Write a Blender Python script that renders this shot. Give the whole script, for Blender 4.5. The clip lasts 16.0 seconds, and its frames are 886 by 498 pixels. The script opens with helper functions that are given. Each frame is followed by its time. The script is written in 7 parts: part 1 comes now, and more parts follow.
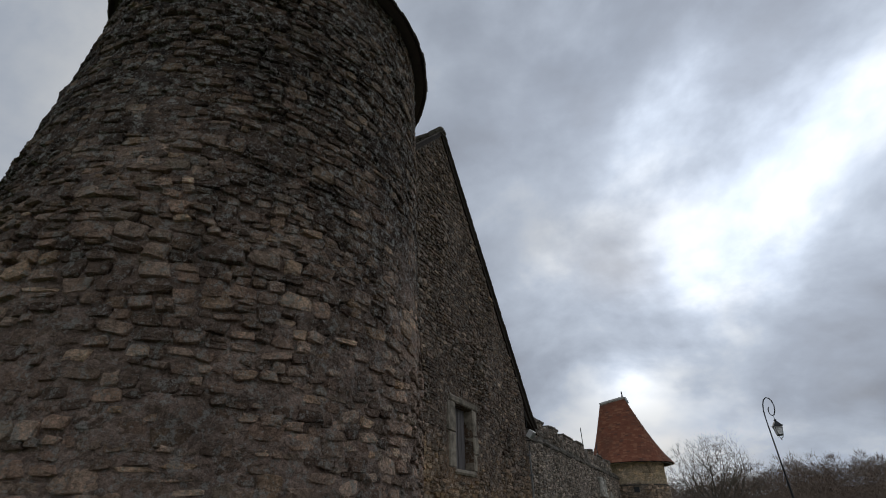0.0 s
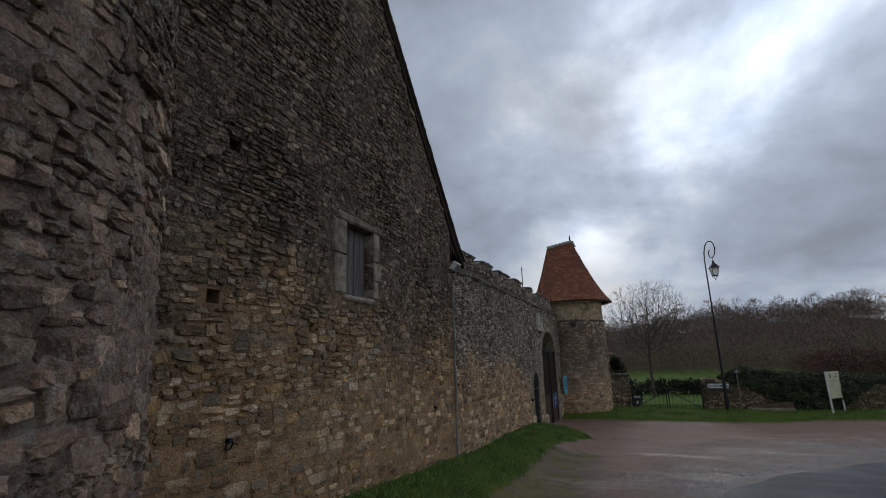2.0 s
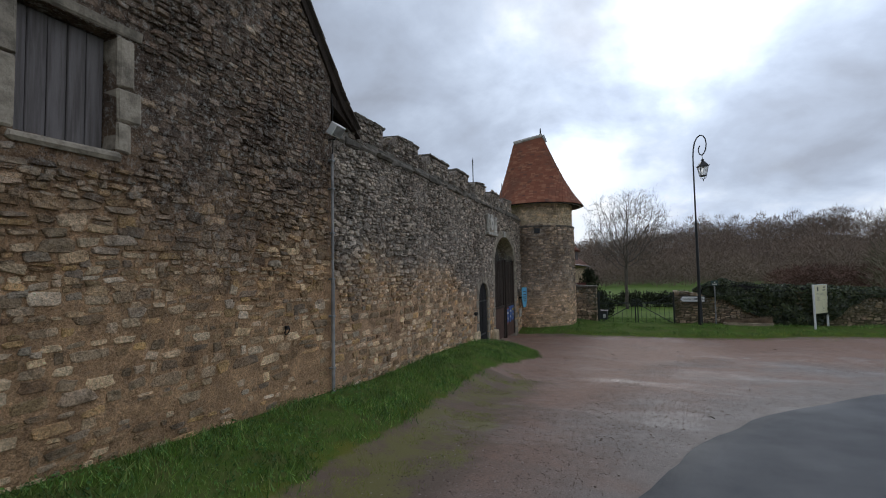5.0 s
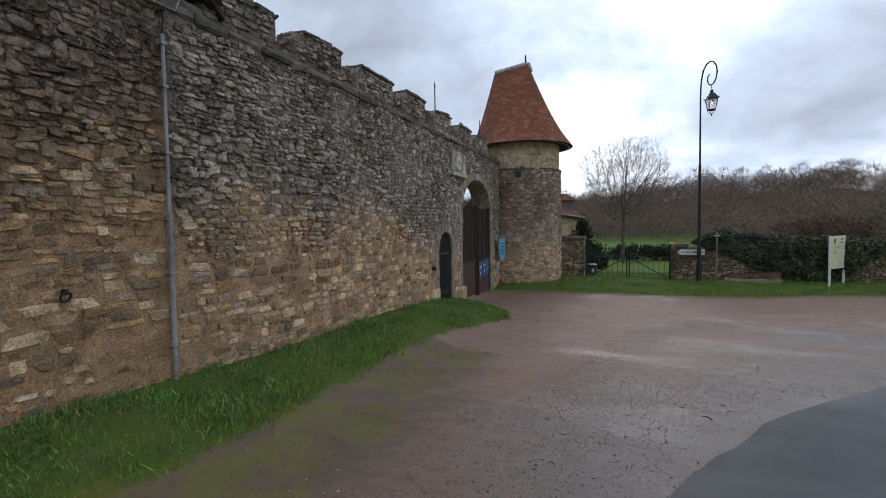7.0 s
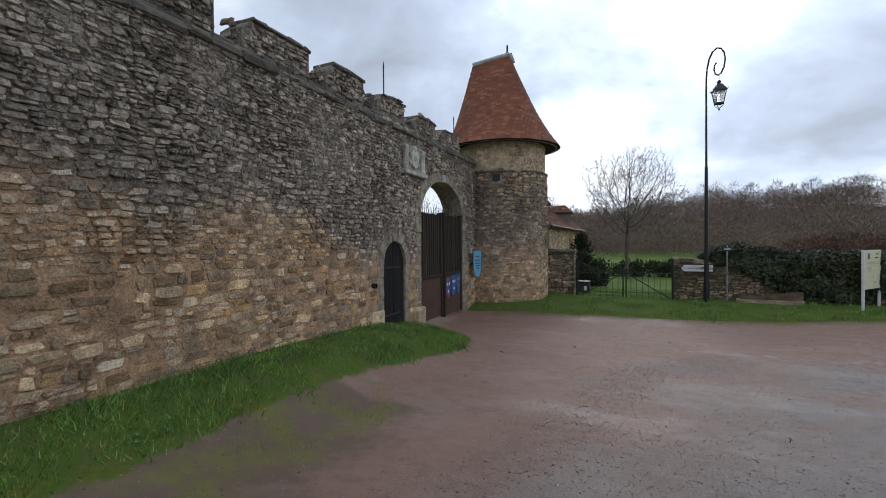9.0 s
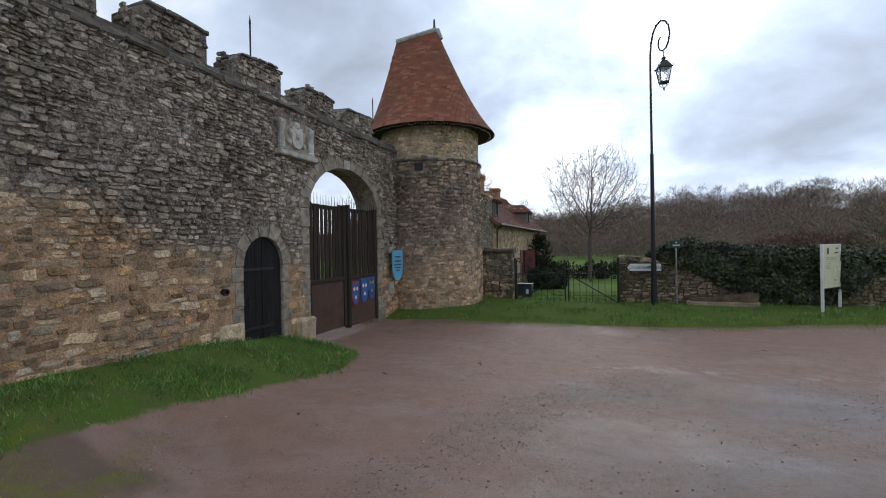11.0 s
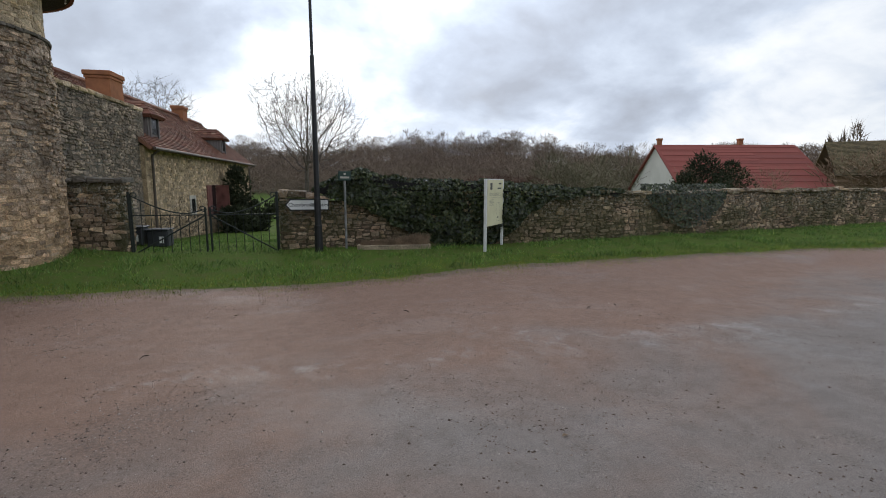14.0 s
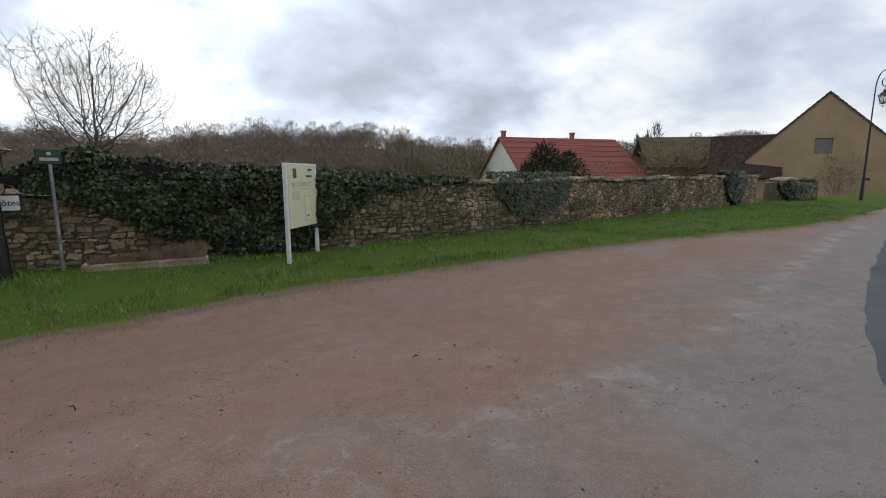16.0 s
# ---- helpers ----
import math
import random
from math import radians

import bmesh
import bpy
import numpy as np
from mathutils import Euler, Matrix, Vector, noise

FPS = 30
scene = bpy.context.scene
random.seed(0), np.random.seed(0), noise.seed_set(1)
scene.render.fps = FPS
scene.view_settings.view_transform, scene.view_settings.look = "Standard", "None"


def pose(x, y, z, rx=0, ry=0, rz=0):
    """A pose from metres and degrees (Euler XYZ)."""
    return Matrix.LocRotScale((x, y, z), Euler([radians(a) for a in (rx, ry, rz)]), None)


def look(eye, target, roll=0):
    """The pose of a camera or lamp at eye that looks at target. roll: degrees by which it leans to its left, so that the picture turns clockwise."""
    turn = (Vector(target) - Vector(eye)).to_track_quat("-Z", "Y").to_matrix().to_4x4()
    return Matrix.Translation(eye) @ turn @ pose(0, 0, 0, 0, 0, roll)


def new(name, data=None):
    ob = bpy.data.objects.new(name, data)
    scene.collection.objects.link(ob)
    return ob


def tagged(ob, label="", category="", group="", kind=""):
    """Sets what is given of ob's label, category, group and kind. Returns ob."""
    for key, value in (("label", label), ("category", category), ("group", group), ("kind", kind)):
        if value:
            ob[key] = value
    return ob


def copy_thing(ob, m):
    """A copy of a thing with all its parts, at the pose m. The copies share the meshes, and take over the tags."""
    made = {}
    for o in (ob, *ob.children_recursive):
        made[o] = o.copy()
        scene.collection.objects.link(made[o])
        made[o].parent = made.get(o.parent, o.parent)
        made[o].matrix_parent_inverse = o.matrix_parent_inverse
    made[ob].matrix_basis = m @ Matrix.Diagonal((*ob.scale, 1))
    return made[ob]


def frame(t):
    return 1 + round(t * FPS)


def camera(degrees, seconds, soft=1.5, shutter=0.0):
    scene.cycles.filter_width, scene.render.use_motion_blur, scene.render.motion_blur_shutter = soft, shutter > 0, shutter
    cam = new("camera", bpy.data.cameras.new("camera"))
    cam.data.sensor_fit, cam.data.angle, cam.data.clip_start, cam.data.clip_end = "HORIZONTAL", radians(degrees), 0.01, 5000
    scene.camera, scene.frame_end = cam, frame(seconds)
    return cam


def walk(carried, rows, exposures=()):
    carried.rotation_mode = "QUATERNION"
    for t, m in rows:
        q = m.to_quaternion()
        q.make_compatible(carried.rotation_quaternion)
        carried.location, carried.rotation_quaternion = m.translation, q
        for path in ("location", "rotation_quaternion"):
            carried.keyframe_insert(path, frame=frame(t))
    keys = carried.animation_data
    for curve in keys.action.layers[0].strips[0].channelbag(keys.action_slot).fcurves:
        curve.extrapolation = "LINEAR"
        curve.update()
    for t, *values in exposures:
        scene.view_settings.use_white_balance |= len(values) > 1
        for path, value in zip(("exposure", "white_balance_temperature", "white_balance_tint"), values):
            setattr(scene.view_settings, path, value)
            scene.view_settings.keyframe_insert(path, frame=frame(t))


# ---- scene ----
cam = camera(86.4, 16.0, 1.0)
METRES, EYE, TILT, LEAN, TURN = 20.833, 1.875, 0.0, 0.0, 26.5
ROWS = [
    (0.0, 0.0, 0.0, 0.0, 0.46, 30.85, 0.77),
    (0.5, 0.0163, 0.0226, -0.0004, 0.96, 27.45, 1.05),
    (1.0, 0.0285, 0.0467, -0.0012, 0.34, 22.54, 1.32),
    (1.5, 0.0437, 0.0699, -0.003, -1.94, 17.52, 1.26),
    (2.0, 0.0567, 0.0948, -0.0044, -3.31, 13.53, 1.47),
    (2.5, 0.0708, 0.1183, -0.0057, -4.14, 10.4, 1.43),
    (3.0, 0.0861, 0.142, -0.0072, -4.63, 7.96, 1.4),
    (5.5, 0.169, 0.2703, -0.0139, -4.73, 1.89, 1.0),
    (6.0, 0.1864, 0.2959, -0.0157, -4.69, 0.31, 0.98),
    (6.5, 0.2022, 0.3232, -0.0183, -4.72, -1.25, 0.87),
    (7.0, 0.2195, 0.3496, -0.0203, -4.75, -2.58, 0.88),
    (7.5, 0.2361, 0.3775, -0.0221, -4.59, -3.03, 0.8),
    (8.0, 0.2536, 0.4039, -0.024, -3.86, -2.56, 0.71),
    (10.5, 0.3583, 0.5191, -0.0351, -4.54, 1.07, 0.97),
    (11.0, 0.383, 0.5379, -0.038, -6.46, -0.21, 1.08),
    (11.5, 0.4114, 0.5536, -0.04, -8.84, -2.3, 1.12),
    (12.0, 0.4371, 0.569, -0.0417, -11.71, -3.87, 0.96),
    (12.5, 0.4644, 0.5872, -0.0439, -16.98, -5.09, 0.74),
    (13.0, 0.4889, 0.6091, -0.0458, -24.9, -6.09, 0.13),
    (13.5, 0.5134, 0.6311, -0.0473, -30.31, -6.9, 0.04),
    (14.0, 0.5419, 0.6517, -0.0478, -36.65, -7.92, 0.06),
    (14.5, 0.5689, 0.6697, -0.0485, -41.6, -8.69, 0.02),
    (15.0, 0.5987, 0.6873, -0.0497, -46.4, -9.13, 0.04),
    (15.5, 0.6292, 0.7048, -0.051, -50.16, -9.15, -0.0),
    (16.0, 0.6611, 0.7195, -0.0531, -53.73, -8.88, 0.18),
]
# the film's own exposure, opening up as the camera tilts down from the sky
EXPOSURES = [(0.0, -0.75, 6550, 10), (1.0, -0.88, 6450, 10), (2.0, -0.88, 6300, 10), (3.0, -0.68, 6250, 10), (5.5, -0.08, 6250, 10), (8.0, 0.12, 6250, 10), (11.5, 0.14, 6150, 10), (12.5, 0.14, 6480, 10), (14.0, 0.14, 6580, 10), (16.0, 0.14, 6620, 10)]
walk(cam, [(t, pose(0, 0, EYE, TILT, LEAN, TURN) @ pose(METRES * x, METRES * y, METRES * z, 90 + pitch, roll, yaw)) for t, x, y, z, yaw, pitch, roll in ROWS],
     exposures=EXPOSURES)

# ---- light and sky ----
SUN_AZ, SUN_EL = radians(-5.8), radians(14)
SUN_DIR = Vector((math.sin(SUN_AZ) * math.cos(SUN_EL), math.cos(SUN_AZ) * math.cos(SUN_EL), math.sin(SUN_EL)))
sun_lamp = new("sun", bpy.data.lights.new("sun", "SUN"))
sun_lamp.data.energy, sun_lamp.data.angle, sun_lamp.data.color = 0.8, radians(24), (1.0, 0.95, 0.88)
sun_lamp.matrix_world = look(SUN_DIR * 60, (0, 0, 0))


class Nodes:
    """Short hand for building a node tree."""

    def __init__(self, tree):
        self.t = tree
        tree.nodes.clear()

    def n(self, kind, **sets):
        node = self.t.nodes.new(kind)
        for key, value in sets.items():
            if key == "op":
                node.operation = value
            elif key == "blend":
                node.blend_type = value
            elif key == "dtype":
                node.data_type = value
            elif key == "attr":
                node.attribute_name = value
        return node

    def put(self, socket, value):
        if isinstance(value, bpy.types.NodeSocket):
            self.t.links.new(value, socket)
        elif isinstance(value, (tuple, list)):
            socket.default_value = (*value, 1.0) if len(value) == 3 and socket.type == "RGBA" else value
        else:
            socket.default_value = value

    def math(self, op, a, b=0.0, c=0.0, clamp=False):
        node = self.n("ShaderNodeMath", op=op)
        node.use_clamp = clamp
        for i, v in enumerate((a, b, c)):
            self.put(node.inputs[i], v)
        return node.outputs[0]

    def noise(self, scale, detail=4.0, rough=0.55, vector=None, distort=0.0):
        node = self.n("ShaderNodeTexNoise")
        node.inputs["Scale"].default_value = scale
        node.inputs["Detail"].default_value = detail
        node.inputs["Roughness"].default_value = rough
        node.inputs["Distortion"].default_value = distort
        if vector is not None:
            self.put(node.inputs["Vector"], vector)
        return node.outputs["Fac"]

    def step(self, value, lo, hi, a=0.0, b=1.0):
        node = self.n("ShaderNodeMapRange")
        node.interpolation_type = "SMOOTHSTEP"
        self.put(node.inputs[0], value)
        for i, v in enumerate((lo, hi, a, b)):
            node.inputs[i + 1].default_value = v
        return node.outputs[0]

    def mix(self, fac, a, b, blend="MIX"):
        node = self.n("ShaderNodeMix", dtype="RGBA", blend=blend)
        self.put(node.inputs[0], fac)
        self.put(node.inputs[6], a)
        self.put(node.inputs[7], b)
        return node.outputs[2]

    def ramp(self, fac, stops, constant=False):
        node = self.n("ShaderNodeValToRGB")
        els = node.color_ramp.elements
        while len(els) < len(stops):
            els.new(0.5)
        for e, (p, c) in zip(els, stops):
            e.position, e.color = p, (*c, 1)
        if constant:
            node.color_ramp.interpolation = "CONSTANT"
        self.put(node.inputs[0], fac)
        return node.outputs[0]

    def pos(self):
        return self.n("ShaderNodeNewGeometry").outputs["Position"]

    def z(self, v):
        node = self.n("ShaderNodeSeparateXYZ")
        self.put(node.inputs[0], v)
        return node.outputs

    def scaled(self, v, s):
        node = self.n("ShaderNodeMapping")
        node.inputs["Scale"].default_value = s
        self.put(node.inputs[0], v)
        return node.outputs[0]

    def random(self):
        a = self.n("ShaderNodeObjectInfo").outputs["Random"]
        b = self.n("ShaderNodeNewGeometry").outputs["Random Per Island"]
        return self.math("FRACT", self.math("ADD", a, b))

    def bump(self, height, strength, distance):
        node = self.n("ShaderNodeBump")
        node.inputs["Strength"].default_value = strength
        node.inputs["Distance"].default_value = distance
        self.put(node.inputs["Height"], height)
        return node.outputs[0]

    def surface(self, colour, rough, normal=None, metal=0.0, **more):
        node = self.n("ShaderNodeBsdfPrincipled")
        self.put(node.inputs["Base Color"], colour)
        self.put(node.inputs["Roughness"], rough)
        self.put(node.inputs["Metallic"], metal)
        node.inputs["Specular IOR Level"].default_value = 0.25 if not isinstance(rough, (int, float)) or rough > 0.6 else 0.5
        for key, value in more.items():
            self.put(node.inputs[key.replace("_", " ")], value)
        if normal is not None:
            self.put(node.inputs["Normal"], normal)
        out = self.n("ShaderNodeOutputMaterial")
        self.t.links.new(node.outputs[0], out.inputs[0])


# thin bright cloud high above the sun
THIN_CLOUD = Vector((math.sin(radians(10)) * math.cos(radians(36)), math.cos(radians(10)) * math.cos(radians(36)), math.sin(radians(36))))


def make_world():
    """Broken cloud under a blue sky, brighter towards the hidden sun."""
    w = bpy.data.worlds.new("overcast_sky")
    w.use_nodes = True
    scene.world = w
    k = Nodes(w.node_tree)
    sky = k.n("ShaderNodeTexSky")
    sky.sky_type, sky.sun_disc = "NISHITA", False
    sky.sun_elevation, sky.sun_rotation = SUN_EL, SUN_AZ
    way = k.n("ShaderNodeTexCoord").outputs["Generated"]
    sx, sy, sz = k.z(way)
    up = k.math("ADD", k.math("MAXIMUM", sz, 0.0), 0.45)
    flat = k.n("ShaderNodeCombineXYZ")
    k.put(flat.inputs[0], k.math("DIVIDE", sx, up))
    k.put(flat.inputs[1], k.math("DIVIDE", sy, up))
    flat.inputs[2].default_value = CLOUD_SEED
    big = k.noise(1.3, 7, 0.52, flat.outputs[0], 0.3)
    small = k.noise(3.2, 8, 0.55, flat.outputs[0], 0.25)
    thick = k.math("ADD", k.math("MULTIPLY", big, 0.62), k.math("MULTIPLY", small, 0.38))
    dot = k.n("ShaderNodeVectorMath", op="DOT_PRODUCT")
    k.put(dot.inputs[0], way)
    dot.inputs[1].default_value = SUN_DIR
    near = k.math("MAXIMUM", dot.outputs["Value"], 0.0)
    veil = k.math("MULTIPLY", k.math("POWER", near, 750.0), k.step(small, 0.36, 0.52, 1.25, 0.75))
    high = k.n("ShaderNodeVectorMath", op="DOT_PRODUCT")
    k.put(high.inputs[0], way)
    high.inputs[1].default_value = THIN_CLOUD
    thin = k.math("POWER", k.math("MAXIMUM", high.outputs["Value"], 0.0), 15.0)
    glow = k.math("ADD", k.math("MULTIPLY", k.math("POWER", near, 8.0), 0.12), k.math("ADD", k.math("MULTIPLY", veil, 0.55), k.math("MULTIPLY", thin, k.step(big, 0.40, 0.56, 2.3, 0.9))))
    cloud = k.ramp(thick, [(0.37, (0.98, 1.01, 1.04)), (0.435, (0.83, 0.885, 0.96)), (0.50, (0.62, 0.70, 0.83)), (0.56, (0.50, 0.565, 0.68)), (0.64, (0.40, 0.44, 0.52))])
    lit = k.math("ADD", 0.92, glow)
    cloud = k.mix(1.0, cloud, lit, "MULTIPLY")
    a, b = k.n("ShaderNodeBackground"), k.n("ShaderNodeBackground")
    k.put(a.inputs[0], sky.outputs[0])
    a.inputs[1].default_value = 0.075
    k.put(b.inputs[0], cloud)
    b.inputs[1].default_value = 1.0
    mixed = k.n("ShaderNodeMixShader")
    gap = k.noise(0.7, 5, 0.5, flat.outputs[0], 0.2)
    k.put(mixed.inputs[0], k.step(gap, 0.30, 0.46, 0.55, 1.0))
    k.t.links.new(a.outputs[0], mixed.inputs[1])
    k.t.links.new(b.outputs[0], mixed.inputs[2])
    out = k.n("ShaderNodeOutputWorld")
    k.t.links.new(mixed.outputs[0], out.inputs[0])


CLOUD_SEED = 3.0
make_world()


# ---- materials ----
def material(name):
    m = bpy.data.materials.new(name)
    m.use_nodes = True
    return m, Nodes(m.node_tree)


def rubble(name, low, high, z0, z1, mortar_low=None, mortar_high=None, lichen=0.55, wobble=2.2, smear=0.6, contrast=0.36, moss=0.0, relief=0.035, pits=0.7, low_crust=0.15, age=0.0):
    """Rubble stone: warm and clean low down, weathered and lichen-grown above a ragged line; and its mortar."""
    made = []
    for kind in ("stone", "mortar"):
        m, k = material(name + "_" + kind)
        p = k.pos()
        height = k.z(p)[2]
        ragged = k.math("ADD", height, k.math("MULTIPLY", k.math("SUBTRACT", k.noise(0.55, 5, 0.6, p), 0.5), wobble * 2))
        if age:
            ragged = k.math("ADD", ragged, k.step(k.z(p)[1], 16.5, 20.5, 0.0, age))
        old = k.step(ragged, z0, z1)
        fine = k.noise(38, 6, 0.7, p)
        mid = k.noise(7, 5, 0.6, p)
        if kind == "stone":
            r = k.random()
            c = k.mix(old, k.ramp(r, low), k.ramp(r, high))
            c = k.mix(1.0, c, k.step(k.math("FRACT", k.math("MULTIPLY", r, 7.31)), 0.0, 1.0, 1 - contrast, 1 + contrast), "MULTIPLY")
            over = k.step(k.noise(1.9, 7, 0.72, p, 0.5), 0.44, 0.60)
            c = k.mix(k.math("MULTIPLY", over, smear), c, k.mix(old, mortar_low, mortar_high))
        else:
            c = k.mix(old, mortar_low, mortar_high)
        worn = k.math("ADD", 0.35, k.math("MULTIPLY", old, 0.65))
        c = k.mix(k.math("MULTIPLY", k.step(mid, 0.35, 0.7), worn), c, k.mix(1.0, c, (0.62, 0.58, 0.55), "MULTIPLY"))
        c = k.mix(1.0, c, k.step(k.noise(3.1, 6, 0.7, p, 0.4), 0.28, 0.72, 0.68, 1.30), "MULTIPLY")
        if moss:
            c = k.mix(k.math("MULTIPLY", k.step(k.math("ADD", k.noise(1.1, 6, 0.7, p), k.math("SUBTRACT", k.step(k.z(p)[0], 11.0, 14.0, 0.14, 0.0), k.step(k.z(p)[0], 6.6, 8.0, 0.14, 0.0))), 0.42, 0.62), moss), c, (0.070, 0.074, 0.026))
        grain = k.math("MULTIPLY", k.step(fine, 0.28, 0.72, 0.66, 1.34), k.step(k.noise(120, 4, 0.7, p), 0.25, 0.75, 0.84, 1.18))
        c = k.mix(1.0, c, grain, "MULTIPLY")
        pit = k.math("MULTIPLY", k.step(k.noise(9, 9, 0.8, p, 0.5), 0.455, 0.40), k.math("ADD", 0.35, k.math("MULTIPLY", old, 0.65)))
        c = k.mix(k.math("MULTIPLY", pit, pits), c, k.mix(1.0, c, (0.24, 0.21, 0.19), "MULTIPLY"))
        crust = k.math("MAXIMUM", k.step(k.noise(13, 9, 0.8, p), 0.535, 0.575), k.step(k.noise(36, 6, 0.8, p, 0.3), 0.565, 0.60))
        spots = k.math("MULTIPLY", crust, k.math("ADD", low_crust, k.math("MULTIPLY", old, 1 - low_crust)))
        c = k.mix(k.math("MULTIPLY", spots, lichen), c, (0.50, 0.475, 0.42))
        stain = k.step(k.noise(0.9, 6, 0.65, k.scaled(p, (1, 1, 0.6))), 0.52, 0.68)
        c = k.mix(k.math("MULTIPLY", k.math("MULTIPLY", stain, worn), 0.6), c, k.mix(1.0, c, (0.42, 0.38, 0.36), "MULTIPLY"))
        h = k.math("SUBTRACT", k.math("ADD", k.math("MULTIPLY", fine, 0.6), k.noise(11, 8, 0.72, p)), k.math("MULTIPLY", pit, 0.35))
        k.surface(c, 0.93, k.bump(h, 0.9, relief))
        made.append(m)
    return made


WARM = [(0.0, (0.54, 0.345, 0.175)), (0.2, (0.52, 0.38, 0.245)), (0.42, (0.64, 0.475, 0.295)), (0.58, (0.44, 0.328, 0.235)), (0.72, (0.74, 0.605, 0.445)), (0.88, (0.62, 0.395, 0.165)), (1.0, (0.42, 0.258, 0.16))]
GREY = [(0.0, (0.31, 0.25, 0.198)), (0.3, (0.47, 0.39, 0.31)), (0.6, (0.60, 0.51, 0.415)), (0.85, (0.38, 0.305, 0.24)), (1.0, (0.68, 0.575, 0.45))]
BROWN = [(0.0, (0.175, 0.12, 0.088)), (0.25, (0.25, 0.172, 0.122)), (0.5, (0.315, 0.236, 0.175)), (0.75, (0.19, 0.134, 0.10)), (0.9, (0.37, 0.255, 0.162)), (1.0, (0.50, 0.40, 0.30))]
TAN = [(0.0, (0.42, 0.31, 0.18)), (0.4, (0.52, 0.40, 0.25)), (0.7, (0.37, 0.285, 0.195)), (1.0, (0.58, 0.47, 0.32))]
M_CURTAIN = rubble("curtain_wall", WARM, GREY, 1.15, 2.2, (0.54, 0.345, 0.205), (0.26, 0.21, 0.168), 0.7, 1.3, 0.25, 0.48, 0.0, 0.05, 0.55, 0.15, 1.0)
M_GABLE = rubble("gable_wall", WARM, BROWN, 1.1, 3.4, (0.50, 0.31, 0.17), (0.16, 0.112, 0.08), 0.55, 2.2, 0.4, 0.46, 0.0, 0.05)
M_TOWER = rubble("great_tower", [(p, (c[0] * 1.75, c[1] * 1.68, c[2] * 1.66)) for p, c in BROWN], [(p, (c[0] * 0.82, c[1] * 0.79, c[2] * 0.77)) for p, c in BROWN], 2.6, 4.6, (0.42, 0.30, 0.235), (0.10, 0.071, 0.054), 0.85, 2.6, 0.35, 0.55, 0.0, 0.09, 0.95, 0.75)
M_TURRET = rubble("turret", [(p, (c[0] * 1.28, c[1] * 1.18, c[2] * 1.2)) for p, c in TAN], [(p, (c[0] * 1.1, c[1] * 1.06, c[2] * 1.16)) for p, c in TAN], -0.2, 1.6, (0.56, 0.38, 0.23), (0.34, 0.27, 0.20), 0.5, 1.2, 0.3, 0.42, 0.0, 0.05, 0.35)
M_TURRET_TOP = rubble("turret_top", [(p, tuple(v * 1.4 for v in c)) for p, c in TAN], TAN, 20, 30, (0.64, 0.51, 0.35), (0.4, 0.3, 0.2), 0.2, 2.2, 0.7, 0.25)
M_LOW = rubble("low_wall", [(p, (c[0] * 1.5, c[1] * 1.5, c[2] * 1.4)) for p, c in BROWN], [(p, (c[0] * 1.7, c[1] * 1.72, c[2] * 1.6)) for p, c in BROWN], -0.3, 0.5, (0.12, 0.092, 0.06), (0.13, 0.105, 0.072), 0.6, 0.6, 0.3, 0.4, 0.6)
M_HOUSE = rubble("house_wall", [(p, (c[0] * 1.12, c[1] * 1.12, c[2] * 1.15)) for p, c in TAN], TAN, 20, 30, (0.48, 0.36, 0.23), (0.3, 0.25, 0.2), 0.2, 2.2, 0.3, 0.4)
M_ANNEX = rubble("annex_wall", [(p, (c[0] * 0.74, c[1] * 0.70, c[2] * 0.66)) for p, c in GREY], GREY, 20, 30, (0.17, 0.15, 0.125), (0.3, 0.25, 0.2), 0.6)


def plain(name, colour, rough=0.8, var=0.35, scale=6.0, bump=0.2, metal=0.0, stretch=(1, 1, 1), dark=None, fine=60.0, **more):
    """A surface with two scales of variation and fine relief."""
    m, k = material(name)
    p = k.scaled(k.pos(), stretch)
    a, b = k.noise(scale, 5, 0.6, p), k.noise(fine, 5, 0.65, p)
    shade = dark or tuple(c * 0.5 for c in colour)
    r = k.random()
    c = k.mix(k.step(a, 0.35, 0.72), colour, shade)
    g = k.math("ADD", 1.0 - var / 2, k.math("MULTIPLY", k.math("ADD", b, k.math("MULTIPLY", r, 0.5)), var * 0.8))
    c = k.mix(1.0, c, g, "MULTIPLY")
    k.surface(c, rough, k.bump(k.math("ADD", b, a), bump, 0.01), metal, **more)
    return m


M_DRESSED = plain("weathered_dressed_stone", (0.34, 0.29, 0.225), 0.93, 0.9, 7, 1.0, dark=(0.15, 0.128, 0.10), fine=34.0)
M_PALE = plain("pale_carved_stone", (0.54, 0.51, 0.45), 0.9, 0.6, 6, 0.6, dark=(0.30, 0.28, 0.24))
M_COPING = plain("lichen_coping_stone", (0.17, 0.15, 0.125), 0.95, 0.7, 7, 0.9, dark=(0.085, 0.075, 0.062))
M_DARKWOOD = plain("dark_weathered_wood", (0.048, 0.035, 0.027), 0.85, 0.6, 3, 0.4, stretch=(8, 8, 0.6))
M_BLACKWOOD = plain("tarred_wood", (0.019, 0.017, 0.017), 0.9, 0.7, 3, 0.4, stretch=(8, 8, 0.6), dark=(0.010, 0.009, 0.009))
M_GREYWOOD = plain("silver_grey_wood", (0.20, 0.18, 0.175), 0.9, 0.6, 3, 0.4, stretch=(8, 8, 0.5), dark=(0.12, 0.105, 0.10))
M_RUSTSHEET = plain("rusty_brown_sheet", (0.10, 0.058, 0.042), 0.75, 0.4, 2.2, 0.15, dark=(0.062, 0.038, 0.03))
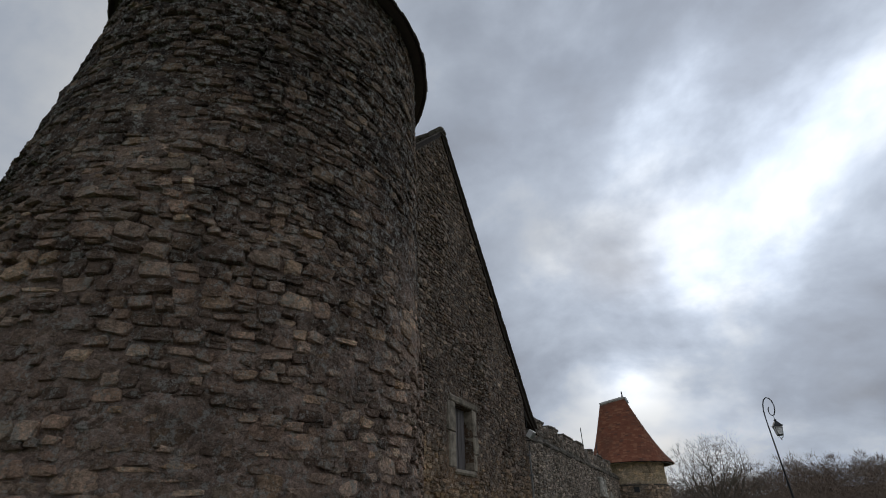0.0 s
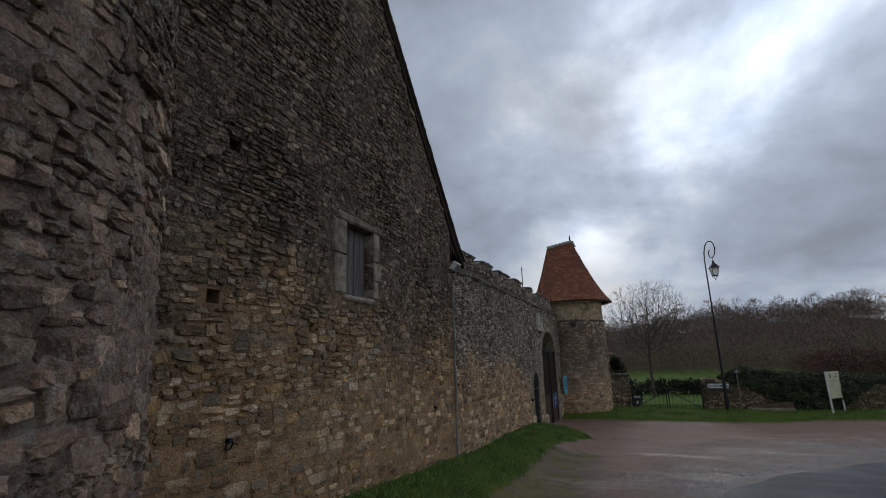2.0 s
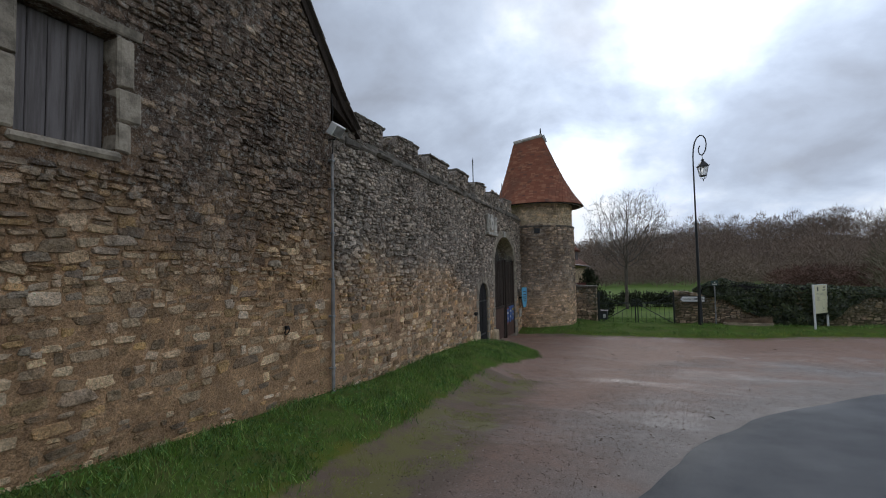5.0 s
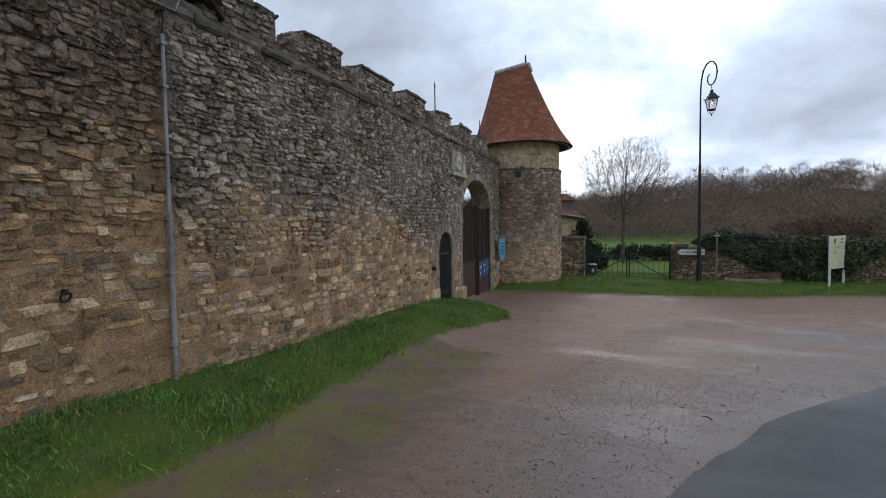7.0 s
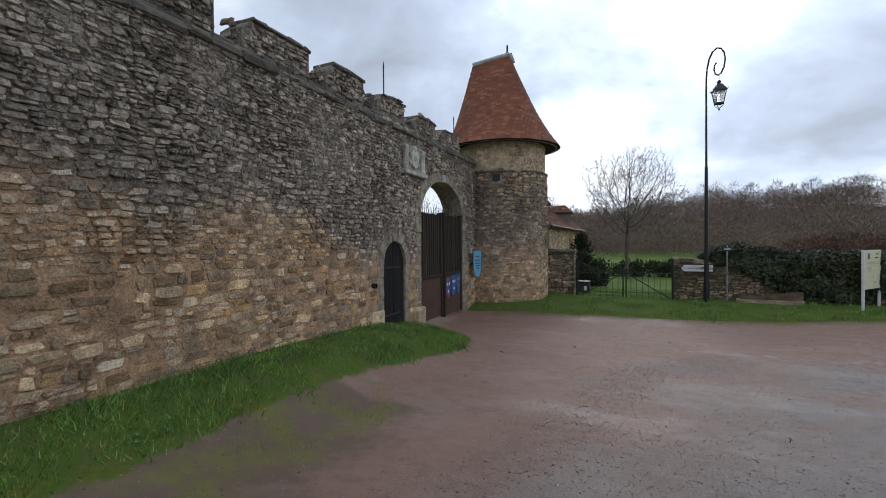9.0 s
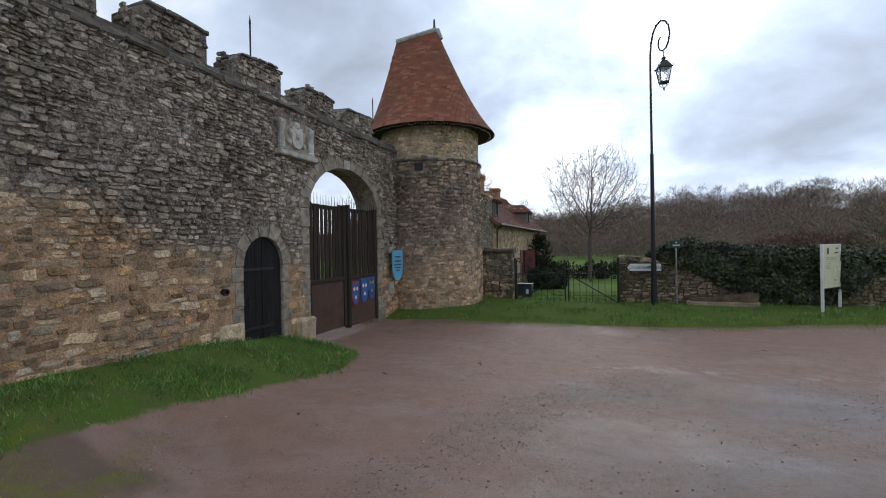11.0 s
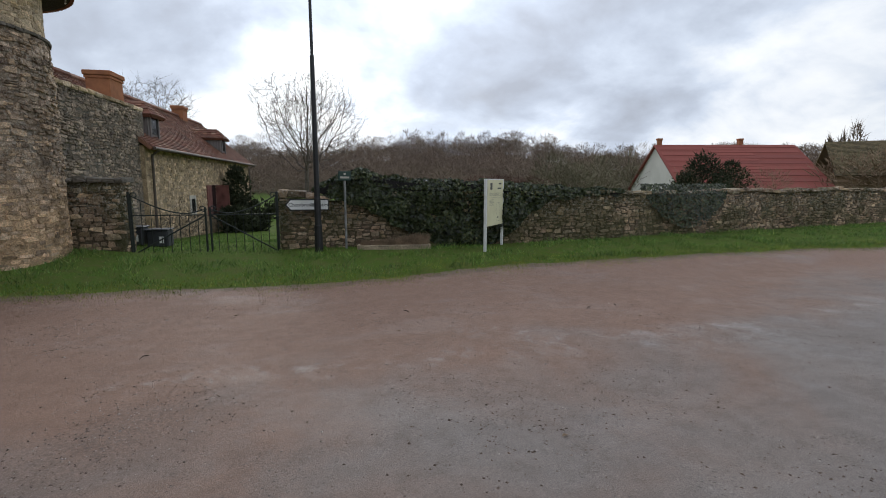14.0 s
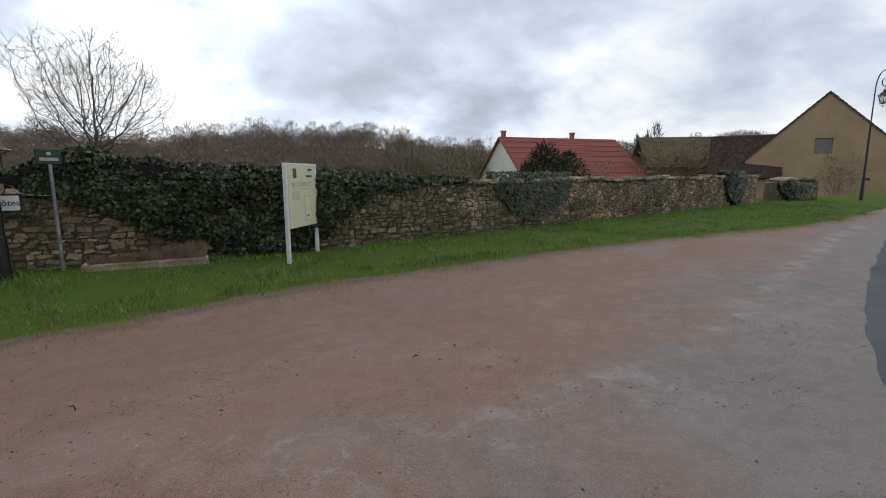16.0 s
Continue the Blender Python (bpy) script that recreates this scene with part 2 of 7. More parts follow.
M_IRON = plain("black_painted_iron", (0.014, 0.015, 0.016), 0.45, 0.3, 8, 0.08)
M_GREENIRON = plain("dark_green_iron", (0.016, 0.022, 0.018), 0.55, 0.3, 8, 0.1)
M_GALV = plain("galvanised_steel", (0.36, 0.365, 0.36), 0.5, 0.3, 5, 0.05, 0.5)
M_GREYPLASTIC = plain("grey_plastic_conduit", (0.34, 0.33, 0.32), 0.6, 0.3, 3, 0.05)
M_WHITE = plain("white_enamel", (0.78, 0.78, 0.76), 0.4, 0.12, 4, 0.03, dark=(0.68, 0.68, 0.66))
M_BLACKINK = plain("black_ink", (0.02, 0.02, 0.022), 0.5, 0.1, 4, 0.0)
M_CREAM = plain("cream_printed_panel", (0.74, 0.71, 0.48), 0.45, 0.1, 3, 0.03, dark=(0.68, 0.64, 0.42))
M_PANELINK = plain("faded_print", (0.40, 0.38, 0.26), 0.5, 0.1, 4, 0.0)
M_PANELDARK = plain("dark_print", (0.10, 0.095, 0.08), 0.5, 0.1, 4, 0.0)
M_SKYBLUE = plain("light_blue_painted_board", (0.12, 0.42, 0.66), 0.5, 0.25, 6, 0.05, dark=(0.16, 0.46, 0.66))
M_BLUE = plain("blue_painted_shield", (0.05, 0.13, 0.36), 0.5, 0.25, 6, 0.05)
M_RED = plain("red_painted_border", (0.33, 0.05, 0.05), 0.5, 0.25, 6, 0.05)
M_YELLOW = plain("yellow_paint", (0.55, 0.40, 0.06), 0.5, 0.2, 6, 0.05)
M_SIGNGREEN = plain("green_enamel", (0.013, 0.045, 0.035), 0.4, 0.15, 6, 0.03)
M_BARK = plain("grey_brown_bark", (0.135, 0.115, 0.095), 0.95, 0.5, 5, 0.5, dark=(0.075, 0.062, 0.05))
M_TWIG = plain("bare_twigs", (0.115, 0.095, 0.078), 0.95, 0.4, 2, 0.2)
M_WOODS = plain("bare_woodland", (0.215, 0.16, 0.12), 1.0, 0.6, 0.05, 0.0, dark=(0.14, 0.106, 0.08), fine=0.6)
M_SCRUB = plain("reddish_scrub", (0.15, 0.085, 0.065), 1.0, 0.5, 0.2, 0.0, fine=2)
M_LIGHTWOODS = plain("pale_willow_twigs", (0.20, 0.175, 0.115), 1.0, 0.5, 0.2, 0.0, fine=2)
M_CONIFER = plain("dark_conifer", (0.042, 0.050, 0.026), 0.9, 0.6, 0.8, 0.0, fine=5)
M_DRY = plain("dry_brown_stems", (0.30, 0.21, 0.14), 0.95, 0.5, 5, 0.2)
M_RENDER = plain("ochre_lime_render", (0.42, 0.295, 0.185), 0.95, 0.3, 0.35, 0.1, dark=(0.33, 0.23, 0.14), fine=4)
M_WHITEWALL = plain("white_house_render", (0.66, 0.64, 0.60), 0.9, 0.15, 0.5, 0.05, dark=(0.58, 0.56, 0.52))
M_BRICK = plain("orange_brick", (0.36, 0.15, 0.075), 0.9, 0.4, 3, 0.3, dark=(0.26, 0.11, 0.06))
M_GLASSDARK = plain("dark_window_glass", (0.02, 0.022, 0.025), 0.15, 0.1, 1, 0.0)
M_SHUTTER = plain("red_brown_shutter", (0.21, 0.085, 0.07), 0.7, 0.3, 3, 0.1)
M_BIN = plain("dark_grey_plastic", (0.035, 0.038, 0.045), 0.55, 0.2, 4, 0.03)
M_GUTTER = plain("brown_zinc_gutter", (0.10, 0.075, 0.06), 0.6, 0.3, 4, 0.05)


def lantern_glass():
    m, k = material("frosted_lantern_glass")
    k.surface((0.85, 0.87, 0.88), 0.4, None, 0.0, Transmission_Weight=0.75)
    return m


M_LANTERN = lantern_glass()


def tiles(name, stops, moss=0.25):
    m, k = material(name)
    p = k.pos()
    c = k.ramp(k.random(), stops)
    a, b = k.noise(1.1, 5, 0.6, p), k.noise(30, 5, 0.7, p)
    c = k.mix(k.math("MULTIPLY", k.step(a, 0.45, 0.7), moss), c, (0.075, 0.062, 0.05))
    c = k.mix(1.0, c, k.math("ADD", 0.65, k.math("MULTIPLY", b, 0.7)), "MULTIPLY")
    k.surface(c, 0.85, k.bump(b, 0.4, 0.008))
    return m


M_TILE = tiles("clay_tile", [(0, (0.20, 0.07, 0.04)), (0.3, (0.27, 0.10, 0.057)), (0.6, (0.22, 0.08, 0.046)), (0.85, (0.34, 0.15, 0.085)), (1, (0.14, 0.062, 0.045))], 0.3)
M_OLDTILE = tiles("old_brown_tile", [(0, (0.15, 0.062, 0.044)), (0.35, (0.24, 0.098, 0.064)), (0.65, (0.17, 0.082, 0.06)), (0.88, (0.29, 0.14, 0.09)), (1, (0.36, 0.23, 0.165))], 0.5)
M_REDTILE = tiles("new_red_tile", [(0, (0.26, 0.075, 0.06)), (0.5, (0.30, 0.09, 0.072)), (1, (0.24, 0.075, 0.062))], 0.1)
M_MOSSTILE = tiles("mossy_brown_tile", [(0, (0.10, 0.082, 0.045)), (0.5, (0.16, 0.13, 0.07)), (1, (0.20, 0.15, 0.085))], 0.4)
M_SLATE = tiles("dark_stone_slate", [(0, (0.075, 0.062, 0.052)), (0.5, (0.11, 0.09, 0.075)), (1, (0.14, 0.115, 0.092))], 0.4)
M_DARKTILE = tiles("dark_brown_tile", [(0, (0.040, 0.027, 0.022)), (0.5, (0.062, 0.040, 0.031)), (1, (0.085, 0.056, 0.043))], 0.3)
M_MORTARWHITE = plain("white_ridge_mortar", (0.55, 0.52, 0.47), 0.95, 0.4, 8, 0.4)


def leaves(name, stops, rough=0.55):
    m, k = material(name)
    c = k.ramp(k.random(), stops)
    c = k.mix(1.0, c, k.step(k.noise(2.2, 6, 0.7, k.pos()), 0.3, 0.7, 0.55, 1.45), "MULTIPLY")
    k.surface(c, rough)
    return m


M_IVY = leaves("ivy_leaf", [(0, (0.012, 0.018, 0.007)), (0.5, (0.032, 0.046, 0.015)), (0.85, (0.055, 0.070, 0.024)), (1, (0.12, 0.12, 0.05))], 0.33)
M_GRASSBLADE = leaves("grass_blade", [(0, (0.05, 0.125, 0.02)), (0.5, (0.115, 0.22, 0.034)), (0.85, (0.19, 0.30, 0.05)), (1, (0.31, 0.33, 0.10))], 0.6)
M_WEED = leaves("clover_leaf", [(0, (0.035, 0.095, 0.02)), (0.6, (0.07, 0.16, 0.03)), (1, (0.13, 0.23, 0.05))], 0.65)
M_YELLOWGRASS = leaves("pale_mossy_grass", [(0, (0.15, 0.20, 0.022)), (0.6, (0.22, 0.26, 0.032)), (1, (0.30, 0.28, 0.075))], 0.7)


def ground_material():
    """Red and grey gravel, damp in places with sheen painted pale along the ruts, with turf where the attribute says
    so, and field and wood floor far off.
    """
    m, k = material("ground_surface")
    p = k.pos()
    turf = k.n("ShaderNodeAttribute", attr="turf").outputs["Fac"]
    grey = k.n("ShaderNodeAttribute", attr="grey").outputs["Fac"]
    wild = k.n("ShaderNodeAttribute", attr="wild").outputs["Fac"]
    moss = k.n("ShaderNodeAttribute", attr="moss").outputs["Fac"]
    n1, n2, n3, n4 = k.noise(0.5, 6, 0.6, p, 0.4), k.noise(4.5, 6, 0.65, p), k.noise(45, 5, 0.7, p), k.noise(150, 3, 0.7, p)
    g = k.step(k.math("ADD", grey, k.math("MULTIPLY", k.math("SUBTRACT", n1, 0.5), 1.1)), 0.25, 0.8)
    gravel = k.mix(g, (0.262, 0.156, 0.108), (0.222, 0.188, 0.166))
    gravel = k.mix(k.step(n2, 0.38, 0.68), gravel, k.mix(1.0, gravel, (0.84, 0.81, 0.79), "MULTIPLY"))
    pebble = k.step(n3, 0.56, 0.68)
    gravel = k.mix(k.math("MULTIPLY", pebble, 0.4), gravel, (0.34, 0.28, 0.24))
    gravel = k.mix(k.math("MULTIPLY", k.step(k.noise(70, 5, 0.7, p), 0.58, 0.68), 0.55), gravel, (0.10, 0.072, 0.058))
    gravel = k.mix(1.0, gravel, k.step(n4, 0.25, 0.75, 0.55, 1.45), "MULTIPLY")
    grit = k.step(k.noise(1.1, 5, 0.65, p, 0.6), 0.47, 0.62)
    gravel = k.mix(k.math("MULTIPLY", grit, k.step(k.noise(38, 4, 0.75, p), 0.57, 0.63, 0.0, 0.8)), gravel, (0.06, 0.048, 0.042))
    gravel = k.mix(k.math("MULTIPLY", grit, k.step(k.noise(52, 4, 0.75, p, 0.3), 0.61, 0.66, 0.0, 0.7)), gravel, (0.40, 0.35, 0.31))
    streak = k.step(k.noise(0.9, 7, 0.7, k.scaled(p, (0.6, 1.1, 1)), 0.2), 0.50, 0.68)
    gravel = k.mix(k.math("MULTIPLY", streak, 0.14), gravel, (0.42, 0.38, 0.345))
    wet = k.step(k.noise(0.5, 8, 0.72, k.scaled(p, (0.6, 1.1, 1)), 0.25), 0.50, 0.66)
    gravel = k.mix(k.math("MULTIPLY", wet, 0.4), gravel, k.mix(1.0, gravel, (0.72, 0.70, 0.70), "MULTIPLY"))
    loose = k.n("ShaderNodeAttribute", attr="loose").outputs["Fac"]
    chips = k.math("MULTIPLY", loose, k.step(k.noise(48, 4, 0.75, p), 0.40, 0.64, 0.0, 0.6))
    gravel = k.mix(chips, gravel, (0.105, 0.074, 0.058))
    rut = k.n("ShaderNodeAttribute", attr="rut").outputs["Fac"]
    seep_sheen = k.math("MULTIPLY", rut, k.step(k.noise(1.6, 7, 0.7, p, 0.6), 0.44, 0.58))
    wet = k.math("MAXIMUM", wet, seep_sheen)
    # reflected sky on the wet ruts, painted as a paler gravel colour
    gravel = k.mix(k.math("MULTIPLY", seep_sheen, k.step(k.noise(5, 6, 0.7, p, 0.5), 0.48, 0.58, 0.0, 0.5)), gravel, (0.34, 0.305, 0.275))
    soil = k.mix(k.step(n2, 0.4, 0.65), (0.085, 0.135, 0.026), (0.11, 0.125, 0.04))
    lawn = k.mix(k.step(n1, 0.38, 0.66), (0.075, 0.125, 0.024), (0.11, 0.155, 0.034))
    soil = k.mix(wild, soil, lawn)
    edge = k.step(k.math("ADD", turf, k.math("MULTIPLY", k.math("SUBTRACT", k.noise(2.2, 6, 0.7, p), 0.5), 0.9)), 0.4, 0.6)
    c = k.mix(edge, gravel, soil)
    dirt = k.step(k.math("ADD", k.math("ADD", moss, k.math("MULTIPLY", k.math("SUBTRACT", n1, 0.5), 1.2)), k.math("MULTIPLY", k.math("SUBTRACT", n2, 0.5), 0.9)), 0.2, 0.95)
    c = k.mix(k.math("MULTIPLY", dirt, 0.75), c, k.mix(edge, (0.115, 0.082, 0.055), soil))
    mossy = k.step(k.math("ADD", moss, k.math("MULTIPLY", k.math("SUBTRACT", k.noise(1.7, 7, 0.7, p), 0.5), 2.8)), 0.75, 1.25)
    c = k.mix(k.math("MULTIPLY", mossy, 0.7), c, (0.16, 0.155, 0.03))
    far = k.n("ShaderNodeAttribute", attr="wood").outputs["Fac"]
    c = k.mix(far, c, k.mix(k.noise(0.05, 4, 0.6, p), (0.10, 0.077, 0.06), (0.065, 0.053, 0.04)))
    rough = k.math("SUBTRACT", k.math("SUBTRACT", 0.76, k.math("MULTIPLY", edge, -0.14)), k.math("MULTIPLY", k.math("MULTIPLY", wet, k.math("SUBTRACT", 1.0, edge)), 0.27))
    h = k.math("ADD", k.math("MULTIPLY", n3, 0.7), k.math("ADD", n4, k.math("MULTIPLY", n2, 1.5)))
    k.surface(c, rough, k.bump(h, 0.45, 0.015), Specular_IOR_Level=k.math("SUBTRACT", 0.44, k.math("MULTIPLY", edge, 0.42)))
    return m


def asphalt_material():
    m, k = material("damp_asphalt")
    p = k.pos()
    a, b, d = k.noise(0.6, 6, 0.6, p), k.noise(60, 4, 0.7, p), k.noise(220, 3, 0.7, p)
    c = k.mix(k.step(a, 0.35, 0.7), (0.082, 0.085, 0.092), (0.064, 0.068, 0.075))
    c = k.mix(1.0, c, k.math("ADD", 0.6, k.math("MULTIPLY", d, 0.8)), "MULTIPLY")
    c = k.mix(k.step(b, 0.6, 0.72, 0.0, 0.5), c, (0.19, 0.175, 0.16))
    k.surface(c, k.step(a, 0.3, 0.7, 0.62, 0.82), k.bump(k.math("ADD", b, d), 0.4, 0.008))
    return m


M_GROUND, M_ASPHALT = ground_material(), asphalt_material()


# ---- geometry helpers ----
from mathutils.geometry import tessellate_polygon


def mesh_of(name, verts, faces, mat, smooth=False):
    me = bpy.data.meshes.new(name)
    me.from_pydata([tuple(v) for v in verts], [], [tuple(f) for f in faces])
    if mat:
        me.materials.append(mat)
    if smooth:
        me.shade_smooth()
    me.update()
    return me


def thing(name, label, category, group="", at=(0, 0, 0), rz=0, kind=""):
    """An empty at the base of a thing."""
    ob = new(name)
    ob.matrix_basis = pose(*at, 0, 0, rz)
    return tagged(ob, label, category, group, kind)


def part(name, geo, mat, parent=None, label="", smooth=False, kind=""):
    ob = new(name, mesh_of(name, geo[0], geo[1], mat, smooth))
    if parent is not None:
        ob.parent = parent
    return tagged(ob, label, kind=kind)


def join(*geos):
    vs, fs = [], []
    for v, f in geos:
        n = len(vs)
        vs.extend(v)
        fs.extend([tuple(i + n for i in q) for q in f])
    return vs, fs


def moved(geo, m):
    return [tuple(m @ Vector(v)) for v in geo[0]], geo[1]


def slab(x0, x1, y0, y1, z0, z1, b=0.0):
    """A box, its edges chamfered by b."""
    bm = bmesh.new()
    bmesh.ops.create_cube(bm, size=1)
    for v in bm.verts:
        v.co = Vector((x0 + (v.co.x + 0.5) * (x1 - x0), y0 + (v.co.y + 0.5) * (y1 - y0), z0 + (v.co.z + 0.5) * (z1 - z0)))
    if b:
        bmesh.ops.bevel(bm, geom=bm.edges[:], offset=b, segments=1, affect="EDGES")
    bm.verts.index_update()
    geo = [tuple(v.co) for v in bm.verts], [tuple(v.index for v in f.verts) for f in bm.faces]
    bm.free()
    return geo


def rough_slab(x0, x1, y0, y1, z0, z1, jit, rng, b=0.02):
    v, f = slab(x0, x1, y0, y1, z0, z1, b)
    return [(a + rng.uniform(-jit, jit), c + rng.uniform(-jit, jit), d + rng.uniform(-jit, jit)) for a, c, d in v], f


def tube(path, radii, n=6, cap=True):
    """A round bar along a path."""
    vs, fs = [], []
    path = [Vector(p) for p in path]
    if not isinstance(radii, (list, tuple)):
        radii = [radii] * len(path)
    ref = None
    for i, p in enumerate(path):
        d = (path[min(i + 1, len(path) - 1)] - path[max(i - 1, 0)]).normalized()
        a = ref if ref is not None else (Vector((1, 0, 0)) if abs(d.x) < 0.9 else Vector((0, 1, 0)))
        a = (a - d * a.dot(d)).normalized()
        ref = a
        c = d.cross(a)
        for j in range(n):
            t = 2 * math.pi * j / n
            vs.append(tuple(p + (a * math.cos(t) + c * math.sin(t)) * radii[i]))
    for i in range(len(path) - 1):
        for j in range(n):
            k = (j + 1) % n
            fs.append((i * n + j, i * n + k, (i + 1) * n + k, (i + 1) * n + j))
    if cap:
        fs.append(tuple(range(n - 1, -1, -1)))
        fs.append(tuple((len(path) - 1) * n + j for j in range(n)))
    return vs, fs


def turned(profile, n=16, at=(0, 0, 0)):
    """A lathe-turned shape from (radius, z) pairs."""
    vs, fs = [], []
    for r, z in profile:
        for j in range(n):
            t = 2 * math.pi * j / n
            vs.append((at[0] + r * math.cos(t), at[1] + r * math.sin(t), at[2] + z))
    for i in range(len(profile) - 1):
        for j in range(n):
            k = (j + 1) % n
            fs.append((i * n + j, i * n + k, (i + 1) * n + k, (i + 1) * n + j))
    fs.append(tuple(range(n - 1, -1, -1)))
    fs.append(tuple((len(profile) - 1) * n + j for j in range(n)))
    return vs, fs


def plate(outline, holes, d0, d1, axis="x"):
    """A flat outline (a, b) with holes, given depth from d0 to d1 along an axis; a, b are the other two axes in order."""
    loops = [outline] + list(holes)
    put = {"x": lambda a, b, d: (d, a, b), "y": lambda a, b, d: (a, d, b), "z": lambda a, b, d: (a, b, d)}[axis]
    tris = tessellate_polygon([[Vector((a, b, 0)) for a, b in l] for l in loops])
    flat = [p for l in loops for p in l]
    n = len(flat)
    vs = [put(a, b, d0) for a, b in flat] + [put(a, b, d1) for a, b in flat]
    fs = [tuple(t) for t in tris] + [tuple(i + n for i in reversed(t)) for t in tris]
    base = 0
    for l in loops:
        for i in range(len(l)):
            j = (i + 1) % len(l)
            fs.append((base + i, base + j, base + j + n, base + i + n))
        base += len(l)
    return vs, fs


def fixed(ob):
    """Turns all faces of a closed shape outwards."""
    bm = bmesh.new()
    bm.from_mesh(ob.data)
    bmesh.ops.recalc_face_normals(bm, faces=bm.faces[:])
    bm.to_mesh(ob.data)
    bm.free()
    return ob


def interp(x, pts):
    return np.interp(x, [p[0] for p in pts], [p[1] for p in pts])


def sstep(x, a, b):
    t = np.clip((np.asarray(x, float) - a) / (b - a), 0, 1)
    return t * t * (3 - 2 * t)


# ---- ground ----
FALL = [(-80, 2.6), (0, 0.13), (12, -0.47), (16, -0.72), (20, -0.90), (24, -0.95), (25.5, -0.88), (28, -0.64), (30, -0.66), (35.5, -1.25), (50, -2.0), (100, -2.6), (170, -2.6), (2000, -2.6)]
ROAD_EDGE = [(-1.3, -60), (-1.3, -4), (-1.0, 4), (-0.4, 7.6), (0.18, 9.64), (0.75, 11.3), (1.34, 12.85), (1.72, 13.55), (2.52, 14.85), (3.4, 15.85), (4.64, 17.2), (7.2, 19.2), (10.3, 21.1), (12.05, 21.93), (14.9, 23.0), (18.5, 24.2), (26.0, 26.6), (42.0, 30.2), (70.0, 34.2)]
TURF_EDGE = [(-60, -2.35), (4, -2.35), (8.5, -2.4), (12, -2.38), (13.5, -2.45), (16.2, -2.58), (18.5, -2.3), (20.2, -2.05), (20.9, -2.15), (21.5, -2.55), (21.8, -3.6)]
VERGE_EDGE = [(-4.2, 25.2), (-3.5, 25.15), (-1.3, 25.4), (0.5, 25.65), (3, 25.5), (4, 25.75), (5.5, 26.05), (7.5, 26.5), (9.5, 26.7), (12.5, 27.1), (16.4, 27.4), (21.7, 27.5), (26, 28.0), (60, 35)]
WET_RUTS = [[(5.4, 22.8), (6.3, 22.3), (7.0, 22.1), (9.57, 22.46), (11.15, 22.76), (14.5, 23.96), (20.6, 25.85), (24.3, 26.8)], [(1.9, 21.6), (3.4, 21.75), (4.9, 21.83), (6.39, 22.06)], [(6.4, 21.7), (7.3, 21.75), (8.7, 21.75), (9.1, 22.2)]]
LOOSE_ARC = [[(2.6, 21.0), (1.3, 19.6), (0.7, 17.6), (0.3, 16.0), (-0.1, 14.0), (-0.4, 11.0)]]
RIDGE = [(-180, 0), (-100, 3), (-40, 12), (-12, 16.5), (4, 17.5), (9, 23), (16, 25), (21, 18), (27, 13), (35, 13), (60, 14), (80, 8), (120, 2), (180, 0)]


def wall_line(x):
    return 28.62 + 0.21 * np.maximum(np.asarray(x, float) - 7.4, 0)


def ground_z(x, y):
    x, y = np.asarray(x, float), np.asarray(y, float)
    w = wall_line(np.minimum(x, 34))
    yy = np.where(y < 24, y, np.where(y < w, 24 + (y - 24) * 4.5 / (w - 24), 28.5 + (y - w)))
    z = interp(yy, FALL)
    bank = interp(y, [(0, 0.31), (13, 0.31), (14.5, 0.38), (17, 0.51), (19, 0.51), (20.6, 0.38)]) * sstep(-x, 1.7, 3.6) * sstep(y, -40, 0) * (1 - sstep(y, 20.6, 22.2))
    z = z + bank + 0.16 * sstep(-x, 0.2, 2.5) * sstep(y, 24.6, 26.2) * (1 - sstep(y, 28, 33))
    z = z + 0.018 * np.sin(x * 1.7 + 0.6 * y) * np.sin(y * 1.1 - 0.4 * x)
    far = np.hypot(x, y - 20)
    az = np.degrees(np.arctan2(x, y - 15))
    z = z + interp(az, RIDGE) * sstep(far, 150, 330) * (1 + 0.12 * np.sin(az * 0.35) + 0.06 * np.sin(az * 1.1))
    return z


def off_line(x, y, lines):
    """Metres to the nearest of some lines."""
    best = np.full(np.shape(x), 1e6)
    for line in lines:
        for (ax, ay), (bx, by) in zip(line, line[1:]):
            f = np.clip(((x - ax) * (bx - ax) + (y - ay) * (by - ay)) / ((bx - ax) ** 2 + (by - ay) ** 2), 0, 1)
            best = np.minimum(best, np.hypot(x - ax - f * (bx - ax), y - ay - f * (by - ay)))
    return best


def road_side(x, y):
    """Metres to the road side of the asphalt's edge, about."""
    ex = interp(y, [(b, a) for a, b in ROAD_EDGE])
    return (np.asarray(x, float) - ex) * 0.72


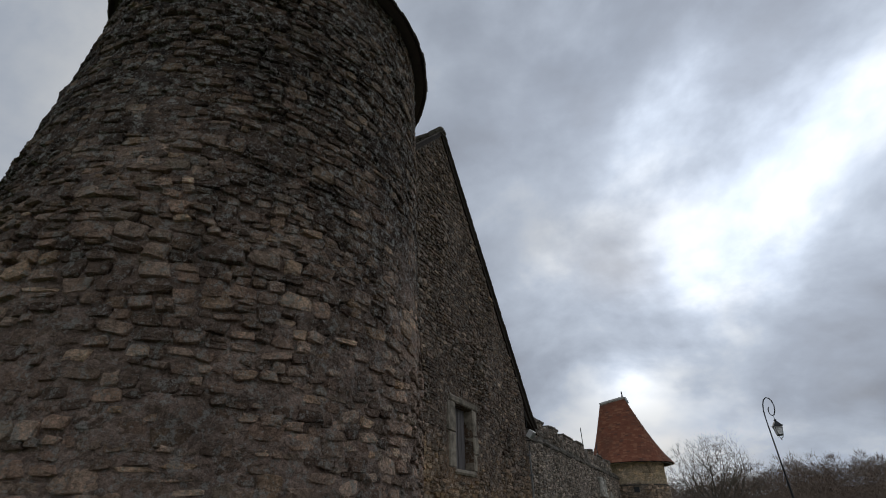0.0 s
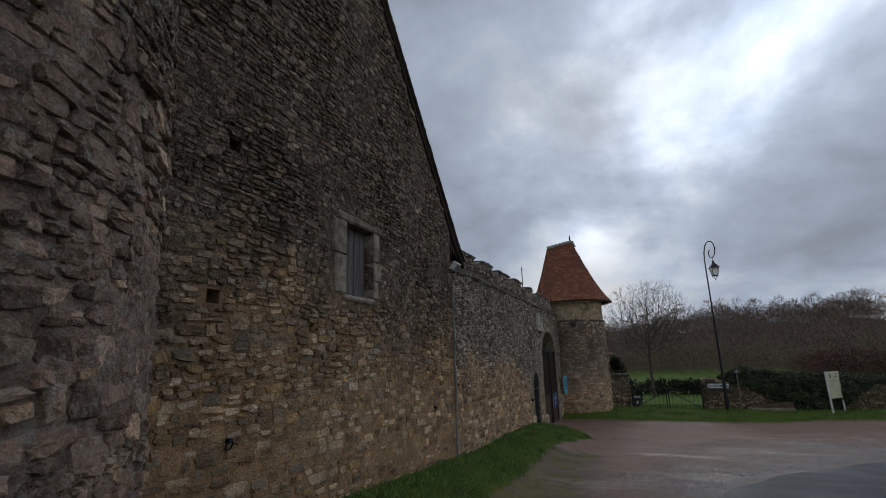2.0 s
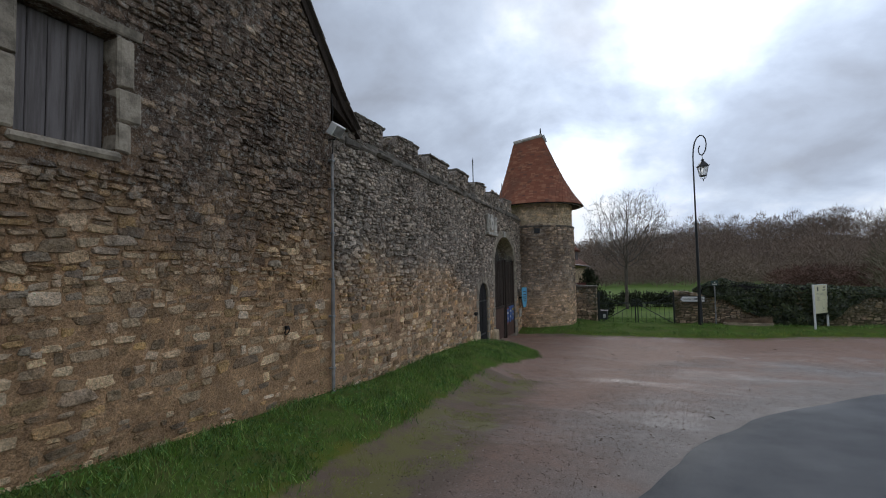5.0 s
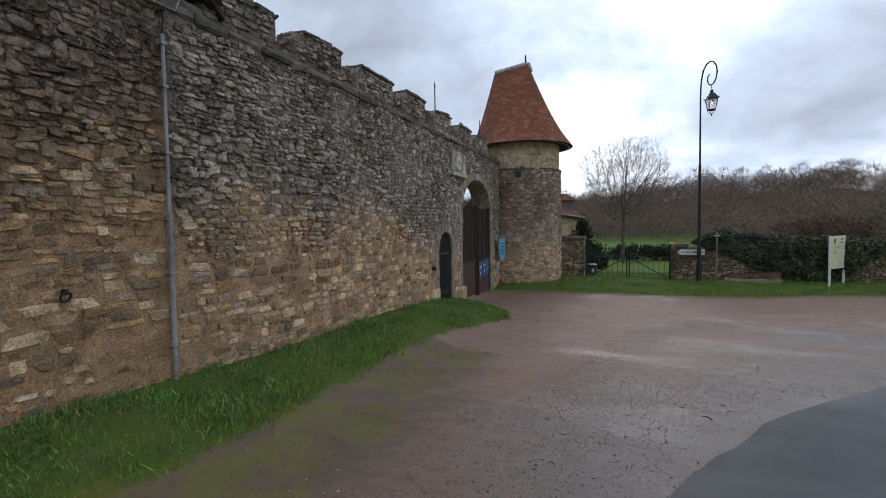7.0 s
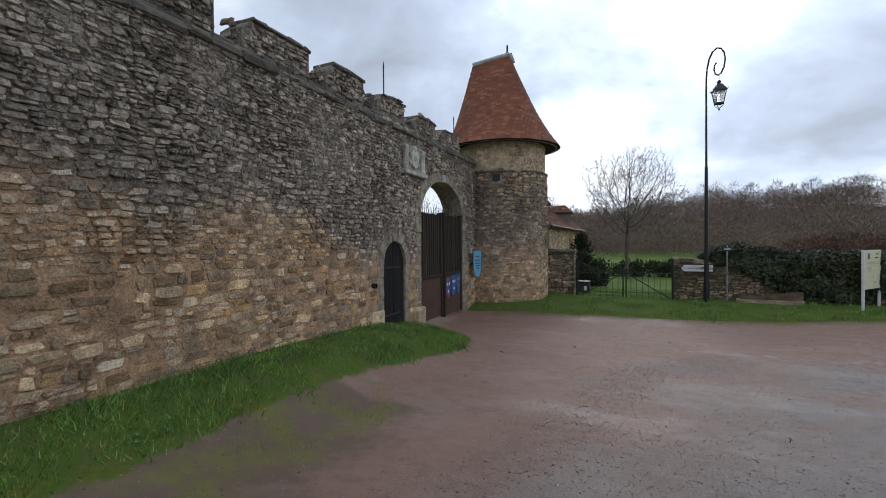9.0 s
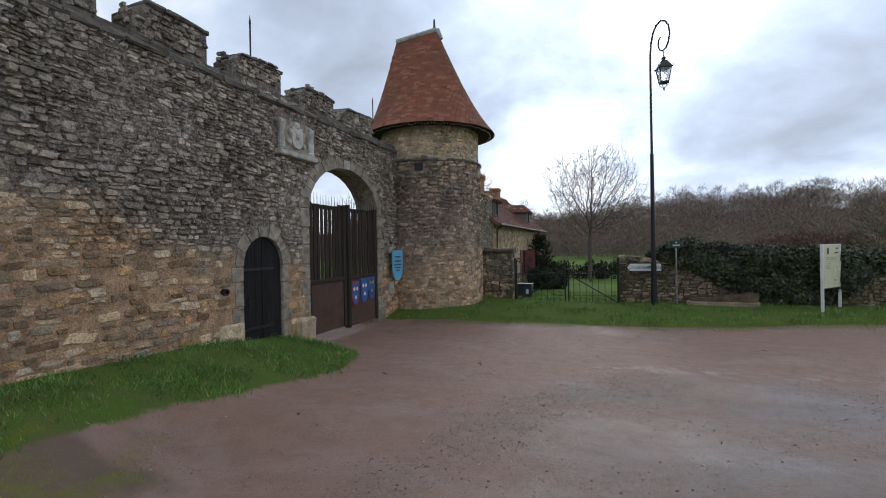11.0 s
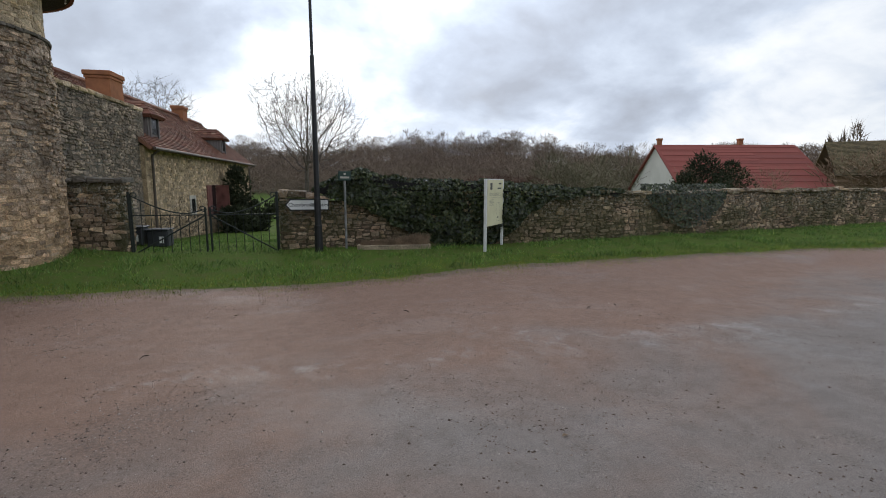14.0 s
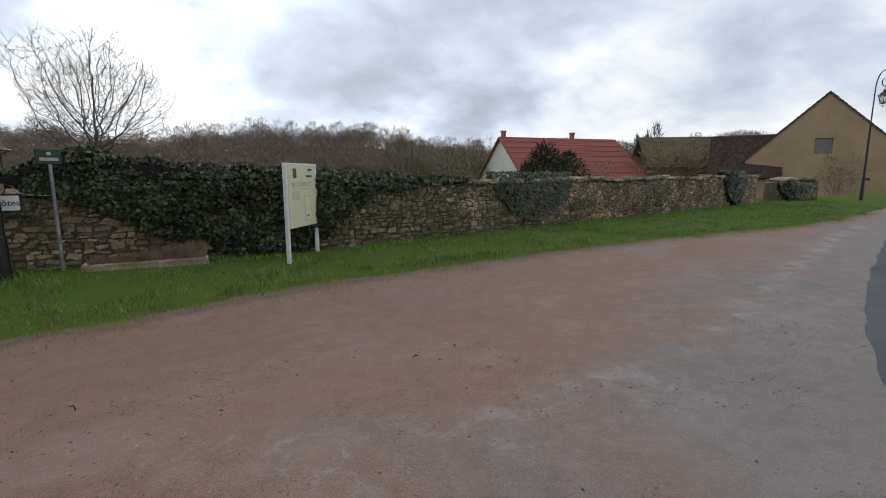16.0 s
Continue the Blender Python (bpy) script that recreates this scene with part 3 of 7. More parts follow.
def build_ground():
    xs = np.concatenate([-np.geomspace(1500, 8, 26), np.arange(-7, 34, 0.24), np.geomspace(35, 1500, 26)])
    ys = np.concatenate([-np.geomspace(1500, 7, 22), np.arange(-6, 37, 0.24), np.geomspace(38, 1500, 40)])
    gx, gy = np.meshgrid(xs, ys)
    gz = ground_z(gx, gy)
    nx, ny = len(xs), len(ys)
    co = np.stack([gx, gy, gz], -1).reshape(-1, 3)
    i = (np.arange(ny - 1)[:, None] * nx + np.arange(nx - 1)[None]).reshape(-1)
    ob = part("ground", (co, np.stack([i, i + 1, i + 1 + nx, i + nx], -1)), M_GROUND, None, smooth=True)
    x, y = co[:, 0], co[:, 1]
    left = sstep(interp(y, TURF_EDGE) - x, -0.35, 0.35) * (y < 21.8)
    verge = sstep(y - interp(x, VERGE_EDGE), -0.3, 0.3) * (x > -6)
    inside = (x < -5.2) * 1.0
    across = sstep(road_side(x, y), 5.6, 6.4)
    turf = np.clip(left + verge + inside + across, 0, 1)
    wild = sstep(y - wall_line(x), 0.2, 2) + across
    wood = sstep(np.hypot(x, y - 20), 140, 185) * (interp(np.degrees(np.arctan2(x, y - 15)), RIDGE) > 2)
    reach = interp(y, [(12, 2.2), (17, 3.2), (20, 8.0), (30, 8.0)])
    grey = np.clip(1.05 - np.maximum(-road_side(x, y), 0) / reach, 0, 1) * 0.85
    moss = sstep(np.abs(x - interp(y, TURF_EDGE) - 0.45), 1.7, 0.2) * (y < 16.5) * (y > -20) + 0.75 * sstep(np.abs(y - interp(x, VERGE_EDGE)), 0.6, 0.1) * (x > -3)
    for key, val in (("turf", turf), ("grey", grey), ("wild", np.clip(wild, 0, 1)), ("wood", wood), ("moss", np.clip(moss, 0, 1)), ("rut", sstep(-off_line(x, y, WET_RUTS), -0.34, -0.02)), ("loose", np.maximum(sstep(-off_line(x, y, LOOSE_ARC), -0.7, -0.1), sstep(road_side(x, y), -2.6, -0.9) * (1 - sstep(road_side(x, y), -0.5, -0.1)) * (1 - sstep(y, 14.5, 18))))):
        ob.data.attributes.new(key, "FLOAT", "POINT").data.foreach_set("value", np.asarray(val, np.float32))
    return tagged(ob, "red and grey gravel forecourt with grass verges, meadow and hills", "ground", kind="structure")


def build_road():
    e = np.array(ROAD_EDGE, float)
    s = np.concatenate([[0], np.cumsum(np.hypot(*np.diff(e, axis=0).T))])
    t = np.arange(0, s[-1], 0.3)
    px, py = np.interp(t, s, e[:, 0]), np.interp(t, s, e[:, 1])
    for _ in range(4):
        px[1:-1], py[1:-1] = (px[:-2] + 2 * px[1:-1] + px[2:]) / 4, (py[:-2] + 2 * py[1:-1] + py[2:]) / 4
    dx, dy = np.gradient(px), np.gradient(py)
    n = np.hypot(dx, dy)
    rag = np.array([noise.noise((float(a) * 1.3, float(b) * 1.3, 5)) * 0.045 + noise.noise((float(a) * 6, float(b) * 6, 2)) * 0.035 for a, b in zip(px, py)])
    co = []
    cols = [0, 0.05, 0.35, 1.2, 2.4, 3.6, 4.8, 5.5]
    for i, c in enumerate(cols):
        off = c + (rag if i < 2 else 0)
        x, y = px + dy / n * off, py - dx / n * off
        lift = -0.03 if i == 0 else 0.014 + 0.03 * math.sin(math.pi * c / 5.5)
        co.append(np.stack([x, y, ground_z(x, y) + lift], -1))
    co = np.concatenate(co)
    m = len(px)
    faces = [(i * m + j, (i + 1) * m + j, (i + 1) * m + j + 1, i * m + j + 1) for i in range(len(cols) - 1) for j in range(m - 1)]
    return tagged(part("road", (co, faces), M_ASPHALT, None, smooth=True), "damp grey asphalt lane with a ragged gravel edge", "road", kind="structure")


build_ground()
build_road()

# ---- stones ----
RNG = random.Random(11)


def stone_template(rng):
    """A unit stone: width along x, depth along y (towards -y), height along z."""
    out = []
    for ax, az in ((-0.5, -0.36), (-0.36, -0.5), (0.34, -0.5), (0.5, -0.38), (0.5, 0.36), (0.38, 0.5), (-0.36, 0.5), (-0.5, 0.34)):
        out.append((ax * rng.uniform(0.66, 1.1), az * rng.uniform(0.62, 1.12)))
    tilt = (rng.uniform(-0.3, 0.3), rng.uniform(-0.25, 0.25))
    vs = [(a, 0.6, b) for a, b in out]
    vs += [(a * 0.98, -0.45 + a * tilt[0] + b * tilt[1] + rng.uniform(-0.1, 0.1), b * 0.98) for a, b in out]
    vs += [(a * 0.88, -0.92 + a * tilt[0] + b * tilt[1] + rng.uniform(-0.3, 0.2), b * 0.86) for a, b in out]
    vs.append((rng.uniform(-0.1, 0.1), -1.05, rng.uniform(-0.1, 0.1)))
    fs = []
    for r in (0, 8):
        for j in range(8):
            k = (j + 1) % 8
            fs.append((r + j, r + k, r + 8 + k, r + 8 + j))
    fs += [(16 + j, 16 + (j + 1) % 8, 24) for j in range(8)]
    return vs, fs


TEMPLATES = [stone_template(RNG) for _ in range(18)]
TEMPLATE_CO = [np.array(t[0]) for t in TEMPLATES]
TEMPLATE_FACES = TEMPLATES[0][1]


def courses(rng, u0, u1, v0, v1, size, skip=None):
    """Places of rubble stones: (u, v, width, height, turn). size(u, v) gives least and greatest height, length ratio, gap."""
    v, out = v0, []
    while v < v1:
        h0, h1, ratio, gap = size((u0 + u1) / 2, v)
        h = rng.uniform(h0, h1)
        u = u0 - rng.uniform(0, 0.2)
        while u < u1:
            w = h * rng.uniform(0.8, ratio) + 0.02
            calm = 0.45 if gap > 0.02 else 1.0
            hh = h * rng.uniform(1 - 0.4 * calm, 1 + 0.3 * calm)
            wob = calm * 0.20 * noise.noise((u * 0.45, v * 0.5, 1.7)) + 0.06 * noise.noise((u * 1.9, v * 1.5, 8.1))
            cu, cv = u + w / 2, v + h / 2 + wob + rng.uniform(-0.22, 0.22) * h * calm
            if u0 <= cu - w * 0.4 and cu + w * 0.4 <= u1 and (skip is None or not skip(cu, cv, w, hh)):
                if rng.random() < 0.10 and h > 0.08:
                    out.append((cu, cv - hh * 0.26, w - gap, hh * 0.46, rng.uniform(-5, 5)))
                    out.append((cu, cv + hh * 0.27, (w - gap) * rng.uniform(0.6, 1), hh * 0.42, rng.uniform(-5, 5)))
                else:
                    out.append((cu, cv, w - gap, hh - gap * 0.6, rng.gauss(0, 6 * calm)))
            u += w
        v += h * 0.97
    return out


def lay_stones(places, frame_at, mat, parent, depth, near, rng, most=280):
    """Sets stones on a surface; those for which near(u, v) holds become single parts, the rest one joined part."""
    single, rest = [], []
    for p in places:
        (single if len(single) < most and near(p[0], p[1]) else rest).append(p)
    shared = [mesh_of("stone", t[0], t[1], mat) for t in TEMPLATES]
    cos, count = [], 0
    for group in (single, rest):
        for u, v, w, h, turn in group:
            sunk = 0.3 + 0.9 * min(max(0.5 + 1.1 * noise.noise((u * 0.9, v * 0.9, 3.3)), 0), 1)
            m = frame_at(u, v) @ Matrix.Rotation(radians(turn), 4, "Y") @ Matrix.Diagonal((w, rng.uniform(*depth) * sunk * (0.8 if v < 1.2 else 1.25), h, 1))
            i = rng.randrange(18)
            if group is single:
                ob = new("stone", shared[i])
                ob.matrix_basis = m
                ob.parent = parent
            else:
                a = np.array(m)
                cos.append(TEMPLATE_CO[i] @ a[:3, :3].T + a[:3, 3])
                count += 1
    if count:
        base = np.array([f for f in TEMPLATE_FACES if len(f) == 4])
        tri = np.array([f for f in TEMPLATE_FACES if len(f) == 3])
        off = (np.arange(count) * 25)[:, None, None]
        faces = [tuple(f) for f in (base[None] + off).reshape(-1, 4).tolist()] + [tuple(f) for f in (tri[None] + off).reshape(-1, 3).tolist()]
        part("stonework", (np.concatenate(cos).tolist(), faces), mat, parent, kind="stuff")


def mortar_coat(u0, u1, v0, v1, step, place, keep, mat, parent, mean=0.003, seed=0.0, amp=1.0):
    """An uneven skin of old mortar from which the stones stand out here and there."""
    us, vs = np.arange(u0, u1 + step, step), np.arange(v0, v1 + step, step)
    co, ok = [], []
    for v in vs:
        for u in us:
            n = noise.noise((u * 1.1, v * 1.1, seed)) * 0.012 + noise.noise((u * 5, v * 6, seed)) * 0.010 + noise.noise((u * 17, v * 19, seed)) * 0.007
            if amp > 1:
                n += (amp - 1) * (0.016 * noise.noise((u * 4, v * 9, seed + 3)) + 0.014 * (0.3 - abs(noise.noise((u * 8, v * 17, seed + 5)))) + 0.009 * noise.noise((u * 21, v * 29, seed + 9)))
            co.append(place(u, v, mean + n))
            ok.append(keep(u, v))
    w = len(us)
    faces = [(j * w + i, j * w + i + 1, (j + 1) * w + i + 1, (j + 1) * w + i) for j in range(len(vs) - 1) for i in range(w - 1) if ok[j * w + i] and ok[j * w + i + 1] and ok[(j + 1) * w + i] and ok[(j + 1) * w + i + 1]]
    used = sorted({i for f in faces for i in f})
    index = {k: i for i, k in enumerate(used)}
    part("mortar_coat", ([co[i] for i in used], [tuple(index[i] for i in f) for f in faces]), mat, parent, smooth=True)


def facing_x(x):
    """Stones on an upright wall that faces +x: u is y, v is z."""
    turn = Matrix.Rotation(radians(90), 4, "Z")
    return lambda u, v: Matrix.Translation((x, u, v)) @ turn


def facing_south(line):
    return lambda u, v: Matrix.Translation((u, line(u), v))


def round_face(cx, cy, radius):
    """Stones on a round tower: u is the arc length measured from the +x direction, v is z."""
    def at(u, v):
        r = radius(v)
        a = u / radius(2.0)
        return Matrix.Translation((cx + r * math.cos(a), cy + r * math.sin(a), v)) @ Matrix.Rotation(a + math.pi / 2, 4, "Z")
    return at


def arch_points(y0, y1, spring, rise, n=14):
    c, a = (y0 + y1) / 2, (y1 - y0) / 2
    return [(c - a * math.cos(math.pi * i / n), spring + rise * math.sin(math.pi * i / n)) for i in range(n + 1)]


# ---- curtain wall, gate and doorway ----
WX = -3.85
DOOR = (20.0, 21.03, 0.82, 0.53)
GATE = (21.88, 24.92, 1.95, 1.05)


def in_opening(y, z, grow=0.0):
    for y0, y1, spring, rise in (DOOR, GATE):
        if y0 - grow < y < y1 + grow:
            if z < spring:
                return True
            c, a = (y0 + y1) / 2, (y1 - y0) / 2 + grow
            if (y - c) ** 2 / a ** 2 + (z - spring) ** 2 / (rise + grow) ** 2 < 1:
                return True
    return False


def build_curtain():
    rng = random.Random(3)
    door = arch_points(*DOOR)
    gate = arch_points(*GATE)
    outline = [(12.25, -1.6), (DOOR[0], -1.6)] + door + [(DOOR[1], -1.6), (GATE[0], -1.6)] + gate + [(GATE[1], -1.6), (26.6, -1.6), (26.6, 3.98), (12.25, 3.98)]
    wall = tagged(fixed(part("wall_west", plate(outline, [], WX - 0.62, WX), M_CURTAIN[1])), "rubble stone curtain wall, ochre below and lichen grey above", "stone wall", kind="structure")
    # dressed surrounds
    for y0, y1, spring, rise in (DOOR, GATE):
        wide = 0.21 if y1 - y0 < 2 else 0.26
        n = 7 if y1 - y0 < 2 else 17
        c, a = (y0 + y1) / 2, (y1 - y0) / 2
        for i in range(n):
            t0, t1 = math.pi * (i + 0.04) / n, math.pi * (i + 0.96) / n
            grow = wide * rng.uniform(0.65, 1.35)
            quad = [(c - (a + g) * math.cos(t), spring + (rise + g) * math.sin(t)) for g, t in ((-0.012, t0), (-0.012, (t0 + t1) / 2), (-0.012, t1), (grow, t1), (grow, (t0 + t1) / 2), (grow, t0))]
            mat = M_PALE if (n == 17 and i == 8) or (n == 7 and rng.random() < 0.35) else M_DRESSED
            fixed(part("voussoir", plate(quad, [], WX - 0.3, WX + rng.uniform(0.006, 0.022)), mat, wall))
        for side in (0, 1):
            z = spring - 0.01
            while z > -0.8:
                h = rng.uniform(0.26, 0.44)
                w = wide * rng.uniform(0.6, 1.5)
                lo, hi = (y0 - w, y0 + 0.012) if side == 0 else (y1 - 0.012, y1 + w)
                part("jamb_stone", rough_slab(WX - 0.3, WX + rng.uniform(0.006, 0.022), lo, hi, max(z - h, -1.2) + 0.012, z, 0.008, rng), M_DRESSED, wall)
                z -= h
    part("jamb_foot", rough_slab(WX - 0.3, WX + 0.14, 21.36, 21.9, -1.2, -0.28, 0.03, rng, 0.05), M_HOUSE[0], wall, "worn ochre corner block")
    part("jamb_foot", rough_slab(WX - 0.3, WX + 0.05, 19.45, 19.97, -1.1, -0.14, 0.012, rng, 0.02), M_HOUSE[0], wall, "orange limestone block")
    # string course, parapet and merlons
    y = 12.3
    while y < 26.0:
        w = rng.uniform(0.3, 0.7)
        part("string_course_stone", rough_slab(WX - 0.35, WX + rng.uniform(0.03, 0.09), y + 0.005, min(y + w, 26.1), 3.85 + rng.uniform(-0.025, 0.025), 3.96 + rng.uniform(-0.02, 0.02), 0.016, rng, 0.03), M_COPING, wall)
        y += w
    y = 12.3
    while y < 26.1:
        w = rng.uniform(0.25, 0.55)
        part("parapet_stone", rough_slab(WX - 0.5, WX - 0.03 + rng.uniform(-0.02, 0.03), y + 0.006, min(y + w, 26.2), 3.95, 4.07 + rng.uniform(-0.03, 0.03), 0.016, rng, 0.025), M_COPING, wall)
        y += w
    for y0, y1 in ((12.85, 14.1), (14.5, 15.76), (16.22, 17.68), (18.15, 19.38), (19.9, 21.15), (21.72, 22.98), (23.38, 24.82)):
        top = 4.56 + rng.uniform(-0.05, 0.04) - (0.08 if y0 == 21.72 else 0)
        merlon = part("merlon", plate([(y0, 3.99), (y1, 3.99), (y1, top - 0.05), (y0 + 0.22, top - 0.03), (y0, top - 0.22)], [], WX - 0.46, WX - 0.06), M_CURTAIN[1], wall)
        fixed(merlon)
        for u, v, w, h, turn in courses(rng, y0 + 0.01, y1, 4.06, top - 0.07, lambda u, v: (0.06, 0.10, 2.6, 0.006)):
            if v > top - 0.26 and u < y0 + 0.25:
                continue
            s = new("stone", STONE_SHARED[rng.randrange(18)])
            s.matrix_basis = facing_x(WX - 0.06)(u, v) @ Matrix.Diagonal((w, rng.uniform(0.02, 0.045), h, 1))
            s.parent = merlon
        u = y0 + 0.2
        while u < y1:
            w = rng.uniform(0.22, 0.5)
            v = top - 0.035
            part("coping_stone", rough_slab(WX - 0.5, WX - 0.01, u, min(u + w, y1 + 0.02), v - 0.03, v + 0.035 + rng.uniform(-0.012, 0.012), 0.018, rng, 0.02), M_COPING, merlon)
            u += w
        for u, v, w, h, turn in courses(rng, WX - 0.44, WX - 0.07, 4.06, top - 0.22, lambda u, v: (0.07, 0.11, 2.6, 0.006)):
            s = new("stone", STONE_SHARED[rng.randrange(18)])
            s.matrix_basis = Matrix.Translation((u, y0, v)) @ Matrix.Diagonal((w, 0.03, h, 1))
            s.parent = merlon
    # rubble face
    def size(u, v):
        if v < 1.2:
            return (0.075, 0.15, 3.1, 0.034)
        if v < 1.9:
            return (0.06, 0.125, 2.8, 0.022)
        return (0.04, 0.095, 3.0, 0.004)

    def skip(u, v, w, h):
        bare = v < float(ground_z(WX, u)) - 0.03 or in_opening(u, v, 0.25)
        niche = 20.8 < u < 22.15 and 2.95 < v < 3.78
        return bare or niche or (v < 1.1 and rng.random() < 0.14)
    places = courses(rng, 12.28, 26.45, -1.0, 3.82, size, skip)
    mortar_coat(12.27, 26.4, -0.9, 3.84, 0.027, lambda u, v, d: (WX + d, u, v), lambda u, v: not in_opening(u, v, 0.1) and v > float(ground_z(WX, u)) - 0.1, M_CURTAIN[1], wall, -0.008)
    lay_stones(places, facing_x(WX), M_CURTAIN[0], wall, (0.012, 0.042), lambda u, v: 15.6 < u < 19.4 and 0.0 < v < 1.9, rng)
    return wall


STONE_SHARED = [mesh_of("stone", t[0], t[1], M_CURTAIN[0]) for t in TEMPLATES]
build_curtain()


# ---- gabled building ----
RIDGE_Y, RIDGE_Z = 7.66, 10.25
SLOPE = 1.18


def gable_top(y):
    return RIDGE_Z - SLOPE * abs(y - RIDGE_Y)


def build_gable():
    rng = random.Random(5)
    outline = [(2.0, -1.2), (12.25, -1.2), (12.25, gable_top(12.25)), (12.2, gable_top(12.2)), (RIDGE_Y, RIDGE_Z), (3.1, gable_top(3.1)), (2.0, gable_top(3.1) - 0.6)]
    window = [(8.08, 2.80), (8.08, 3.91), (8.86, 3.91), (8.86, 2.80)]
    holes = [[(y - 0.07, z - 0.07), (y - 0.07, z + 0.07), (y + 0.09, z + 0.07), (y + 0.09, z - 0.07)] for y, z in ((5.76, 2.50), (5.88, 4.22), (9.05, 6.05), (6.2, 6.4))]
    wall = tagged(fixed(part("wall_gable", plate(outline, [window] + holes, WX - 0.65, WX + 0.01), M_GABLE[1])), "tall brown rubble stone gable wall with putlog holes", "stone wall", kind="structure")
    part("wall_back", slab(WX - 1.3, WX - 1.1, 2.2, 12.2, -1, 5), M_GABLE[1], wall)
    # window surround
    for lo, hi, z0, z1 in ((7.74, 8.08, 3.38, 3.91), (7.80, 8.08, 2.80, 3.38), (8.86, 9.0, 2.80, 3.1), (8.86, 9.1, 3.1, 3.42), (8.86, 9.02, 3.42, 3.91), (7.84, 9.1, 3.915, 4.04)):
        part("window_stone", rough_slab(WX - 0.3, WX + 0.035, lo, hi, z0 + 0.006, z1 - 0.006, 0.008, rng), M_DRESSED, wall)
    part("window_sill", rough_slab(WX - 0.3, WX + 0.05, 8.03, 8.91, 2.72, 2.80, 0.01, rng), M_DRESSED, wall)

    def size(u, v):
        if v < 1.0:
            return (0.07, 0.15, 3.2, 0.032)
        if v < 2.6:
            return (0.055, 0.12, 2.9, 0.012)
        return (0.045, 0.10, 2.8, 0.004)

    def skip(u, v, w, h):
        if v < float(ground_z(WX, u)) - 0.03 or v > gable_top(u) - 0.14:
            return True
        if 7.70 - w / 2 < u < 9.08 + w / 2 and 2.70 - h / 2 < v < 4.04 + h / 2:
            return True
        if any(abs(u - y) < w / 2 + 0.08 and abs(v - z) < h / 2 + 0.07 for y, z in ((5.76, 2.50), (5.88, 4.22), (9.05, 6.05), (6.2, 6.4))):
            return True
        return v < 0.55 and u > 8.9 and rng.random() < 0.5 or (v < 1.4 and rng.random() < 0.1)
    places = courses(rng, 4.0, 12.22, -0.6, 10.2, size, skip)
    holes_at = ((5.76, 2.50), (5.88, 4.22), (9.05, 6.05), (6.2, 6.4))
    mortar_coat(4.0, 12.22, -0.4, 10.1, 0.03, lambda u, v, d: (WX + 0.01 + d, u, v), lambda u, v: v < gable_top(u) - 0.1 and not (7.98 < u < 8.96 and 2.72 < v < 4.0) and not any(abs(u - a) < 0.12 and abs(v - b) < 0.11 for a, b in holes_at), M_GABLE[1], wall, -0.003, 4.0)
    lay_stones(places, facing_x(WX + 0.01), M_GABLE[0], wall, (0.010, 0.036), lambda u, v: 8.6 < u < 12 and 0.3 < v < 2.0, rng)
    # roof: two slopes of stone slates with a bell-cast foot
    roof = thing("roof", "steep dark stone slate roof with a mossy ridge", "roof", kind="structure")
    for side in (1, -1):
        foot = RIDGE_Y + side * 4.95
        flare = RIDGE_Y + side * 5.42
        zf = RIDGE_Z - SLOPE * 4.95 + 0.1
        prof = [(RIDGE_Y, RIDGE_Z + 0.12), (foot, zf), (flare, zf - 0.40), (flare, zf - 0.47), (foot - side * 0.06, zf - 0.10), (RIDGE_Y, RIDGE_Z - 0.02)]
        fixed(part("roof_slope", plate(prof, [], WX - 13, WX + 0.05), M_DARKWOOD, roof))
        steps = 46
        for i in range(steps):
            f = i / steps
            y = RIDGE_Y + side * (0.1 + 5.28 * f)
            d = abs(y - RIDGE_Y)
            z = RIDGE_Z + 0.12 - SLOPE * d if d < 4.95 else zf - 0.85 * (d - 4.95)
            tilt = math.degrees(math.atan(SLOPE if d < 4.9 else 0.85))
            x = WX + 0.11
            for j in range(9 if side == 1 else 2):
                w = rng.uniform(0.16, 0.3)
                m = pose(x - w / 2, y, z + 0.025, -side * tilt + rng.uniform(-2, 5) * side, 0, 0)
                part("slate", moved(rough_slab(-w / 2, w / 2, -0.12, 0.12, -0.011, 0.011, 0.006, rng, 0), m), M_SLATE, roof)
                x -= w
    for i in range(12):
        part("ridge_stone", rough_slab(WX + 0.1 - 0.4 * (i + 1), WX + 0.12 - 0.4 * i, RIDGE_Y - 0.16, RIDGE_Y + 0.16, RIDGE_Z + 0.03, RIDGE_Z + 0.17, 0.02, rng, 0.05), M_COPING, roof)
    rafter = [(12.3, 4.42), (13.02, 4.12), (13.02, 4.2), (12.3, 4.62)]
    for x in (WX - 0.05, WX - 0.55, WX - 1.05):
        fixed(part("rafter_foot", plate([(a, b - 0.02) for a, b in rafter], [], x - 0.05, x + 0.05), M_DARKWOOD, roof))
    # shutter
    shut = thing("shutter", "closed silver-grey wooden plank shutter in the gable window", "shutter")
    for i in range(5):
        y = 8.09 + i * 0.153
        part("plank", rough_slab(WX - 0.2, WX - 0.165 + rng.uniform(-0.006, 0.006), y, y + 0.146, 2.81, 3.9, 0.002, rng, 0.006), M_GREYWOOD, shut)
    for z in (2.98, 3.62):
        part("ledge", slab(WX - 0.23, WX - 0.2, 8.1, 8.84, z - 0.05, z + 0.05, 0.005), M_GREYWOOD, shut)


build_gable()


# ---- great round tower ----
def great_radius(z):
    return 1.925 - 0.032 * z


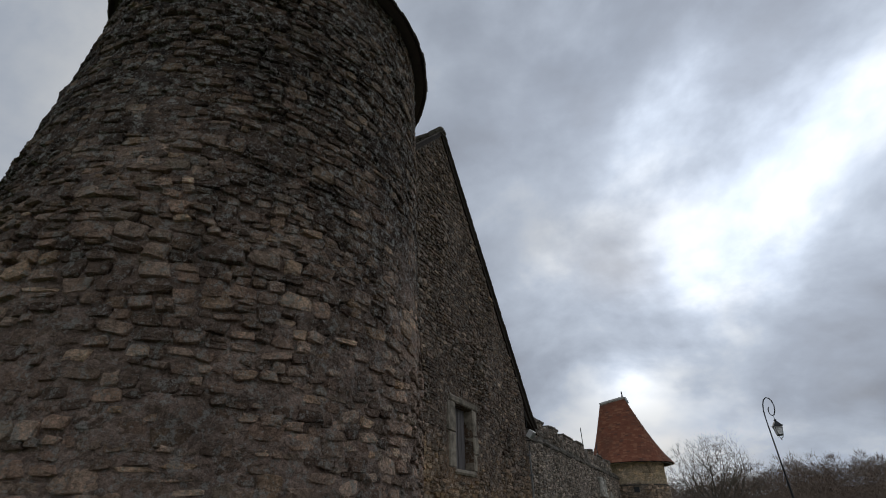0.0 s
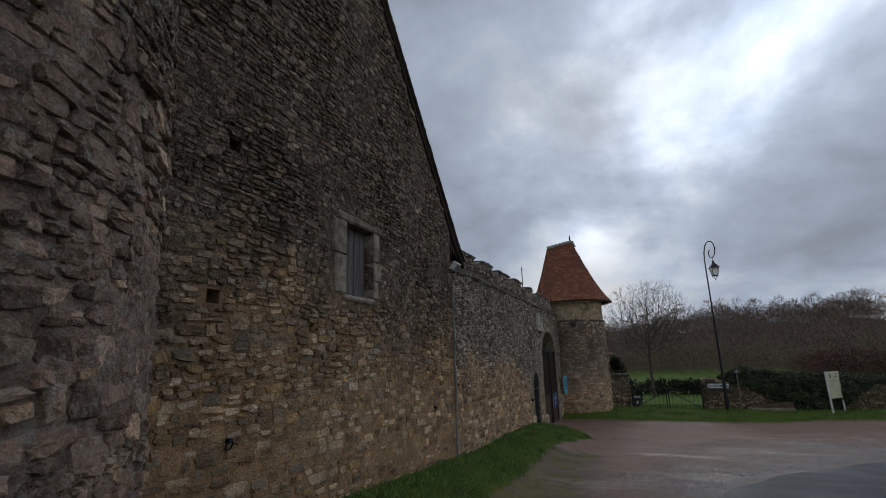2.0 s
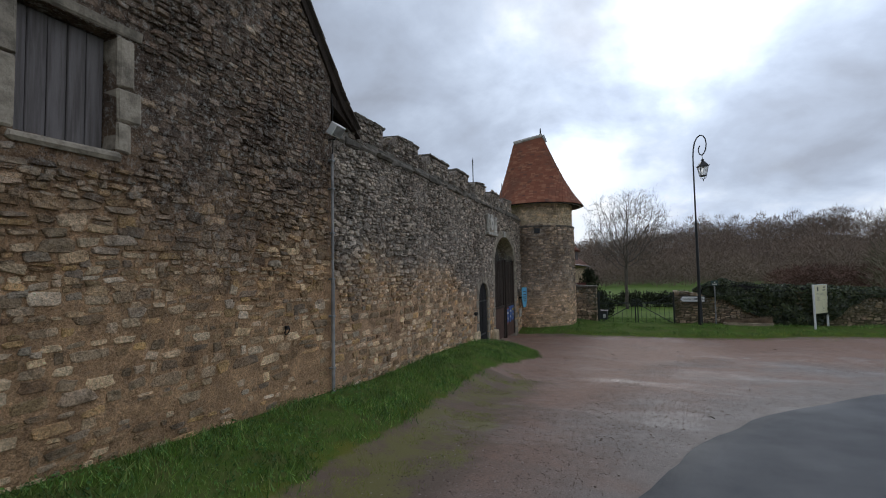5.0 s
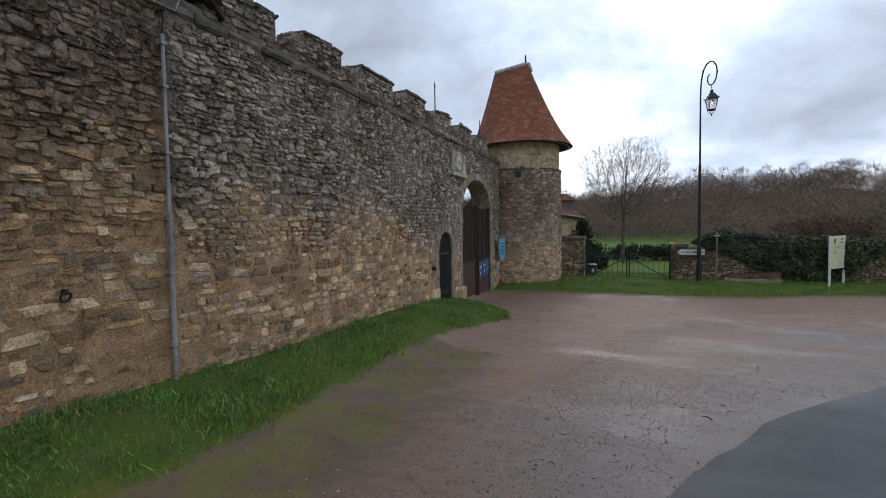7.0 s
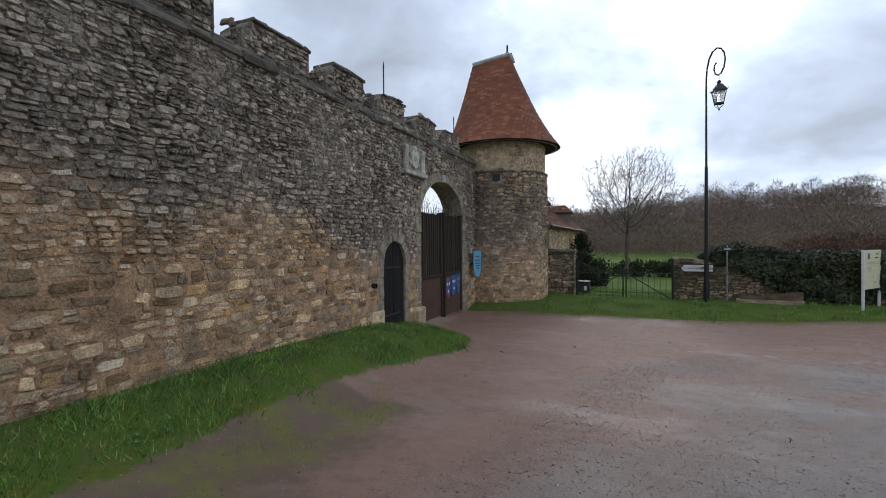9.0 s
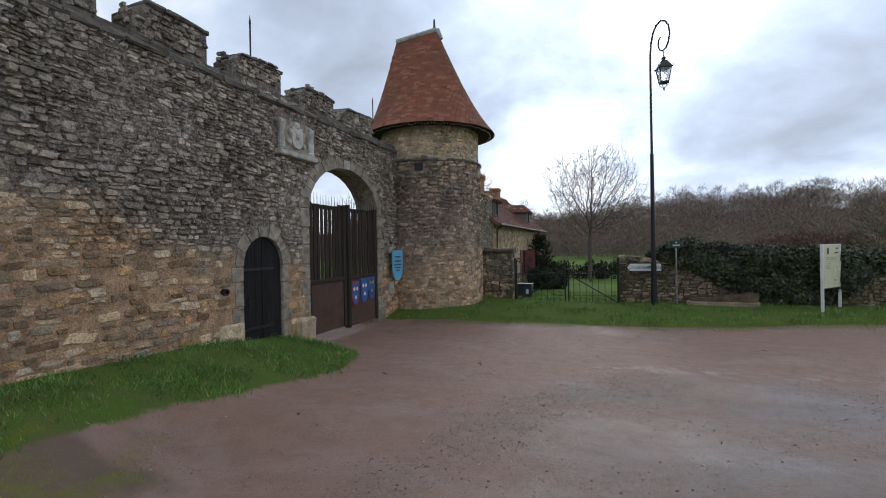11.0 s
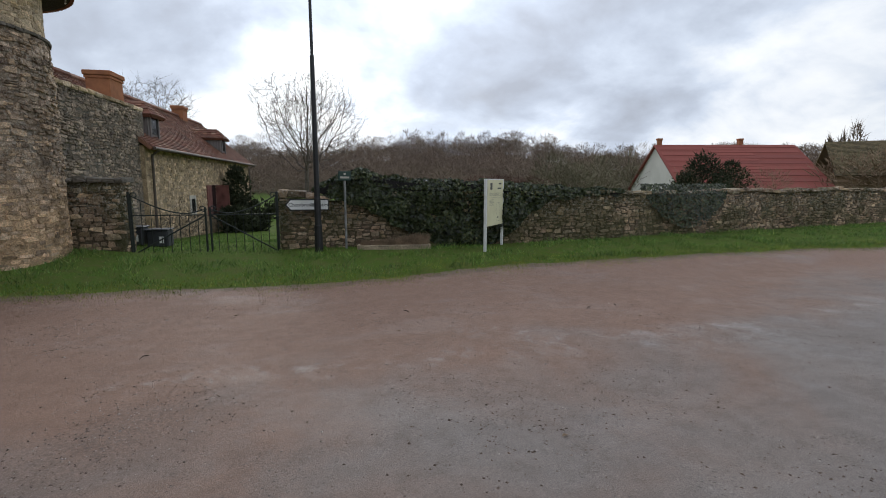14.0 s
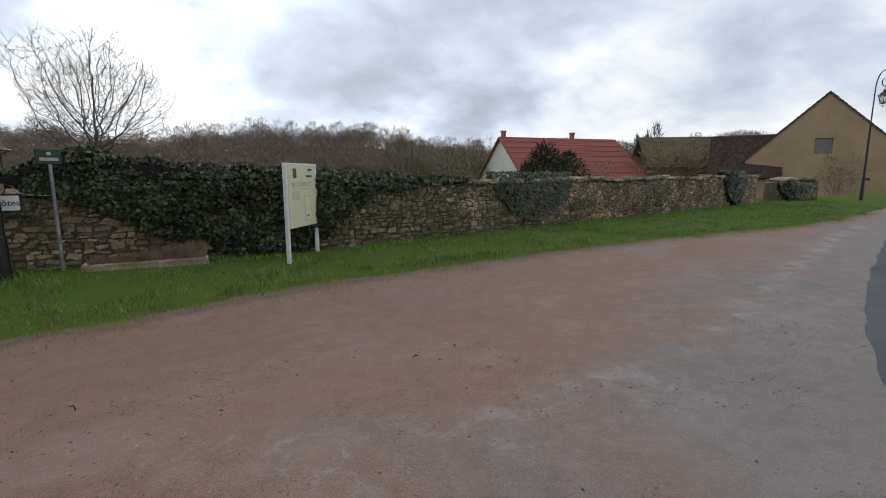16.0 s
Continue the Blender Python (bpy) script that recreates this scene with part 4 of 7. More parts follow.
def build_great_tower():
    rng = random.Random(7)
    cx, cy = -3.676, 2.75
    tower = thing("round_tower", "massive dark rubble stone round tower beside the gable", "tower")
    prof = [(great_radius(z) - 0.02, z) for z in (-1, 1, 3, 5, 7.1)]
    wall = part("tower_wall", turned(prof, 64, (cx, cy, 0)), M_TOWER[1], tower)
    arc = great_radius(2.0)

    def size(u, v):
        return (0.035, 0.12, 2.2, 0.0) if v < 3.4 else (0.035, 0.11, 2.4, 0.0)
    places = courses(rng, -2.1 * arc, 1.5 * arc, 0.2, 6.85, size, lambda u, v, w, h: rng.random() < 0.05)
    def skin(u, v, d):
        r, a = great_radius(v) + d, u / arc
        return (cx + r * math.cos(a), cy + r * math.sin(a), v)
    mortar_coat(-2.1 * arc, 1.5 * arc, 0.3, 6.9, 0.022, skin, lambda u, v: True, M_TOWER[1], wall, 0.006, 7.0, 2.5)
    lay_stones(places, round_face(cx, cy, great_radius), M_TOWER[0], wall, (0.012, 0.036), lambda u, v: -1.1 * arc < u < 0.35 * arc and 2.6 < v < 4.4, rng)
    roof = part("roof", turned([(1.5, 6.98), (1.84, 6.90), (1.86, 6.95), (1.6, 7.5), (1.0, 9.0), (0.05, 11.2)], 48, (cx, cy, 0)), M_SLATE, tower)
    for row in range(3):
        for i in range(84):
            a = 2 * math.pi * (i + 0.5 * row) / 84
            r = 1.90 - 0.10 * row
            m = Matrix.Translation((cx, cy, 6.96 + row * 0.15)) @ Matrix.Rotation(a, 4, "Z") @ Matrix.Translation((r - 0.09, 0, 0)) @ Matrix.Rotation(radians(50 + rng.uniform(-3, 3)), 4, "Y")
            part("slate", moved(rough_slab(-0.14, 0.12, -0.085, 0.085, -0.009, 0.009, 0.006, rng, 0), m), M_SLATE, roof)


build_great_tower()


# ---- gate turret ----
TCX, TCY = -3.32, 27.56


def turret_radius(z):
    return 1.57 - 0.006 * z


def turret_roof(a, s):
    """A point of the turret roof: a is the angle, s runs from the eaves to the short ridge."""
    ridge_a, ridge_b = Vector((-4.22, 27.2, 7.55)), Vector((-3.02, 27.42, 7.82))
    f = min(max(0.5 + 0.62 * math.cos(a - 0.15), 0), 1)
    top = ridge_a.lerp(ridge_b, f)
    foot = Vector((TCX + 1.98 * math.cos(a), TCY + 1.98 * math.sin(a), 4.58))
    q = 0.86 * s + 0.14 * (1 - (1 - s) ** 5)
    out = foot.lerp(top, q)
    out.z = foot.z + (top.z - foot.z) * (0.93 * s + 0.07 * s * s)
    return out


def build_turret():
    rng = random.Random(9)
    tower = thing("turret", "small round rubble stone gate turret with a red tile roof", "tower")
    wall = part("turret_wall", turned([(turret_radius(z), z) for z in (-1.6, 0, 2, 3.62)], 48, (TCX, TCY, 0)), M_TURRET[1], tower)
    upper = part("upper_wall", turned([(1.50, 3.5), (1.50, 4.75)], 48, (TCX, TCY, 0)), M_TURRET_TOP[1], tower, "cleaner tan masonry under the eaves")
    arc = turret_radius(2.0)

    def size(u, v):
        return (0.06, 0.12, 2.9, 0.014)

    def skip(u, v, w, h):
        a = u / arc
        x, y = TCX + arc * math.cos(a), TCY + arc * math.sin(a)
        return v < float(ground_z(x, y)) - 0.05 or (abs(u + 1.42 * arc) < 0.2 and abs(v - 3.42) < 0.16) or rng.random() < 0.03
    def skin(u, v, d):
        r, a = turret_radius(v) + d, u / arc
        return (TCX + r * math.cos(a), TCY + r * math.sin(a), v)
    mortar_coat(-2.3 * arc, 0.75 * arc, -0.9, 3.58, 0.035, skin, lambda u, v: not (abs(u + 1.42 * arc) < 0.14 and abs(v - 3.40) < 0.13), M_TURRET[1], wall, -0.005, 2.0)
    lay_stones(courses(rng, -2.3 * arc, 0.75 * arc, -1.0, 3.56, size, skip), round_face(TCX, TCY, turret_radius), M_TURRET[0], wall, (0.014, 0.040), lambda u, v: -1.5 * arc < u < -0.4 * arc and 0.3 < v < 1.6, rng)
    lay_stones(courses(rng, -3.1 * 1.5, 0.75 * 1.5, 3.66, 4.6, size), round_face(TCX, TCY, lambda z: 1.50), M_TURRET_TOP[0], upper, (0.012, 0.03), lambda u, v: True, rng, 200)
    for i in range(44):
        a = -3.3 + i * 4.2 / 44
        m = Matrix.Translation((TCX, TCY, 3.60)) @ Matrix.Rotation(a, 4, "Z") @ Matrix.Translation((turret_radius(3.6), 0, 0))
        part("ledge_stone", moved(rough_slab(-0.1, 0.05, -0.07, 0.07, -0.03, 0.03, 0.01, rng, 0.01), m), M_COPING, wall)
    a = -1.42
    m = Matrix.Translation((TCX + 1.55 * math.cos(a), TCY + 1.55 * math.sin(a), 3.40)) @ Matrix.Rotation(a, 4, "Z")
    # solid black block that paints the shade inside a putlog hole
    part("putlog_hole", moved(slab(-0.1, 0.012, -0.12, 0.12, -0.11, 0.11), m), M_BLACKINK, wall)
    # roof
    n, steps = 64, 14
    vs = [tuple(turret_roof(2 * math.pi * j / n, i / steps)) for i in range(steps + 1) for j in range(n)]
    fs = [(i * n + j, i * n + (j + 1) % n, (i + 1) * n + (j + 1) % n, (i + 1) * n + j) for i in range(steps) for j in range(n)]
    fs.append(tuple(range(n - 1, -1, -1)))
    roof = part("roof", (vs, fs), M_DARKWOOD, tower)
    shared = [mesh_of("tile", *rough_slab(-0.5, 0.5, -0.5, 0.5, -0.5, 0.5, 0.03, rng, 0), M_TILE) for _ in range(6)]
    rows, rest, singles = 46, [], 0
    for i in range(rows):
        s = (i + 0.35) / rows
        ring = [turret_roof(2 * math.pi * k / 120, s) for k in range(121)]
        length = sum((ring[k + 1] - ring[k]).length for k in range(120))
        count = max(10, int(length / 0.155))
        for j in range(count):
            a = 2 * math.pi * (j + (0.5 if i % 2 else 0) + rng.uniform(-0.06, 0.06)) / count
            p, q, side = turret_roof(a, s), turret_roof(a, min(s + 0.04, 1)), turret_roof(a + 0.03, s)
            up = (q - p).normalized()
            along = (side - p)
            along = (along - up * along.dot(up))
            along = along.normalized() if along.length > 1e-5 else Vector((1, 0, 0))
            out = along.cross(up).normalized()
            basis = Matrix((along, up, out)).transposed().to_4x4()
            w = (turret_roof(a + math.pi / count, s) - turret_roof(a - math.pi / count, s)).length
            m = Matrix.Translation(p + out * (0.03 + rng.uniform(0, 0.008))) @ basis @ Matrix.Rotation(radians(rng.uniform(3, 7)), 4, "X") @ Matrix.Diagonal((w * 0.95, 0.165, 0.016, 1))
            if singles < 290 and -2.3 < ((a + math.pi) % (2 * math.pi)) - math.pi < -0.5 and 2 <= i:
                ob = new("tile", shared[(i + j) % 6])
                ob.matrix_basis = m
                ob.parent = roof
                singles += 1
            else:
                rest.append(moved((list(map(lambda v: tuple(v.co), shared[0].vertices)), [tuple(f.vertices) for f in shared[0].polygons]), m))
    part("tile_cover", join(*rest), M_TILE, roof, kind="stuff")
    ra, rb = Vector((-4.26, 27.19, 7.6)), Vector((-2.98, 27.43, 7.87))
    for i in range(7):
        p, q = ra.lerp(rb, i / 7), ra.lerp(rb, (i + 0.96) / 7)
        part("ridge_tile", tube([p, q], [0.085, 0.095], 8), M_MORTARWHITE if i % 2 else M_PALE, roof)
    part("finial", tube([rb + Vector((-0.08, 0, -0.1)), rb + Vector((-0.08, 0, 0.08)), rb + Vector((-0.08, 0, 0.12)), rb + Vector((-0.08, 0, 0.3)), rb + Vector((-0.08, 0, 0.36))], [0.07, 0.05, 0.035, 0.03, 0.01], 8), M_IRON, tower)
    part("lead_flashing", tube([rb + Vector((0.02, -0.02, 0.0)), rb + Vector((0.16, -0.02, -0.32))], [0.08, 0.05], 8), M_GALV, roof, "grey lead hip flashing")


build_turret()


# ---- gate, doors and fittings of the wall ----
def lettering(text, size, mat, parent, m, name="lettering"):
    """Flat raised letters in the built-in font, as a mesh."""
    cu = bpy.data.curves.new(name, "FONT")
    cu.body, cu.size, cu.extrude, cu.align_x, cu.align_y = text, size, 0.002, "CENTER", "CENTER"
    ob = new(name, cu)
    bpy.context.view_layer.update()
    me = bpy.data.meshes.new_from_object(ob.evaluated_get(bpy.context.evaluated_depsgraph_get()))
    bpy.data.objects.remove(ob)
    me.materials.clear()
    me.materials.append(mat)
    out = new(name, me)
    out.parent = parent
    out.matrix_basis = m
    return out


def shield_outline(w, h, n=6):
    pts = [(-w / 2, h * 0.5), (w / 2, h * 0.5), (w / 2, 0.0)]
    pts += [(w / 2 * math.cos(t) ** 0.8, -h * 0.5 * math.sin(t)) for t in [math.pi / 2 * i / n for i in range(1, n)]]
    pts.append((0, -h * 0.5))
    pts += [(-w / 2 * math.cos(t) ** 0.8, -h * 0.5 * math.sin(t)) for t in [math.pi / 2 * i / n for i in range(n - 1, 0, -1)]]
    pts.append((-w / 2, 0.0))
    return pts


def build_gate():
    rng = random.Random(21)
    x = WX - 0.075
    for side, (y0, y1) in enumerate(((21.9, 23.36), (23.44, 24.9))):
        gate = thing("gate", "closed timber gate leaf with gapped dark planks above rust-brown sheeting", "gate", "gate leaves")
        base = -0.74 if side == 0 else -0.78
        part("sheet", slab(x - 0.02, x + 0.02, y0, y1, base, 0.36, 0.004), M_RUSTSHEET, gate, "rust-brown metal sheet")
        part("rail", slab(x - 0.06, x + 0.055, y0, y1, 0.35, 0.43, 0.008), M_DARKWOOD, gate)
        part("rail", slab(x - 0.07, x - 0.02, y0, y1, 1.98, 2.08, 0.008), M_DARKWOOD, gate)
        part("stile", slab(x - 0.06, x + 0.05, y0, y0 + 0.09, base, 2.12, 0.008), M_DARKWOOD, gate)
        part("stile", slab(x - 0.06, x + 0.05, y1 - 0.11, y1, base, 2.12, 0.008), M_DARKWOOD, gate)
        y = y0 + 0.11
        while y < y1 - 0.19:
            w = rng.uniform(0.07, 0.11)
            lean = rng.uniform(-0.02, 0.02)
            top = rng.uniform(2.03, 2.12)
            pts = [(y, 0.43), (y + w, 0.43), (y + w + lean, top), (y + lean, top)]
            fixed(part("plank", plate(pts, [], x - 0.015 + rng.uniform(-0.006, 0.006), x + 0.015), M_DARKWOOD, gate))
            y += w + rng.uniform(0.03, 0.075)
        for i in range(13):
            y = y0 + 0.05 + i * (y1 - y0 - 0.1) / 12
            part("spike", tube([(x, y, 2.08), (x, y + rng.uniform(-0.01, 0.01), 2.30 + rng.uniform(-0.03, 0.03))], [0.009, 0.002], 5), M_IRON, gate)
        if side == 1:
            part("latch_post", slab(x - 0.05, x + 0.09, y0 - 0.05, y0 + 0.05, base - 0.02, 2.14, 0.012), M_DARKWOOD, gate)
            for k, (cy, back, front) in enumerate(((23.76, M_RED, M_BLUE), (24.2, M_BLUE, M_BLUE), (24.58, M_BLUE, M_BLUE))):
                cz = -0.02 + 0.05 * k
                s = fixed(part("shield", plate([(cy + a, cz + b) for a, b in shield_outline(0.36, 0.62)], [], x + 0.022, x + 0.04), back, gate, "painted heraldic shield"))
                fixed(part("field", plate([(cy + a, cz + b + 0.01) for a, b in shield_outline(0.28, 0.52)], [], x + 0.041, x + 0.046), front, s))
                for a, b in ((-0.07, 0.12), (0.07, 0.12), (0.0, -0.09)):
                    spot = turned([(0.042, 0), (0.05, 0.004), (0.03, 0.008)], 8)
                    m = Matrix.Translation((x + 0.046, cy + a, cz + b)) @ Matrix.Rotation(radians(90), 4, "Y")
                    part("charge", moved(spot, m), M_YELLOW if k == 2 else M_WHITE, s)


def build_door():
    rng = random.Random(22)
    door = tagged(new("door_1"), "closed black-tarred plank door under a round stone arch", "door", kind="structure")
    y0, y1, spring, rise = DOOR
    n = 6
    c, a = (y0 + y1) / 2, (y1 - y0) / 2
    for i in range(n):
        lo, hi = y0 + (y1 - y0) * i / n + 0.003, y0 + (y1 - y0) * (i + 1) / n - 0.003
        top = [(hi, spring + rise * math.sqrt(max(0, 1 - ((hi - c) / a) ** 2))), ((lo + hi) / 2, spring + rise * math.sqrt(max(0, 1 - (((lo + hi) / 2 - c) / a) ** 2))), (lo, spring + rise * math.sqrt(max(0, 1 - ((lo - c) / a) ** 2)))]
        x = WX - 0.05 + rng.uniform(-0.004, 0.004)
        fixed(part("plank", plate([(lo, -0.95), (hi, -0.95)] + top, [], x - 0.04, x), M_BLACKWOOD, door))
    for z in (-0.3, 0.75):
        part("strap_hinge", slab(WX - 0.05, WX - 0.035, y0 + 0.03, y1 - 0.2, z - 0.025, z + 0.025, 0.003), M_IRON, door)
    part("handle", tube([(WX - 0.05, y0 + 0.16, 0.25), (WX - 0.005, y0 + 0.16, 0.25), (WX - 0.005, y0 + 0.16, 0.12), (WX - 0.05, y0 + 0.16, 0.12)], 0.01, 6), M_IRON, door)


def build_wall_fittings():
    rng = random.Random(23)
    # carved plaque
    pl = thing("plaque", "weathered pale carved stone panel with a worn coat of arms", "plaque")
    part("panel", rough_slab(WX - 0.1, WX + 0.035, 20.95, 22.0, 3.01, 3.63, 0.006, rng), M_DRESSED, pl)
    part("sill", rough_slab(WX - 0.1, WX + 0.13, 20.86, 22.08, 2.91, 3.02, 0.008, rng, 0.02), M_PALE, pl)
    for y in (21.0, 21.92):
        col = [(0.075, 0), (0.085, 0.04), (0.06, 0.08), (0.072, 0.2), (0.055, 0.32), (0.07, 0.42), (0.085, 0.50)]
        part("pilaster", turned(col, 10, (WX + 0.05, y, 3.02)), M_PALE, pl)
        part("capital", rough_slab(WX - 0.05, WX + 0.11, y - 0.09, y + 0.09, 3.51, 3.59, 0.008, rng), M_PALE, pl)
    fixed(part("shield", plate([(21.46 + a, 3.31 + b) for a, b in shield_outline(0.34, 0.42)], [], WX + 0.03, WX + 0.085), M_PALE, pl))
    for y, z, r in ((21.27, 3.41, 0.07), (21.66, 3.41, 0.07), (21.46, 3.55, 0.09), (21.25, 3.21, 0.06), (21.68, 3.19, 0.06), (21.46, 3.33, 0.09), (21.36, 3.21, 0.045), (21.56, 3.21, 0.045)):
        m = Matrix.Translation((WX + 0.05, y, z)) @ Matrix.Diagonal((0.7, 1, 1, 1))
        part("carving", moved(turned([(r * 0.3, -r), (r * 0.9, -r * 0.5), (r, 0), (r * 0.8, r * 0.6), (r * 0.2, r)], 9), m), M_PALE, pl)
    # conduit with floodlight
    con = thing("conduit", "grey plastic cable conduit clipped up the stone wall", "conduit")
    part("pipe", tube([(WX + 0.07, 12.2, -0.5), (WX + 0.07, 12.2, 1.6)], 0.028, 10), M_GREYPLASTIC, con)
    part("pipe", tube([(WX + 0.07, 12.2, 1.6), (WX + 0.07, 12.2, 3.55)], 0.02, 10), M_GREYPLASTIC, con)
    for z in (0.2, 1.0, 1.58, 2.3, 3.0, 3.45):
        part("clip", slab(WX, WX + 0.1, 12.165, 12.235, z - 0.015, z + 0.015, 0.004), M_GALV, con)
    part("cable", tube([(WX + 0.07, 12.2, 3.55), (WX + 0.09, 12.19, 3.62), (WX + 0.07, 12.22, 3.7), (WX + 0.1, 12.18, 3.8)], 0.008, 6), M_BLACKINK, con)
    part("cable", tube([(WX + 0.05, 12.24, 4.0), (WX + 0.04, 12.27, 4.3), (WX + 0.03, 12.22, 4.6)], 0.006, 6), M_BLACKINK, con)
    fl = thing("floodlight", "white rectangular floodlight bracketed to the wall top", "floodlight")
    part("housing", moved(slab(-0.06, 0.06, -0.13, 0.13, -0.1, 0.1, 0.012), pose(WX + 0.16, 12.18, 3.92, 0, 35, 0)), M_WHITE, fl)
    part("lens", moved(slab(0.061, 0.066, -0.11, 0.11, -0.08, 0.08, 0.002), pose(WX + 0.16, 12.18, 3.92, 0, 35, 0)), M_GALV, fl)
    part("bracket", tube([(WX, 12.18, 3.78), (WX + 0.14, 12.18, 3.78), (WX + 0.15, 12.18, 3.86)], 0.012, 6), M_IRON, fl)
    # iron rods on the parapet
    for x, y, z0, z1 in ((WX - 0.3, 20.62, 4.4, 5.45), (-4.62, 26.2, 3.9, 5.62)):
        rod = thing("lightning_rod", "thin upright iron rod on the parapet", "iron rod", "parapet rods")
        part("shaft", tube([(x, y, z0), (x, y, z1 - 0.15)], 0.017, 6), M_IRON, rod)
        part("tip", tube([(x, y, z1 - 0.15), (x, y, z1)], [0.024, 0.003], 6), M_IRON, rod)
    # blue shield board and small notice by the gate
    sb = thing("shield_sign", "light blue shield-shaped sign with faded writing by the gate", "sign", at=(-3.62, 25.62, 0.60), rz=-12)
    fixed(part("board", plate(shield_outline(0.46, 0.84), [], -0.012, 0.012, "x"), M_SKYBLUE, sb))
    for i, z in enumerate((0.24, 0.12, 0.02, -0.06, -0.14)):
        w = (0.26, 0.3, 0.32, 0.24, 0.16)[i]
        part("text_bar", slab(0.0125, 0.0145, -w / 2, w / 2, z - 0.018, z + 0.018), M_PANELDARK, sb)
    part("bracket", slab(-0.28, -0.012, -0.02, 0.02, -0.02, 0.02), M_IRON, sb)
    nb = thing("notice", "small white notice plate under the shield sign", "notice", at=(-3.78, 25.55, -0.02), rz=-5)
    part("plate", slab(-0.06, 0.012, -0.13, 0.13, -0.17, 0.17, 0.006), M_PALE, nb)
    for i in range(5):
        part("text_bar", slab(0.0125, 0.0138, -0.09, 0.09 - 0.02 * (i % 2), 0.11 - i * 0.05, 0.125 - i * 0.05), M_PANELINK, nb)
    ring = thing("wall_ring", "rusted iron tethering ring on the stone wall", "iron ring")
    part("ring", tube([(WX + 0.05 + 0.02 * math.sin(a), 11.17 + 0.042 * math.cos(a), 0.89 + 0.045 * math.sin(a)) for a in [i * math.pi / 6 for i in range(13)]], 0.009, 6), M_IRON, ring)
    part("staple", slab(WX - 0.02, WX + 0.07, 11.15, 11.19, 0.91, 0.96, 0.004), M_IRON, ring)
    # this copy is no real ring: added in place of a small wall hole
    copy_thing(ring, pose(0, -5.08, 0.14))
    port = thing("wall_spout", "round iron pipe end beside the plank door", "pipe")
    part("collar", moved(turned([(0.055, 0), (0.055, 0.09), (0.035, 0.09), (0.035, 0.02)], 14), Matrix.Translation((WX, 19.55, 0.42)) @ Matrix.Rotation(radians(90), 4, "Y")), M_IRON, port)


def build_string_lights():
    s = thing("string_lights", "string of small white bulbs hung under the turret eaves", "string lights")
    ring = [(TCX + 1.90 * math.cos(a), TCY + 1.90 * math.sin(a), 4.55 + 0.018 * math.sin(a * 31)) for a in [-3.0 + 3.6 * i / 150 for i in range(151)]]
    part("wire", tube(ring, 0.004, 4), M_BLACKINK, s)
    bulb = mesh_of("bulb", *turned([(0.004, -0.022), (0.015, -0.012), (0.015, 0.0), (0.006, 0.012)], 6), M_WHITE)
    for i in range(0, 151, 2):
        b = new("bulb", bulb)
        b.parent = s
        b.matrix_basis = Matrix.Translation(Vector(ring[i]) + Vector((0, 0, -0.012)))


build_gate()
build_door()
build_wall_fittings()
build_string_lights()


# ---- low wall, garden gate and roadside things ----
def wall_top(x):
    return 0.60 + 0.012 * max(x - 7, 0) * 0.3 + 0.03 * math.sin(x * 1.3) + 0.02 * math.sin(x * 3.1)


